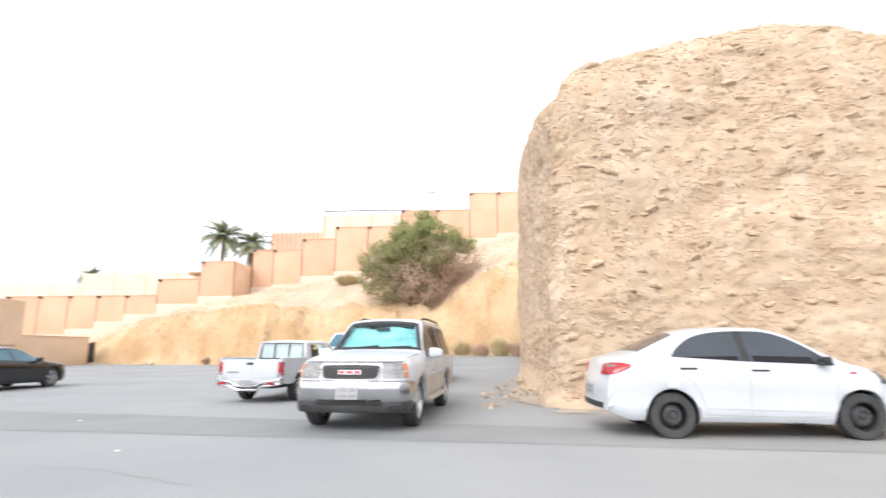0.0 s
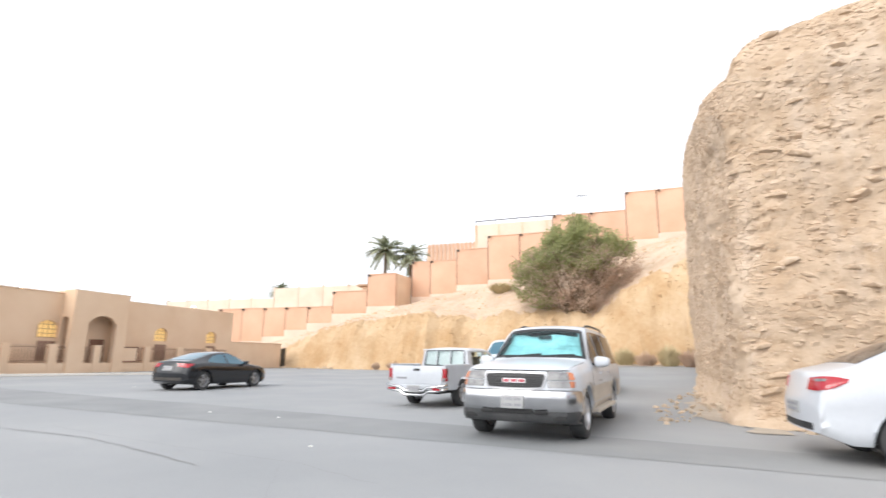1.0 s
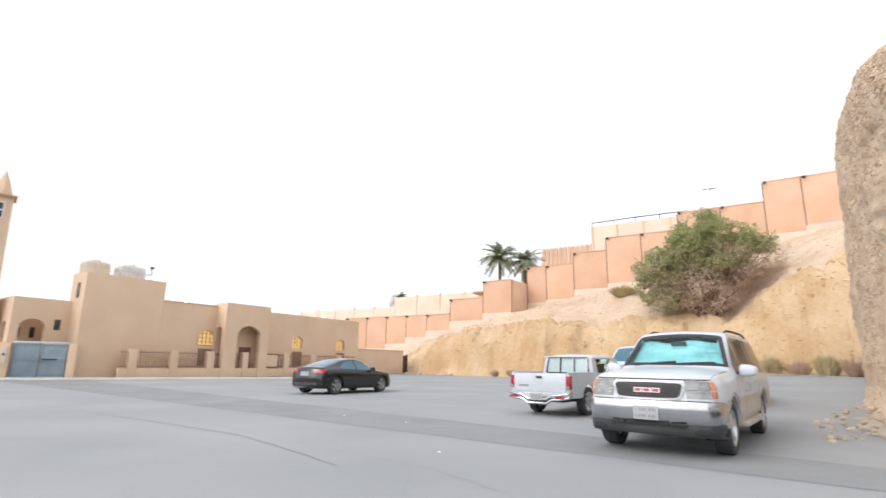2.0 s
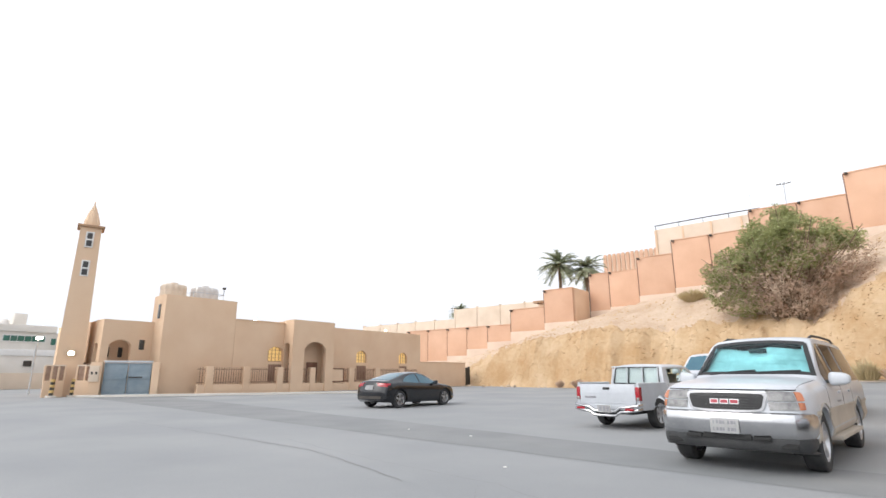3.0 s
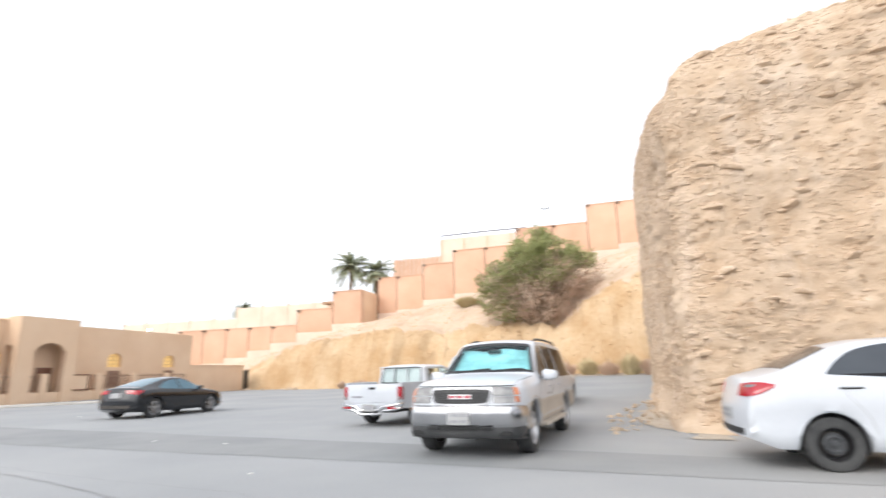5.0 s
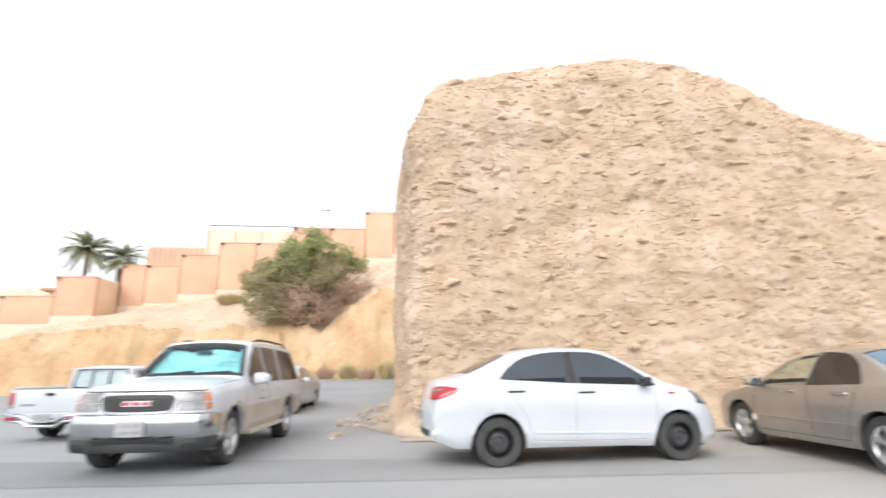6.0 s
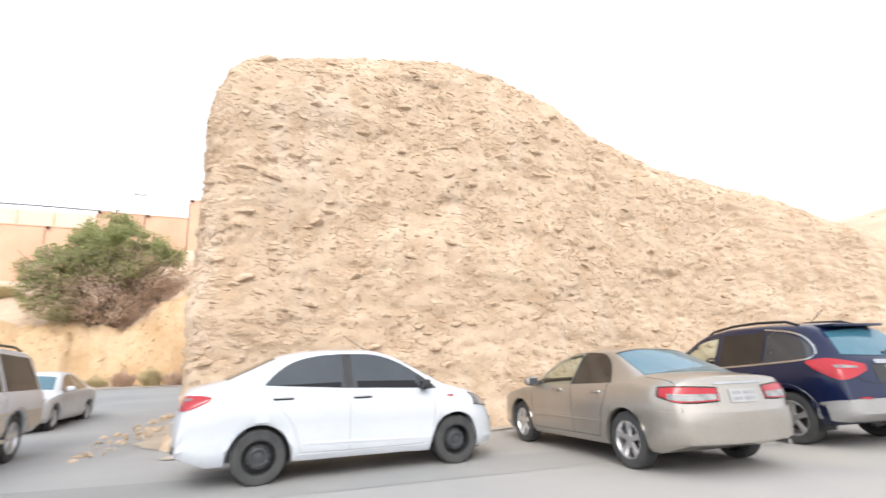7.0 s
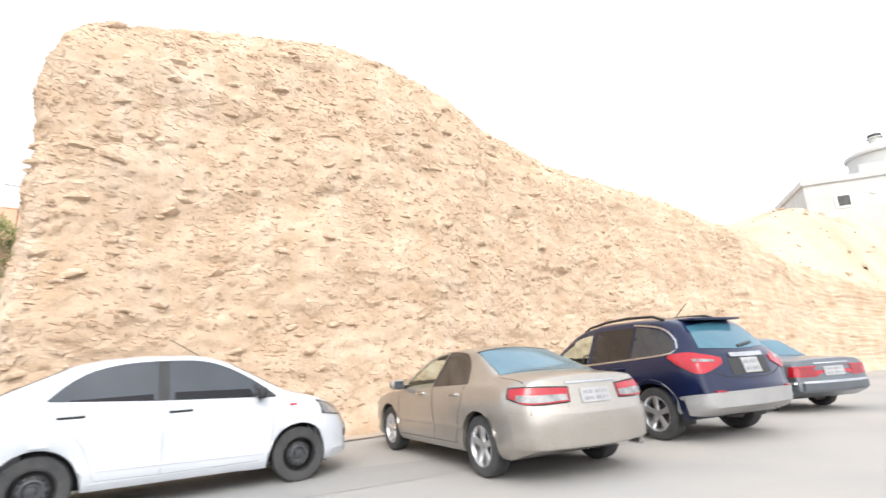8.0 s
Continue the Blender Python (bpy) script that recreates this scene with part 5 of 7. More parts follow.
P["pieces"] = [
    ("side_window", "sides", between([(-1.2, 1.09), (-0.5, 1.045), (-0.28, 1.03)], [(-1.23, 1.1), (-1.1, 1.235), (-0.88, 1.375), (-0.55, 1.44), (-0.28, 1.448)], 20, 6), GLASS_DARK, 0.005, "dark tinted side window"),
    ("side_window", "sides", between([(-0.17, 1.025), (0.92, 0.98)], [(-0.17, 1.448), (0.15, 1.44), (0.42, 1.36), (0.74, 1.17), (0.95, 0.995)], 18, 6), GLASS_DARK, 0.005, "dark tinted side window"),
    ("window_foot", "sides", between([(-1.05, 1.082), (-0.32, 1.035)], [(-1.05, 1.09), (-0.32, 1.1)], 8, 2), GLASS_FOOT, 0.008, "dark strip at the window foot"),
    ("window_foot", "sides", between([(-0.12, 1.025), (0.72, 0.99)], [(-0.12, 1.105), (0.66, 1.085)], 8, 2), GLASS_FOOT, 0.008, "dark strip at the window foot"),
    ("window_pillar", "sides", between([(-0.285, 1.03), (-0.165, 1.025)], [(-0.285, 1.448), (-0.165, 1.448)], 3, 6), BLACKPLASTIC, 0.004),
    ("mirror_quarter", "sides", between([(0.72, 0.985), (0.95, 0.975)], [(0.7, 1.15), (0.95, 0.99)], 4, 4), BLACKPLASTIC, 0.007),
    ("rear_window", "top", between([(-1.64, -0.6), (-1.68, 0), (-1.64, 0.6)], [(-1.1, -0.48), (-1.06, 0), (-1.1, 0.48)], 12, 8), GLASS_DARK),
    ("windscreen", "top", between([(0.48, -0.5), (0.46, 0), (0.48, 0.5)], [(1.02, -0.62), (1.1, 0), (1.02, 0.62)], 12, 8), GLASS_DARK),
    ("tail_light", (-1.37, -1, 2), between([(32, 0.85), (50, 0.84), (62, 0.95)], [(34, 0.99), (52, 1.02), (63, 0.985)], 16, 5), REDLENS, 0.012, "red and white tail light"),
    ("tail_light_clear", (-1.37, -1, 2), between([(42, 0.95), (50, 0.955)], [(42, 0.98), (51, 0.985)], 6, 2), CLEARLENS, 0.016),
    ("headlight_surround", (1.2, 1, 2), between([(30, 0.66), (71, 0.74)], [(30, 0.77), (58, 0.86), (72, 0.905)], 14, 3), BLACKPLASTIC, 0.005),
    ("headlight", (1.2, 1, 2), between([(33, 0.67), (70, 0.75)], [(33, 0.745), (58, 0.835), (70, 0.875)], 14, 3), CLEARLENS, 0.012, "clear headlight in a dark surround"),
    ("grille", "front", rect(-0.35, 0.35, 0.48, 0.66), BLACKPLASTIC, 0.008),
    ("fog_lamp_recess", "sides", between([(1.84, 0.43), (1.94, 0.44)], [(1.84, 0.5), (1.94, 0.52)], 4, 2), BLACKPLASTIC, 0.006),
    ("side_repeater", "sides", rect(1.1, 1.19, 0.865, 0.885, 3, 1), REDLENS, 0.008),
    ("rear_bumper_strip", "rear", rect(-0.6, 0.6, 0.38, 0.46), BLACKPLASTIC, 0.008),
    ("sill_crease", "sides", ribbon([(-0.8, 0.42), (0.0, 0.4), (0.78, 0.38)], 0.022), WHITE, 0.012),
    ("sill_cover", "sides", between([(-0.86, 0.22), (0.84, 0.21)], [(-0.84, 0.3), (0.82, 0.29)], 10, 2), WHITE, 0.012),
] + seams([[(-1.12, 1.06), (-1.08, 0.85), (-0.9, 0.66), (-0.8, 0.32)], [(-0.22, 1.02), (-0.22, 0.6), (-0.23, 0.3)], [(0.9, 0.94), (0.92, 0.7), (0.86, 0.3)], [(-0.78, 0.32), (-0.09, 0.3), (0.86, 0.3)]], 0.007, SEAM_PALE)
saloon, tree = make_car("parked_saloon", pose(4.37, 8.22, 0, 0, 0, 0), "white compact saloon with black steel wheels beside the cliff", P)
for s in (-1, 1):
    for x, z in ((-1.02, 0.94), (-0.06, 0.915)):
        hp = part("door_handle", boxes((x - 0.11, x + 0.11, s * 0.815, s * 0.862, z, z + 0.032), bevel=0.012), WHITE, saloon)
        # dark strip laid on the door paints the shade under the handle
        part("handle_recess_shade", fitted(tree, "left" if s > 0 else "right", rect(x - 0.115, x + 0.115, z - 0.02, z + 0.008), 0.004), SEAM, hp)
part("roof_aerial", tube(bmesh.new(), [(0.28, 0, 1.47), (-0.12, 0, 1.72)], 0.005, 5), BLACKPLASTIC, saloon)

# champagne saloon
P = dict(length=4.81, width=1.82, hub=0.325, arch=0.375, axles=(-1.42, 1.32), wheel="five", tyre_w=0.21, paint=SILVERGOLD, crown=0.05, nose=0.7, tail=0.5, taper_f=0.18, taper_r=0.16, bow_f=0.22, bow_r=0.17,
         top=[(-2.405, 0.6), (-2.37, 0.72), (-2.33, 0.98), (-2.27, 1.045), (-1.75, 1.08), (-1.6, 1.1), (-0.9, 1.395), (-0.6, 1.425), (-0.2, 1.43), (0.15, 1.4), (0.4, 1.34), (1.12, 0.99), (1.3, 0.95), (1.9, 0.84), (2.2, 0.74), (2.36, 0.6), (2.405, 0.5)],
         belt=[(-2.4, 0.88), (-1.6, 0.98), (-0.6, 0.96), (0.6, 0.92), (1.2, 0.88), (1.9, 0.76), (2.4, 0.55)],
         wtop=[(-2.4, 0.8), (-1.65, 0.78), (-0.9, 0.58), (0.2, 0.58), (1.1, 0.78), (1.8, 0.76), (2.4, 0.7)],
         sill=[(-2.4, 0.34), (-2.0, 0.24), (1.9, 0.2), (2.4, 0.25)], mirror=(0.72, 0.98), plates=[("rear", 0.0, 0.83)], plate_size=(0.38, 0.14))
P["pieces"] = [
    ("side_window", "sides", between([(-1.17, 0.985), (-0.32, 0.955)], [(-1.17, 1.0), (-0.98, 1.22), (-0.78, 1.345), (-0.5, 1.375), (-0.32, 1.38)], 14, 6), GLASS_BROWN, 0.005, "brown tinted rear door window"),
    ("side_window", "sides", between([(-0.24, 0.955), (0.68, 0.925)], [(-0.24, 1.375), (0.1, 1.34), (0.34, 1.26), (0.86, 0.97)], 12, 6), GLASS_CLEAR, 0.005, "clear front door window"),
    ("window_pillar", "sides", between([(-0.32, 0.955), (-0.24, 0.955)], [(-0.32, 1.375), (-0.24, 1.375)], 2, 5), BLACKPLASTIC, 0.004),
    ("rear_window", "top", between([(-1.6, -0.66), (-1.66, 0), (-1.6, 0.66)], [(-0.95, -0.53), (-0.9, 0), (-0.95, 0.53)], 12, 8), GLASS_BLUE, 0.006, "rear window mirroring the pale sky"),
    ("rear_window_seal", "top", ribbon([(-0.93, -0.54), (-0.88, 0), (-0.93, 0.54)], 0.03), BLACKPLASTIC, 0.008),
    ("windscreen", "top", between([(0.42, -0.52), (0.4, 0), (0.42, 0.52)], [(1.05, -0.66), (1.12, 0), (1.05, 0.66)], 12, 8), GLASS_CLEAR),
    ("tail_light", (-1.5, -1, 2), between([(22, 0.79), (46, 0.77), (58, 0.85)], [(22, 0.915), (46, 0.94), (58, 0.93)], 16, 4), REDLENS, 0.012, "red tail light with a clear lower band"),
    ("tail_light_clear", (-1.5, -1, 2), between([(23, 0.8), (44, 0.785), (53, 0.815)], [(23, 0.858), (45, 0.862), (53, 0.87)], 12, 2), CLEARLENS, 0.016),
    ("plate_recess", "rear", rect(-0.36, 0.36, 0.72, 0.955), SILVERGOLD, 0.004),
    ("boot_trim", "rear", rect(-0.33, 0.33, 0.955, 0.975, 6, 1), CHROME, 0.014),
    ("tail_light_gasket", (-1.5, -1, 2), between([(21, 0.775), (46, 0.755), (59.5, 0.84)], [(21, 0.93), (46, 0.955), (59.5, 0.945)], 16, 4), SEAM, 0.006),
    ("tail_light_foot", (-1.5, -1, 2), between([(22.5, 0.787), (46, 0.77), (52, 0.8)], [(22.5, 0.797), (46, 0.781), (52, 0.812)], 16, 1), REDLENS, 0.019),
    ("bumper", (-1.5, -1), between([(-56, 0.36), (56, 0.36)], [(-58, 0.69), (-30, 0.66), (30, 0.66), (58, 0.69)], 30, 5), SILVERGOLD, 0.03, "body-coloured rear bumper"),
    ("headlight", "sides", between([(1.9, 0.66), (2.28, 0.58)], [(1.86, 0.74), (2.26, 0.7)], 6, 3), CLEARLENS, 0.01),
    ("side_moulding", "sides", ribbon([(-1.0, 0.5), (0.0, 0.49), (0.92, 0.48)], 0.03), SILVERGOLD, 0.014),
    ("side_marker", "sides", rect(-2.2, -2.08, 0.6, 0.62, 2, 1), AMBERLENS, 0.006),
    ("boot_gap", "top", ribbon([(-1.68, -0.72), (-2.24, -0.74)], 0.008), SEAM, 0.002),
    ("boot_gap", "top", ribbon([(-1.68, 0.72), (-2.24, 0.74)], 0.008), SEAM, 0.002),
] + seams([[(-1.14, 0.98), (-1.08, 0.8), (-0.96, 0.6), (-0.9, 0.32)], [(-0.28, 0.95), (-0.28, 0.6), (-0.3, 0.3)], [(0.88, 0.92), (0.9, 0.6), (0.84, 0.3)], [(-0.9, 0.32), (0.84, 0.3)]], 0.006)
P["cuts"] = [("sides", between([(-0.21, 0.975), (0.64, 0.945)], [(-0.21, 1.35), (0.1, 1.32), (0.32, 1.24), (0.8, 0.98)], 12, 6)), ("top", between([(0.45, -0.5), (0.43, 0), (0.45, 0.5)], [(1.02, -0.63), (1.09, 0), (1.02, 0.63)], 12, 8))]
champagne, tree = make_car("parked_saloon", pose(8.15, 7.22, 0, 0, 0, 84), "champagne metallic saloon parked nose to the cliff", P, "cars along the cliff")
for s in (-1, 1):
    for x in (-0.88, 0.08):
        part("door_handle", boxes((x - 0.11, x + 0.11, s * 0.89, s * 0.935, 0.85, 0.885), bevel=0.014), CHROME, champagne)
part("exhaust_pipe", tube(bmesh.new(), [(-2.2, -0.55, 0.32), (-2.37, -0.55, 0.31)], 0.03, 12), CHROME, champagne)
part("dashboard", boxes((0.55, 0.95, -0.65, 0.65, 0.8, 0.95), bevel=0.04), BLACKPLASTIC, champagne)
car_seats(champagne, ((-0.1, 0.38), (-0.1, -0.38)), 0.72, 0.25)

# dark blue family four-wheel drive
P = dict(length=4.84, width=1.945, hub=0.365, arch=0.43, axles=(-1.42, 1.385), wheel="five", tyre_w=0.245, paint=NAVY, crown=0.06, nose=0.7, tail=0.5, taper_f=0.16, taper_r=0.1, bow_f=0.2, bow_r=0.14,
         top=[(-2.42, 0.66), (-2.39, 0.78), (-2.33, 1.1), (-2.22, 1.22), (-1.78, 1.66), (-1.6, 1.72), (-1.0, 1.76), (-0.2, 1.765), (0.25, 1.7), (0.45, 1.62), (1.15, 1.18), (1.3, 1.13), (1.9, 1.02), (2.2, 0.9), (2.38, 0.72), (2.42, 0.55)],
         belt=[(-2.42, 1.05), (-1.7, 1.13), (-0.6, 1.1), (0.6, 1.05), (1.2, 1.0), (1.9, 0.9), (2.4, 0.66)],
         wtop=[(-2.42, 0.82), (-1.7, 0.66), (-0.9, 0.68), (0.2, 0.66), (1.15, 0.82), (1.8, 0.8), (2.4, 0.74)],
         sill=[(-2.42, 0.45), (-2.0, 0.3), (1.9, 0.26), (2.42, 0.32)], mirror=(0.82, 1.14), mirror_mat=NAVY, mirror_size=1.2, plates=[("rear", 0.0, 0.98)], plate_size=(0.34, 0.2))
P["pieces"] = [
    ("side_window", "sides", between([(-1.86, 1.2), (-1.06, 1.14)], [(-1.78, 1.38), (-1.5, 1.55), (-1.06, 1.62)], 10, 6), GLASS_DARK, 0.005, "dark tinted rear quarter window"),
    ("side_window", "sides", between([(-1.02, 1.14), (-0.18, 1.085)], [(-1.02, 1.62), (-0.18, 1.62)], 10, 6), GLASS_BROWN, 0.005, "brown tinted rear door window"),
    ("side_window", "sides", between([(-0.1, 1.085), (0.78, 1.05)], [(-0.1, 1.62), (0.2, 1.58), (0.4, 1.5), (0.92, 1.14)], 10, 6), GLASS_CLEAR, 0.005, "clear front door window"),
    ("window_trim", "sides", ribbon([(0.9, 1.035), (0.0, 1.07), (-1.0, 1.125), (-1.84, 1.185), (-1.9, 1.24), (-1.8, 1.42), (-1.52, 1.59), (-1.0, 1.655)], 0.026, 30), CHROME, 0.009, "bright trim under the windows"),
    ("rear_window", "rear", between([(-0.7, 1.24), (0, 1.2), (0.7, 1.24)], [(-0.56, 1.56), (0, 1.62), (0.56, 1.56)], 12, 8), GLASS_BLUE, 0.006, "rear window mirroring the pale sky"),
    ("windscreen", "top", between([(0.46, -0.58), (0.44, 0), (0.46, 0.58)], [(1.08, -0.72), (1.15, 0), (1.08, 0.72)], 12, 8), GLASS_CLEAR),
    ("tail_light", (-1.5, -1, 2), between([(33, 1.02), (50, 0.88), (58, 0.95), (74, 1.13)], [(33, 1.1), (50, 1.17), (60, 1.2), (74, 1.16)], 18, 5), REDLENS, 0.014, "large red and amber tail light"),
    ("tail_light_clear", (-1.5, -1, 2), between([(40, 1.05), (54, 1.06)], [(40, 1.08), (55, 1.1)], 6, 2), CLEARLENS, 0.018),
    ("chrome_bar", "rear", between([(-0.34, 1.1), (0, 1.09), (0.34, 1.1)], [(-0.34, 1.15), (0, 1.155), (0.34, 1.15)], 8, 2), CHROME, 0.025),
    ("plate_recess", "rear", rect(-0.4, 0.4, 0.86, 1.09), BLACKPLASTIC, 0.004),
    ("tailgate_gap", "rear", ribbon([(-0.78, 1.2), (-0.72, 0.82), (0.72, 0.82), (0.78, 1.2)], 0.012, 24), SEAM, 0.003),
    ("bumper", (-1.5, -1), between([(-68, 0.38), (-50, 0.37), (50, 0.37), (68, 0.38)], [(-70, 0.6), (-45, 0.665), (45, 0.665), (70, 0.6)], 40, 6), GREYCLAD, 0.03, "grey lower rear bumper"),
    ("sill_cladding", "sides", between([(-0.95, 0.29), (0.9, 0.27)], [(-0.98, 0.46), (0.94, 0.44)], 12, 3), GREYCLAD, 0.015),
    ("reflector", "rear2", rect(0.64, 0.76, 0.655, 0.675, 3, 1), REDLENS, 0.04),
    ("rear_wiper", "rear", ribbon([(0.02, 1.24), (-0.36, 1.29)], 0.03), BLACKPLASTIC, 0.02),
] + seams([[(-1.1, 1.12), (-1.08, 0.9), (-0.98, 0.75)], [(-0.14, 1.08), (-0.14, 0.7), (-0.16, 0.46)], [(0.92, 1.03), (0.94, 0.7), (0.9, 0.45)]], 0.007)
for xc in (-1.42, 1.385):
    arc = [(xc + 0.455 * math.cos(a), 0.365 + 0.455 * math.sin(a)) for a in np.linspace(0.05, math.pi - 0.05, 16)]
    P["pieces"].append(("arch_cladding", "sides", ribbon(arc, 0.055, 28), GREYCLAD, 0.014))
P["cuts"] = [("sides", between([(-0.07, 1.1), (0.74, 1.07)], [(-0.07, 1.59), (0.2, 1.55), (0.38, 1.48), (0.88, 1.15)], 12, 6)), ("top", between([(0.49, -0.56), (0.47, 0), (0.49, 0.56)], [(1.05, -0.69), (1.12, 0), (1.05, 0.69)], 12, 8))]
navy, tree = make_car("family_suv", pose(11.41, 7.25, 0, 0, 0, 83), "dark blue family SUV with grey cladding facing the cliff", P, "cars along the cliff")
for s in (-1, 1):
    bm = tube(bmesh.new(), [(0.3, s * 0.56, 1.64), (0.15, s * 0.57, 1.71), (-0.3, s * 0.58, 1.77), (-0.8, s * 0.59, 1.785), (-1.3, s * 0.59, 1.76), (-1.5, s * 0.59, 1.69)], 0.022, 8)
    part("roof_rail", bm, BLACKPLASTIC, navy)
    for x in (-0.85, 0.12):
        part("door_handle", boxes((x - 0.12, x + 0.12, s * 0.955, s * 1.0, 0.98, 1.015), bevel=0.014), NAVY, navy)
part("rear_spoiler", boxes((-1.96, -1.6, -0.5, 0.5, 1.64, 1.68), bevel=0.018), NAVY, navy)
part("exhaust_pipe", tube(bmesh.new(), [(-2.1, -0.5, 0.4), (-2.3, -0.5, 0.4)], 0.04, 12), CHROME, navy)
bm = bmesh.new()
tube(bm, [(0.42 + 0.18 * 0.4 * math.sin(a), 0.4 + 0.18 * math.cos(a), 1.08 + 0.17 * math.sin(a)) for a in np.linspace(0, 2 * math.pi, 20)], 0.016, 6)
part("steering_wheel", bm, BLACKPLASTIC, navy)
car_seats(navy, ((-0.1, 0.4), (-0.1, -0.4)), 0.85, 0.26)
part("roof_aerial", tube(bmesh.new(), [(-1.4, 0.2, 1.74), (-1.62, 0.2, 1.92)], 0.006, 5), BLACKPLASTIC, navy)

# old blue-grey saloon
P = dict(length=4.74, width=1.74, hub=0.31, arch=0.355, axles=(-1.33, 1.47), wheel="ten", tyre_w=0.195, paint=GREYBLUE, crown=0.035, nose=0.4, tail=0.35, taper_f=0.08, taper_r=0.07, bow_f=0.08, bow_r=0.07, soft=0.03,
         top=[(-2.37, 0.5), (-2.345, 0.62), (-2.31, 0.9), (-2.26, 0.95), (-1.4, 1.0), (-1.25, 1.01), (-0.75, 1.37), (-0.5, 1.42), (0.1, 1.43), (0.3, 1.4), (0.85, 1.0), (1.0, 0.97), (2.2, 0.88), (2.34, 0.8), (2.37, 0.55)],
         belt=[(-2.37, 0.86), (-1.2, 0.93), (1.0, 0.91), (2.37, 0.78)],
         wtop=[(-2.37, 0.78), (-1.3, 0.76), (-0.75, 0.6), (0.25, 0.6), (0.9, 0.75), (2.37, 0.74)],
         sill=[(-2.37, 0.36), (-2.0, 0.24), (2.0, 0.22), (2.37, 0.3)], mirror=(0.55, 0.98), plates=[("rear", 0.0, 0.72)], plate_size=(0.46, 0.16))
P["pieces"] = [
    ("side_window", "sides", between([(-0.98, 0.96), (-0.26, 0.95)], [(-0.9, 1.02), (-0.62, 1.31), (-0.26, 1.34)], 10, 5), GLASS_DARK),
    ("side_window", "sides", between([(-0.18, 0.95), (0.68, 0.94)], [(-0.18, 1.34), (0.15, 1.33), (0.68, 0.98)], 10, 5), GLASS_DARK),
    ("rear_window", "top", between([(-1.24, -0.64), (-1.24, 0.64)], [(-0.8, -0.54), (-0.8, 0.54)], 10, 6), GLASS_BLUE, 0.006, "rear window mirroring the pale sky"),
    ("tail_light", "rear2", rect(0.42, 0.84, 0.63, 0.82), REDLENS, 0.012, "ribbed red tail light"),
    ("tail_light", "sides", rect(-2.33, -2.16, 0.64, 0.82), REDLENS, 0.012),
    ("bumper_strip", "rear", rect(-0.85, 0.85, 0.52, 0.555, 14, 1), CHROME, 0.04),
    ("bumper", "rear", rect(-0.86, 0.86, 0.4, 0.52, 14, 2), GREYBLUE, 0.045),
    ("bumper_strip", "sides", rect(-2.32, -1.75, 0.52, 0.55, 8, 1), CHROME, 0.03),
    ("boot_trim", "rear", rect(-0.4, 0.4, 0.85, 0.875, 8, 1), CHROME, 0.015),
    ("side_cladding", "sides", between([(-0.9, 0.28), (1.0, 0.27)], [(-0.9, 0.5), (1.0, 0.5)], 10, 3), GREYCLAD, 0.012),
] + [("lens_rib", "rear2", rect(0.42, 0.84, 0.655 + 0.04 * k, 0.665 + 0.04 * k, 4, 1), BLACKPLASTIC, 0.016) for k in range(4)] + seams([[(-0.22, 0.94), (-0.22, 0.3)], [(0.76, 0.93), (0.78, 0.3)]], 0.008)
old_grey, tree = make_car("old_saloon", pose(15.53, 7.6, 0, 0, 0, 72), "old blue-grey angular saloon with ribbed red lights near the cliff", P, "cars along the cliff")

# long white four-wheel drive, facing the lot
P = dict(length=5.57, width=1.95, hub=0.385, arch=0.455, axles=(-1.48, 1.82), wheel="suv", tyre_w=0.255, paint=WHITE_OLD, crown=0.05, nose=0.6, tail=0.3, taper_f=0.15, taper_r=0.04, bow_f=0.12, bow_r=0.04, soft=0.04,
         top=[(-2.78, 0.7), (-2.74, 1.0), (-2.7, 1.3), (-2.55, 1.82), (-2.3, 1.9), (-1.2, 1.93), (0.1, 1.93), (0.42, 1.9), (0.58, 1.83), (1.2, 1.345), (1.3, 1.295), (2.0, 1.25), (2.5, 1.195), (2.63, 1.16), (2.7, 1.1), (2.73, 0.97), (2.76, 0.75), (2.785, 0.5)],
         belt=[(-2.78, 1.16), (0.5, 1.16), (1.2, 1.15), (2.5, 1.07), (2.7, 1.0), (2.78, 0.6)],
         wtop=[(-2.78, 0.84), (-2.5, 0.72), (0.3, 0.71), (1.2, 0.85), (2.3, 0.89), (2.78, 0.85)],
         sill=[(-2.78, 0.5), (-2.4, 0.42), (2.3, 0.36), (2.78, 0.38)], mirror=(0.92, 1.2), mirror_mat=WHITE_OLD, mirror_size=1.3, plates=[("front", 0.0, 0.6)], plate_size=(0.34, 0.175, 0.11))
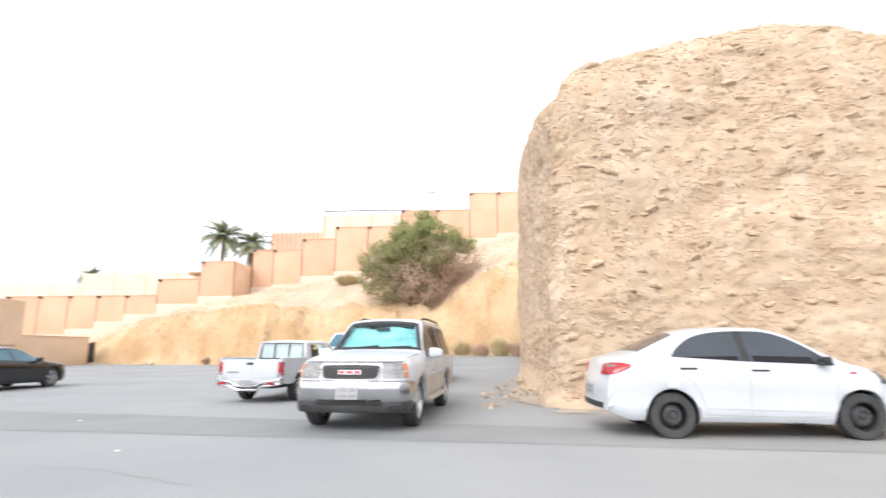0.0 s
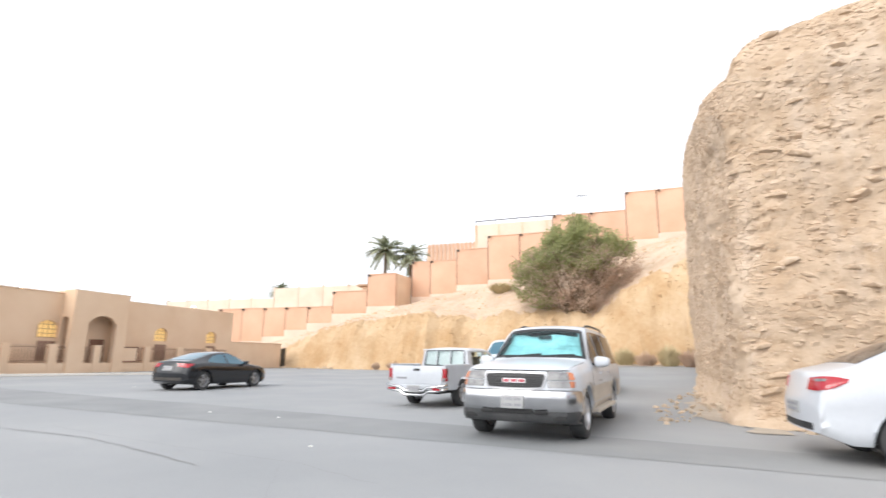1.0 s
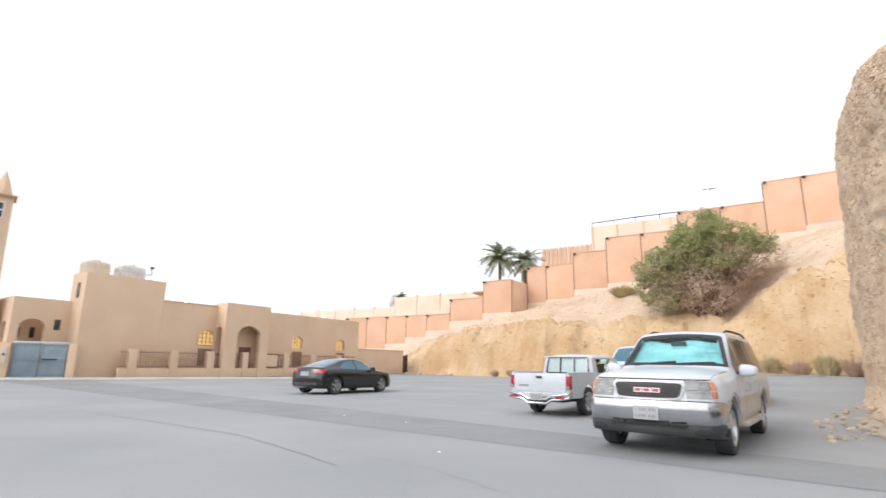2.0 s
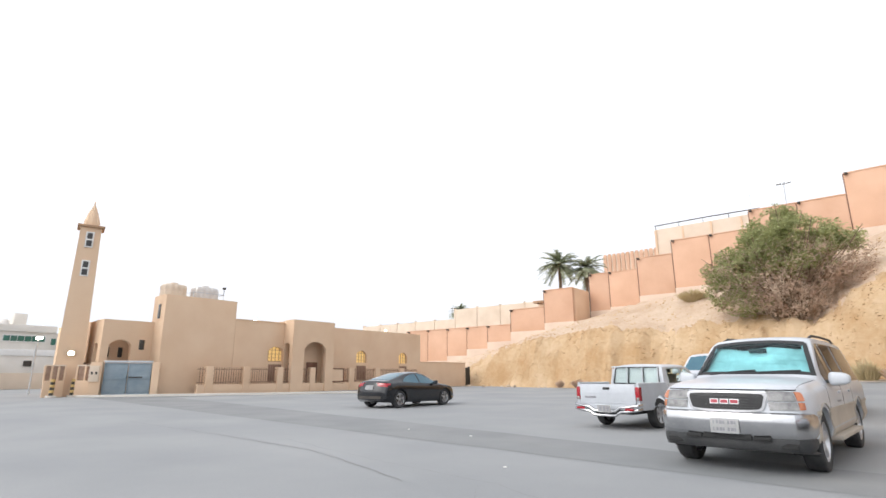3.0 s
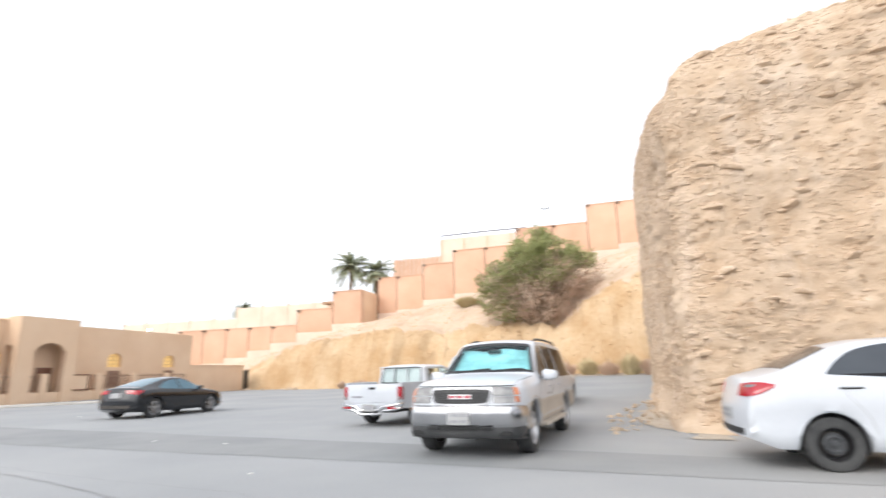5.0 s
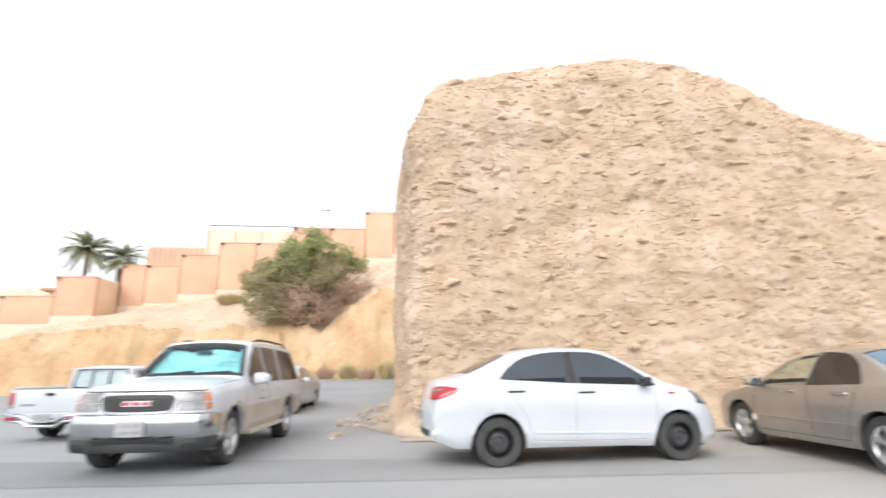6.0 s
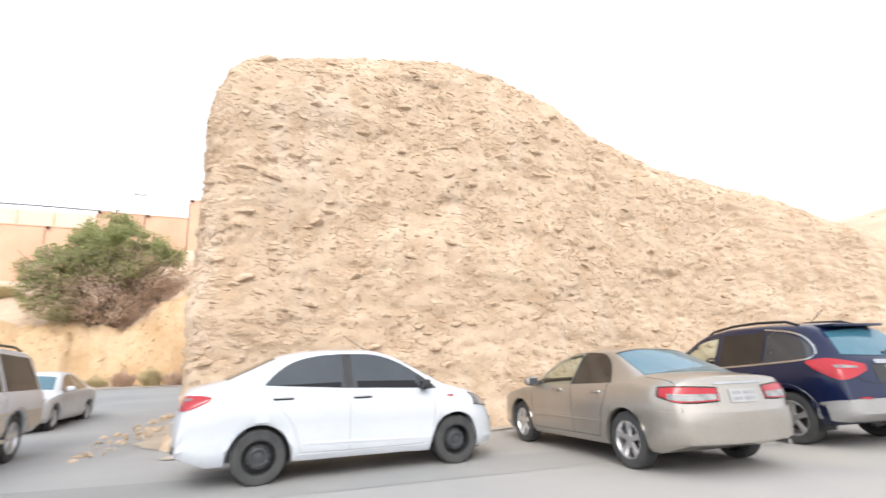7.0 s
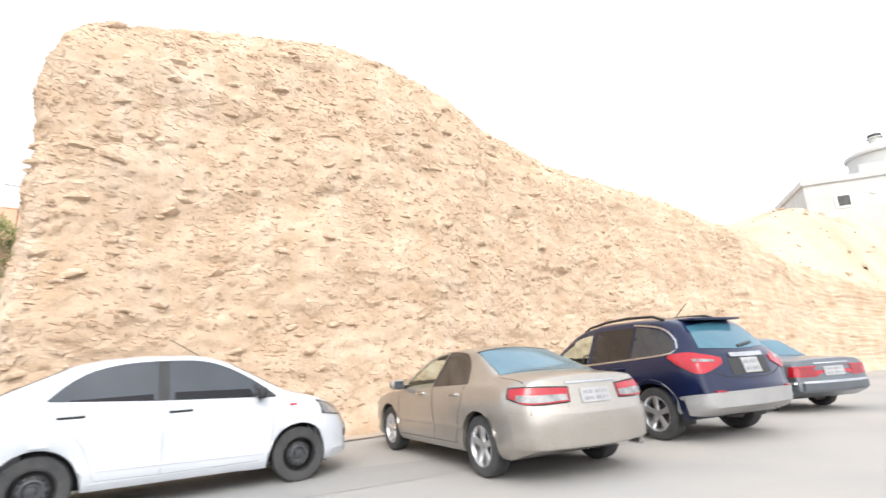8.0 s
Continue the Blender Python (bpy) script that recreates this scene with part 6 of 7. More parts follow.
P["pieces"] = [
    ("windscreen", "top", between([(0.6, -0.655), (0.57, 0), (0.6, 0.655)], [(1.18, -0.81), (1.25, 0), (1.18, 0.81)], 14, 8), GLASS_AQUA, 0.006, "aqua tinted windscreen over a silver sunshade"),
    ("side_window", "sides", between([(0.12, 1.19), (0.92, 1.18)], [(0.12, 1.8), (0.5, 1.77), (0.98, 1.32)], 10, 6), GLASS_BROWN, 0.005),
    ("side_window", "sides", between([(-0.9, 1.19), (-0.02, 1.19)], [(-0.9, 1.8), (-0.02, 1.8)], 10, 6), GLASS_BROWN, 0.005),
    ("side_window", "sides", between([(-2.48, 1.2), (-1.06, 1.19)], [(-2.36, 1.76), (-1.06, 1.8)], 12, 6), GLASS_BROWN, 0.005, "brown tinted cargo window"),
    ("lower_panel", "sides", between([(-0.98, 0.42), (1.3, 0.4)], [(-1.0, 0.76), (1.32, 0.76)], 16, 4), BEIGE, 0.008, "beige lower door panels"),
    ("side_strip", "sides", ribbon([(-2.6, 0.8), (0.0, 0.79), (2.3, 0.78)], 0.05, 24), BEIGE, 0.016, "beige side rubbing strip"),
    ("lower_panel", "sides", between([(-2.68, 0.52), (-1.98, 0.46)], [(-2.7, 0.76), (-1.96, 0.76)], 8, 4), BEIGE, 0.008),
    ("grille_frame", "front", between([(-0.47, 0.85), (-0.42, 0.785), (0.42, 0.785), (0.47, 0.85)], [(-0.51, 1.02), (-0.5, 1.08), (0.5, 1.08), (0.51, 1.02)], 22, 6), GRILLETRIM, 0.022, "bright grille surround"),
    ("grille", "front", between([(-0.435, 0.86), (-0.39, 0.815), (0.39, 0.815), (0.435, 0.86)], [(-0.47, 1.0), (-0.46, 1.05), (0.46, 1.05), (0.47, 1.0)], 22, 6), BLACKPLASTIC, 0.03, "black slatted grille"),
    ("headlight", (1.9, 1, 2), between([(33, 0.95), (49.3, 0.95)], [(33, 1.085), (49.3, 1.075)], 12, 4), CLEARLENS, 0.014, "rectangular clear headlight"),
    ("corner_light", (1.9, 1, 2), between([(50, 0.95), (54.5, 0.955)], [(50, 1.075), (54.5, 1.065)], 6, 4), AMBERLENS, 0.012, "amber corner light"),
    ("driving_lamp", (1.9, 1, 2), between([(33, 0.825), (49.3, 0.825)], [(33, 0.935), (49.3, 0.935)], 12, 3), CLEARLENS, 0.014),
    ("indicator", (1.9, 1, 2), between([(50, 0.83), (54, 0.835)], [(50, 0.93), (54.2, 0.93)], 6, 3), AMBERLENS, 0.012, "amber indicator lens"),
    ("bonnet_edge", (1.9, 1), between([(-52, 1.094), (52, 1.094)], [(-52, 1.104), (52, 1.104)], 34, 1), SEAM, 0.012),
    ("bonnet_gap", "top", ribbon([(1.34, -0.83), (2.0, -0.84), (2.6, -0.8)], 0.008), SEAM, 0.002),
    ("bonnet_gap", "top", ribbon([(1.34, 0.83), (2.0, 0.84), (2.6, 0.8)], 0.008), SEAM, 0.002),
    ("windscreen_seal", "top", ribbon([(0.6, -0.655), (0.57, 0), (0.6, 0.655)], 0.08), BLACKPLASTIC, 0.01),
    ("windscreen_seal", "top", ribbon([(1.18, -0.815), (1.25, 0), (1.18, 0.815)], 0.055), BLACKPLASTIC, 0.01),
    ("windscreen_seal", "top", ribbon([(0.59, -0.655), (1.19, -0.815)], 0.065), BLACKPLASTIC, 0.01),
    ("windscreen_seal", "top", ribbon([(0.59, 0.655), (1.19, 0.815)], 0.065), BLACKPLASTIC, 0.01),
    ("wiper", "top", ribbon([(1.24, -0.62), (1.18, 0.05)], 0.025), BLACKPLASTIC, 0.02),
    ("wiper", "top", ribbon([(1.24, 0.02), (1.16, 0.66)], 0.025), BLACKPLASTIC, 0.02),
    ("side_lettering_bar", "sides", rect(0.3, 0.62, 0.87, 0.9, 3, 1), PLATEBAR, 0.004),
] + [("grille_slat", "front", between([(-0.41, 0.85 + 0.037 * k), (0.41, 0.85 + 0.037 * k)], [(-0.41, 0.862 + 0.037 * k), (0.41, 0.862 + 0.037 * k)], 12, 1), STEELWHEEL, 0.04) for k in range(5)]
for u in (-0.125, 0.0, 0.125):
    P["pieces"] += [("emblem_block", "front", rect(u - 0.054, u + 0.054, 0.893, 0.962, 2, 1), ALLOY, 0.05), ("emblem_inset", "front", rect(u - 0.044, u + 0.044, 0.903, 0.952, 2, 1), EMBLEM_RED, 0.055)]
P["pieces"] += seams([[(1.28, 1.15), (1.3, 0.9), (1.26, 0.42)], [(0.05, 1.8), (0.05, 1.1), (0.05, 0.42)], [(-0.98, 1.8), (-0.98, 1.0), (-0.94, 0.78)]], 0.009)
for xc in (-1.48, 1.82):
    arc = [(xc + 0.485 * math.cos(a), 0.385 + 0.485 * math.sin(a)) for a in np.linspace(0.02, math.pi - 0.02, 16)]
    P["pieces"].append(("arch_cladding", "sides", ribbon(arc, 0.07, 28), BEIGE, 0.02, "beige wheel arch trim"))
low = lambda z: z if z < 0.72 else 0.72 + (z - 0.72) * 0.915 if z < 1.25 else 1.205 + (z - 1.25) * 1.03
P["top"], P["belt"] = [(x, low(z)) for x, z in P["top"]], [(x, low(z)) for x, z in P["belt"]]
P["pieces"] = [(a, f, r if f == "top" else [[(u, low(v)) for u, v in q] for q in r], *more) for a, f, r, *more in P["pieces"]]
P["cuts"] = [("top", between([(0.62, -0.635), (0.59, 0), (0.62, 0.635)], [(1.15, -0.785), (1.22, 0), (1.15, 0.785)], 14, 8))]
big_white, tree = make_car("large_suv", pose(-1.25, 10.3, 0, 0, 0, -94.5) @ Matrix.Scale(0.95, 4), "long white SUV with beige lower panels and chrome grille", P)
for s in (-1, 1):
    bm = tube(bmesh.new(), [(0.15, s * 0.65, 1.85), (-0.1, s * 0.65, 1.905), (-0.8, s * 0.65, 1.92), (-1.9, s * 0.65, 1.91), (-2.15, s * 0.65, 1.85)], 0.022, 8)
    part("roof_rail", bm, BLACKPLASTIC, big_white)
    part("running_board", boxes((-0.9, 1.25, min(s * 0.86, s * 1.06), max(s * 0.86, s * 1.06), 0.36, 0.42), bevel=0.02), BEIGE, big_white)
    for x in (-0.7, 0.32):
        part("door_handle", boxes((x - 0.12, x + 0.12, s * 0.965, s * 0.995, 0.98, 1.02), bevel=0.012), WHITE_OLD, big_white)

bm = bmesh.new()
rows = []
for j in range(9):
    w = 0.65 + 0.0155 * j
    rows.append([bm.verts.new((0.58 + 0.064 * j + 0.008 * (i % 2) - 0.05 * abs(noise.noise((y * 2.2, j * 0.35, 3))), y, 1.72 - 0.06 * j + 0.05 * noise.noise((y * 2.6, j * 0.5, 0)) - 0.03)) for i, y in enumerate(np.linspace(-w, w, 19))])
for r0, r1 in zip(rows, rows[1:]):
    for i in range(18):
        bm.faces.new((r0[i], r0[i + 1], r1[i + 1], r1[i]))
part("sunshade", bm, SUNSHADE, big_white, "crinkled silver folding sunshade", 0)


def swept_bar(profile, half, reach):
    """A bumper section (out, height) swept across the nose and round both front corners."""
    bm, rings = bmesh.new(), []
    for k in range(41):
        u = -1 + k / 20
        y = half * math.copysign(min(1.0, abs(u) / 0.86), u)
        x = 2.74 - 0.1 * min(1.0, abs(u) / 0.86) ** 2
        corner = max(0.0, abs(u) - 0.8) / 0.2
        x -= reach * corner ** 1.3
        side = min(1.0, corner * 1.6)
        rings.append([bm.verts.new((x + o * (1 - side), y + math.copysign(o * side, u), z)) for o, z in profile])
    for r0, r1 in zip(rings, rings[1:]):
        for i in range(len(profile) - 1):
            bm.faces.new((r0[i], r1[i], r1[i + 1], r0[i + 1]))
    bmesh.ops.recalc_face_normals(bm, faces=bm.faces[:])
    return bm


part("bumper", swept_bar([(-0.06, 0.79), (0.05, 0.785), (0.09, 0.77), (0.108, 0.735), (0.114, 0.66), (0.108, 0.58), (0.095, 0.5), (0.07, 0.465), (-0.02, 0.45)], 0.86, 0.34), CHROME, big_white, "chrome front bumper")
part("valance", swept_bar([(0.02, 0.475), (0.075, 0.465), (0.08, 0.41), (0.06, 0.35), (0.03, 0.31), (-0.08, 0.29)], 0.868, 0.32), BUMPERGREY, big_white, "dark grey lower front valance")
for y in (-0.42, 0.42):
    part("tow_hook_slot", boxes((2.7, 2.838, y - 0.1, y + 0.1, 0.43, 0.48), bevel=0.016), SEAM, big_white)
for y in (-0.7, 0.7):
    part("valance_recess", boxes((2.6, 2.762, y - 0.1, y + 0.1, 0.35, 0.42), bevel=0.012), SEAM, big_white)
part("bumper_slot", boxes((2.7, 2.842, -0.3, 0.3, 0.43, 0.5), bevel=0.012), SEAM, big_white)
part("dashboard", boxes((0.75, 1.15, -0.76, 0.76, 0.95, 1.1), bevel=0.04), BLACKPLASTIC, big_white)
part("rear_view_mirror", boxes((0.66, 0.7, -0.13, 0.13, 1.62, 1.69), bevel=0.015), BLACKPLASTIC, big_white)

# black four-door coupe
P = dict(length=4.64, width=1.825, hub=0.335, arch=0.38, axles=(-1.43, 1.38), wheel="double", tyre_w=0.235, paint=BLACK, crown=0.045, nose=0.6, tail=0.5, taper_f=0.16, taper_r=0.13, bow_f=0.18, bow_r=0.15,
         top=[(-2.32, 0.6), (-2.28, 0.78), (-2.23, 0.98), (-2.15, 1.04), (-1.85, 1.08), (-0.75, 1.35), (-0.3, 1.39), (0.0, 1.385), (0.3, 1.31), (1.0, 0.98), (1.2, 0.94), (1.9, 0.84), (2.2, 0.72), (2.3, 0.58), (2.32, 0.5)],
         belt=[(-2.32, 0.86), (-1.5, 0.97), (0, 0.92), (1.0, 0.89), (1.9, 0.76), (2.32, 0.56)],
         wtop=[(-2.32, 0.76), (-1.6, 0.66), (-0.7, 0.56), (0.1, 0.56), (1.0, 0.76), (1.8, 0.74), (2.32, 0.7)],
         sill=[(-2.32, 0.32), (-2.0, 0.22), (1.9, 0.18), (2.32, 0.24)], mirror=(0.6, 0.96), mirror_mat=BLACK, plates=[("rear", 0.0, 0.78)], plate_size=(0.42, 0.16))
P["pieces"] = [
    # coupe glass: sky reflection comes from the blue base colour
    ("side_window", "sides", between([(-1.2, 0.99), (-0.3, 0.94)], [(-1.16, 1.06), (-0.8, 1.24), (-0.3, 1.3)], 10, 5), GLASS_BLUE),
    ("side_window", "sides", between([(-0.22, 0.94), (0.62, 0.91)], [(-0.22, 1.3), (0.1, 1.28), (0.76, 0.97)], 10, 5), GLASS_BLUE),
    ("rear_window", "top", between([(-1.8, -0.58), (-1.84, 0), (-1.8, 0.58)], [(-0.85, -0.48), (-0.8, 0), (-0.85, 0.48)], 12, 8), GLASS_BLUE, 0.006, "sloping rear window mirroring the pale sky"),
    ("tail_light", "rear2", between([(0.4, 0.84), (0.82, 0.8)], [(0.42, 0.92), (0.82, 0.94)], 6, 3), REDLENS, 0.012, "slim red tail light"),
    ("tail_light", "sides", between([(-2.2, 0.82), (-1.98, 0.88)], [(-2.2, 0.95), (-1.96, 0.93)], 5, 3), REDLENS, 0.012),
    ("rear_diffuser", "rear", rect(-0.6, 0.6, 0.36, 0.46), DARKMETAL, 0.012),
]
coupe, tree = make_car("parked_coupe", pose(-14.72, 15.8, 0, 0, 0, 91) @ Matrix.Scale(0.95, 4), "glossy black four-door coupe with alloy wheels alone in the lot", P)

# cream-white saloon in the lane behind
P = dict(length=4.5, width=1.76, hub=0.31, arch=0.36, axles=(-1.33, 1.32), wheel="ten", tyre_w=0.2, paint=WHITE_OLD, crown=0.05, nose=0.6, tail=0.5, taper_f=0.16, taper_r=0.1, bow_f=0.2, bow_r=0.12,
         top=[(-2.25, 0.6), (-2.2, 0.95), (-2.1, 1.02), (-1.6, 1.06), (-0.85, 1.4), (-0.3, 1.45), (0.1, 1.42), (0.35, 1.34), (1.02, 0.98), (1.2, 0.94), (1.9, 0.82), (2.18, 0.66), (2.25, 0.5)],
         belt=[(-2.25, 0.86), (-1.4, 0.96), (1.0, 0.88), (1.8, 0.76), (2.25, 0.56)], wtop=[(-2.25, 0.78), (-1.6, 0.76), (-0.8, 0.58), (0.2, 0.58), (1.0, 0.76), (2.25, 0.7)],
         sill=[(-2.25, 0.34), (-1.9, 0.24), (1.8, 0.22), (2.25, 0.26)], mirror=(0.66, 0.97), plates=[("front", 0, 0.5)])
P["pieces"] = [
    ("windscreen", "top", between([(0.4, -0.52), (0.38, 0), (0.4, 0.52)], [(0.98, -0.66), (1.05, 0), (0.98, 0.66)], 12, 8), GLASS_BLUE),
    ("side_window", "sides", between([(-1.1, 0.98), (-0.3, 0.945)], [(-1.05, 1.04), (-0.78, 1.3), (-0.3, 1.37)], 10, 5), GLASS_DARK),
    ("side_window", "sides", between([(-0.22, 0.945), (0.64, 0.91)], [(-0.22, 1.37), (0.1, 1.34), (0.8, 0.96)], 10, 5), GLASS_DARK),
    ("headlight", "front2", between([(0.42, 0.64), (0.78, 0.64)], [(0.4, 0.74), (0.78, 0.77)], 6, 3), CLEARLENS, 0.012),
    ("grille", "front", rect(-0.36, 0.36, 0.6, 0.7), BLACKPLASTIC, 0.01),
]
lane_car, tree = make_car("parked_saloon", pose(-1.52, 18.3, 0.06, 0, 0, -95.5), "cream-white saloon parked in the lane behind the white SUV", P)

# white vehicle behind the pickup
P = dict(length=4.7, width=1.84, hub=0.36, arch=0.42, axles=(-1.35, 1.4), wheel="six", tyre_w=0.22, paint=WHITE_OLD, crown=0.05, nose=0.5, tail=0.3, taper_f=0.1, taper_r=0.05, bow_f=0.12, bow_r=0.06,
         top=[(-2.35, 0.7), (-2.3, 1.2), (-2.1, 1.76), (-1.8, 1.8), (0.0, 1.82), (0.3, 1.76), (0.95, 1.22), (1.1, 1.14), (2.1, 1.02), (2.3, 0.85), (2.35, 0.6)],
         belt=[(-2.35, 1.08), (1.0, 1.06), (2.35, 0.8)], wtop=[(-2.35, 0.7), (0.2, 0.68), (1.0, 0.8), (2.35, 0.78)],
         sill=[(-2.35, 0.45), (2.35, 0.4)], mirror=(0.7, 1.2), mirror_size=1.4, plates=[("front", 0, 0.6)])
P["pieces"] = [
    ("windscreen", "top", between([(0.36, -0.6), (0.34, 0), (0.36, 0.6)], [(0.92, -0.72), (0.98, 0), (0.92, 0.72)], 12, 8), GLASS_BLUE),
    ("side_window", "sides", between([(-0.05, 1.1), (0.7, 1.09)], [(-0.05, 1.68), (0.3, 1.66), (0.78, 1.24)], 8, 5), GLASS_DARK),
    ("side_window", "sides", between([(-1.9, 1.1), (-0.15, 1.1)], [(-1.8, 1.66), (-0.15, 1.68)], 10, 5), GLASS_DARK),
    ("headlight", "front2", rect(0.5, 0.82, 0.8, 0.96), CLEARLENS, 0.012),
    ("grille", "front", rect(-0.42, 0.42, 0.78, 0.94), BLACKPLASTIC, 0.012),
]
back_suv, tree = make_car("boxy_suv", pose(-4.55, 21.0, 0.12, 0, 0, -93), "white boxy SUV with a sky-blue windscreen behind the pickup", P)


# white double-cab pickup, seen from the tail
def pickup(place):
    car = thing("pickup_truck", place, "white double-cab pickup with tubular chrome rear bumper", "car")
    p = dict(length=5.0, width=1.70, hub=0.36, arch=0.42, axles=(-1.36, 1.55), wheel="six", tyre_w=0.22, paint=WHITE_OLD, crown=0.05, nose=0.5, tail=0.2, taper_f=0.12, taper_r=0.02, bow_f=0.12, bow_r=0.01, soft=0.02,
             top=[(-2.5, 0.56), (-2.46, 0.62), (-1.0, 0.62), (-0.96, 1.0), (-0.93, 1.3), (-0.87, 1.52), (-0.7, 1.57), (0.5, 1.58), (0.75, 1.52), (1.3, 1.14), (1.45, 1.09), (2.2, 1.0), (2.42, 0.86), (2.5, 0.55)],
             belt=[(-2.5, 0.55), (-1.0, 0.58), (-0.94, 1.02), (1.2, 1.02), (2.5, 0.7)], wtop=[(-2.5, 0.78), (-0.98, 0.78), (-0.85, 0.68), (0.6, 0.67), (1.3, 0.76), (2.5, 0.74)],
             sill=[(-2.5, 0.46), (2.3, 0.34), (2.5, 0.4)])
    bm = car_body(p)
    tree = BVHTree.FromBMesh(bm)
    cut_window(bm, "rear", rect(-0.6, 0.6, 1.1, 1.45))
    cut_window(bm, "sides", between([(-0.68, 1.1), (0.08, 1.09)], [(-0.62, 1.42), (0.08, 1.44)], 8, 5))
    cut_window(bm, "sides", between([(0.22, 1.09), (0.96, 1.08)], [(0.22, 1.44), (0.6, 1.42), (1.02, 1.16)], 8, 5))
    cut_window(bm, "top", between([(0.84, -0.5), (0.84, 0.5)], [(1.22, -0.62), (1.22, 0.62)], 8, 5))
    car_seats(car, ((0.45, 0.35), (0.45, -0.35), (-0.4, 0.0)), 0.85, 0.24)
    part("cab", bm, WHITE_OLD, car, "", 32)
    part("underbody", boxes((-2.2, 2.2, -0.52, 0.52, 0.34, 0.62), bevel=0.02), BLACKPLASTIC, car)
    add_wheels(car, p)
    # load bed: sides with arch cut-outs, floor, tailgate
    for s in (-1, 1):
        b = bmesh.new()
        outline = [(-2.46, 0.5)] + [(-1.36 - 0.43 * math.cos(a), 0.36 + 0.43 * math.sin(a)) for a in np.linspace(0.33, math.pi - 0.33, 14)] + [(-0.98, 0.46), (-0.98, 1.06), (-2.46, 1.06)]
        o = [b.verts.new((x, s * 0.845, z)) for x, z in outline]
        i = [b.verts.new((x, s * 0.775, z)) for x, z in outline]
        b.faces.new(o)
        b.faces.new(i[::-1])
        for k in range(len(o)):
            b.faces.new((o[k], o[(k + 1) % len(o)], i[(k + 1) % len(o)], i[k]))
        part("bed_side", b, WHITE_OLD, car)
        part("bed_rail", tube(bmesh.new(), [(-2.46, s * 0.81, 1.075), (-0.98, s * 0.81, 1.075)], 0.028, 8), WHITE_OLD, car)
        part("tail_light", boxes((-2.49, -2.36, min(s * 0.76, s * 0.862), max(s * 0.76, s * 0.862), 0.68, 1.0), bevel=0.012), REDLENS, car, "upright red tail light")
        part("tail_light_clear", boxes((-2.495, -2.38, min(s * 0.775, s * 0.85), max(s * 0.775, s * 0.85), 0.68, 0.76), bevel=0.008), CLEARLENS, car)
    gate = part("tailgate", boxes((-2.49, -2.43, -0.755, 0.755, 0.56, 1.06), bevel=0.015), WHITE_OLD, car)
    part("handle", boxes((-2.51, -2.485, -0.09, 0.09, 0.93, 0.99), bevel=0.01), BLACKPLASTIC, gate)
    part("pressing", boxes((-2.498, -2.488, -0.64, 0.64, 0.62, 0.64)), WHITE_OLD, gate)
    part("pressing", boxes((-2.498, -2.488, -0.64, 0.64, 0.84, 0.86)), WHITE_OLD, gate)
    part("lettering_bar", boxes((-2.494, -2.489, 0.3, 0.62, 0.72, 0.77)), PLATEBAR, gate)
    # tubular bumper
    for z in (0.53, 0.43):
        b = tube(bmesh.new(), [(-2.4, -0.86, z + 0.06), (-2.56, -0.84, z + 0.04), (-2.62, -0.6, z), (-2.62, -0.42, z - 0.01), (-2.62, -0.28, z - 0.1), (-2.62, 0.28, z - 0.1), (-2.62, 0.42, z - 0.01), (-2.62, 0.6, z), (-2.56, 0.84, z + 0.04), (-2.4, 0.86, z + 0.06)], 0.034, 10)
        part("bumper_tube", b, CHROME, car)
    for y in (-0.66, 0.66):
        part("reflector", boxes((-2.66, -2.625, y - 0.11, y + 0.11, 0.46, 0.51), bevel=0.006), REDLENS, car)
    for y in (-0.55, 0.55):
        part("bumper_stay", tube(bmesh.new(), [(-2.3, y, 0.5), (-2.58, y, 0.44)], 0.03, 8), CHROME, car)
    pl = part("number_plate", boxes((-2.665, -2.65, -0.18, 0.18, 0.4, 0.57)), PLATE, car, "white number plate")
    for k in range(3):
        part("plate_bar", boxes((-2.668, -2.664, -0.14 + 0.1 * k, -0.08 + 0.1 * k, 0.43, 0.54)), PLATEBAR, pl)
    # cab glass and guard bars
    part("rear_window", fitted(tree, "rear", between([(-0.64, 1.07), (0.64, 1.07)], [(-0.6, 1.47), (0.6, 1.47)], 10, 6), 0.008), GLASS_CLEAR, car, "rear cab window")
    for line in ([(-0.64, 1.06), (0.64, 1.06)], [(-0.6, 1.475), (0.6, 1.475)], [(-0.645, 1.06), (-0.6, 1.475)], [(0.645, 1.06), (0.6, 1.475)], [(-0.215, 1.07), (-0.21, 1.47)], [(0.215, 1.07), (0.21, 1.47)]):
        part("window_seal", fitted(tree, "rear", ribbon(line, 0.03), 0.012), BLACKPLASTIC, car)
    for y in (-0.64, -0.22, 0.22, 0.64):
        part("guard_bar", tube(bmesh.new(), [(-1.02, y, 1.06), (-1.0, y, 1.5)], 0.016, 6), WHITE_OLD, car)
    part("guard_bar", tube(bmesh.new(), [(-1.0, -0.66, 1.5), (-1.0, 0.66, 1.5)], 0.018, 6), WHITE_OLD, car)
    for f in ("left", "right"):
        part("side_window", fitted(tree, f, between([(-0.72, 1.08), (0.1, 1.07)], [(-0.66, 1.45), (0.1, 1.47)], 8, 5)), GLASS_CLEAR, car)
        part("side_window", fitted(tree, f, between([(0.2, 1.07), (1.0, 1.06)], [(0.2, 1.47), (0.62, 1.45), (1.06, 1.14)], 8, 5)), GLASS_CLEAR, car)
        for l in ([(0.15, 1.49), (0.15, 0.4)], [(1.12, 1.05), (1.1, 0.4)], [(-0.8, 1.05), (-0.78, 0.45)]):
            part("door_gap", fitted(tree, f, ribbon(l, 0.009), 0.0025), SEAM, car)
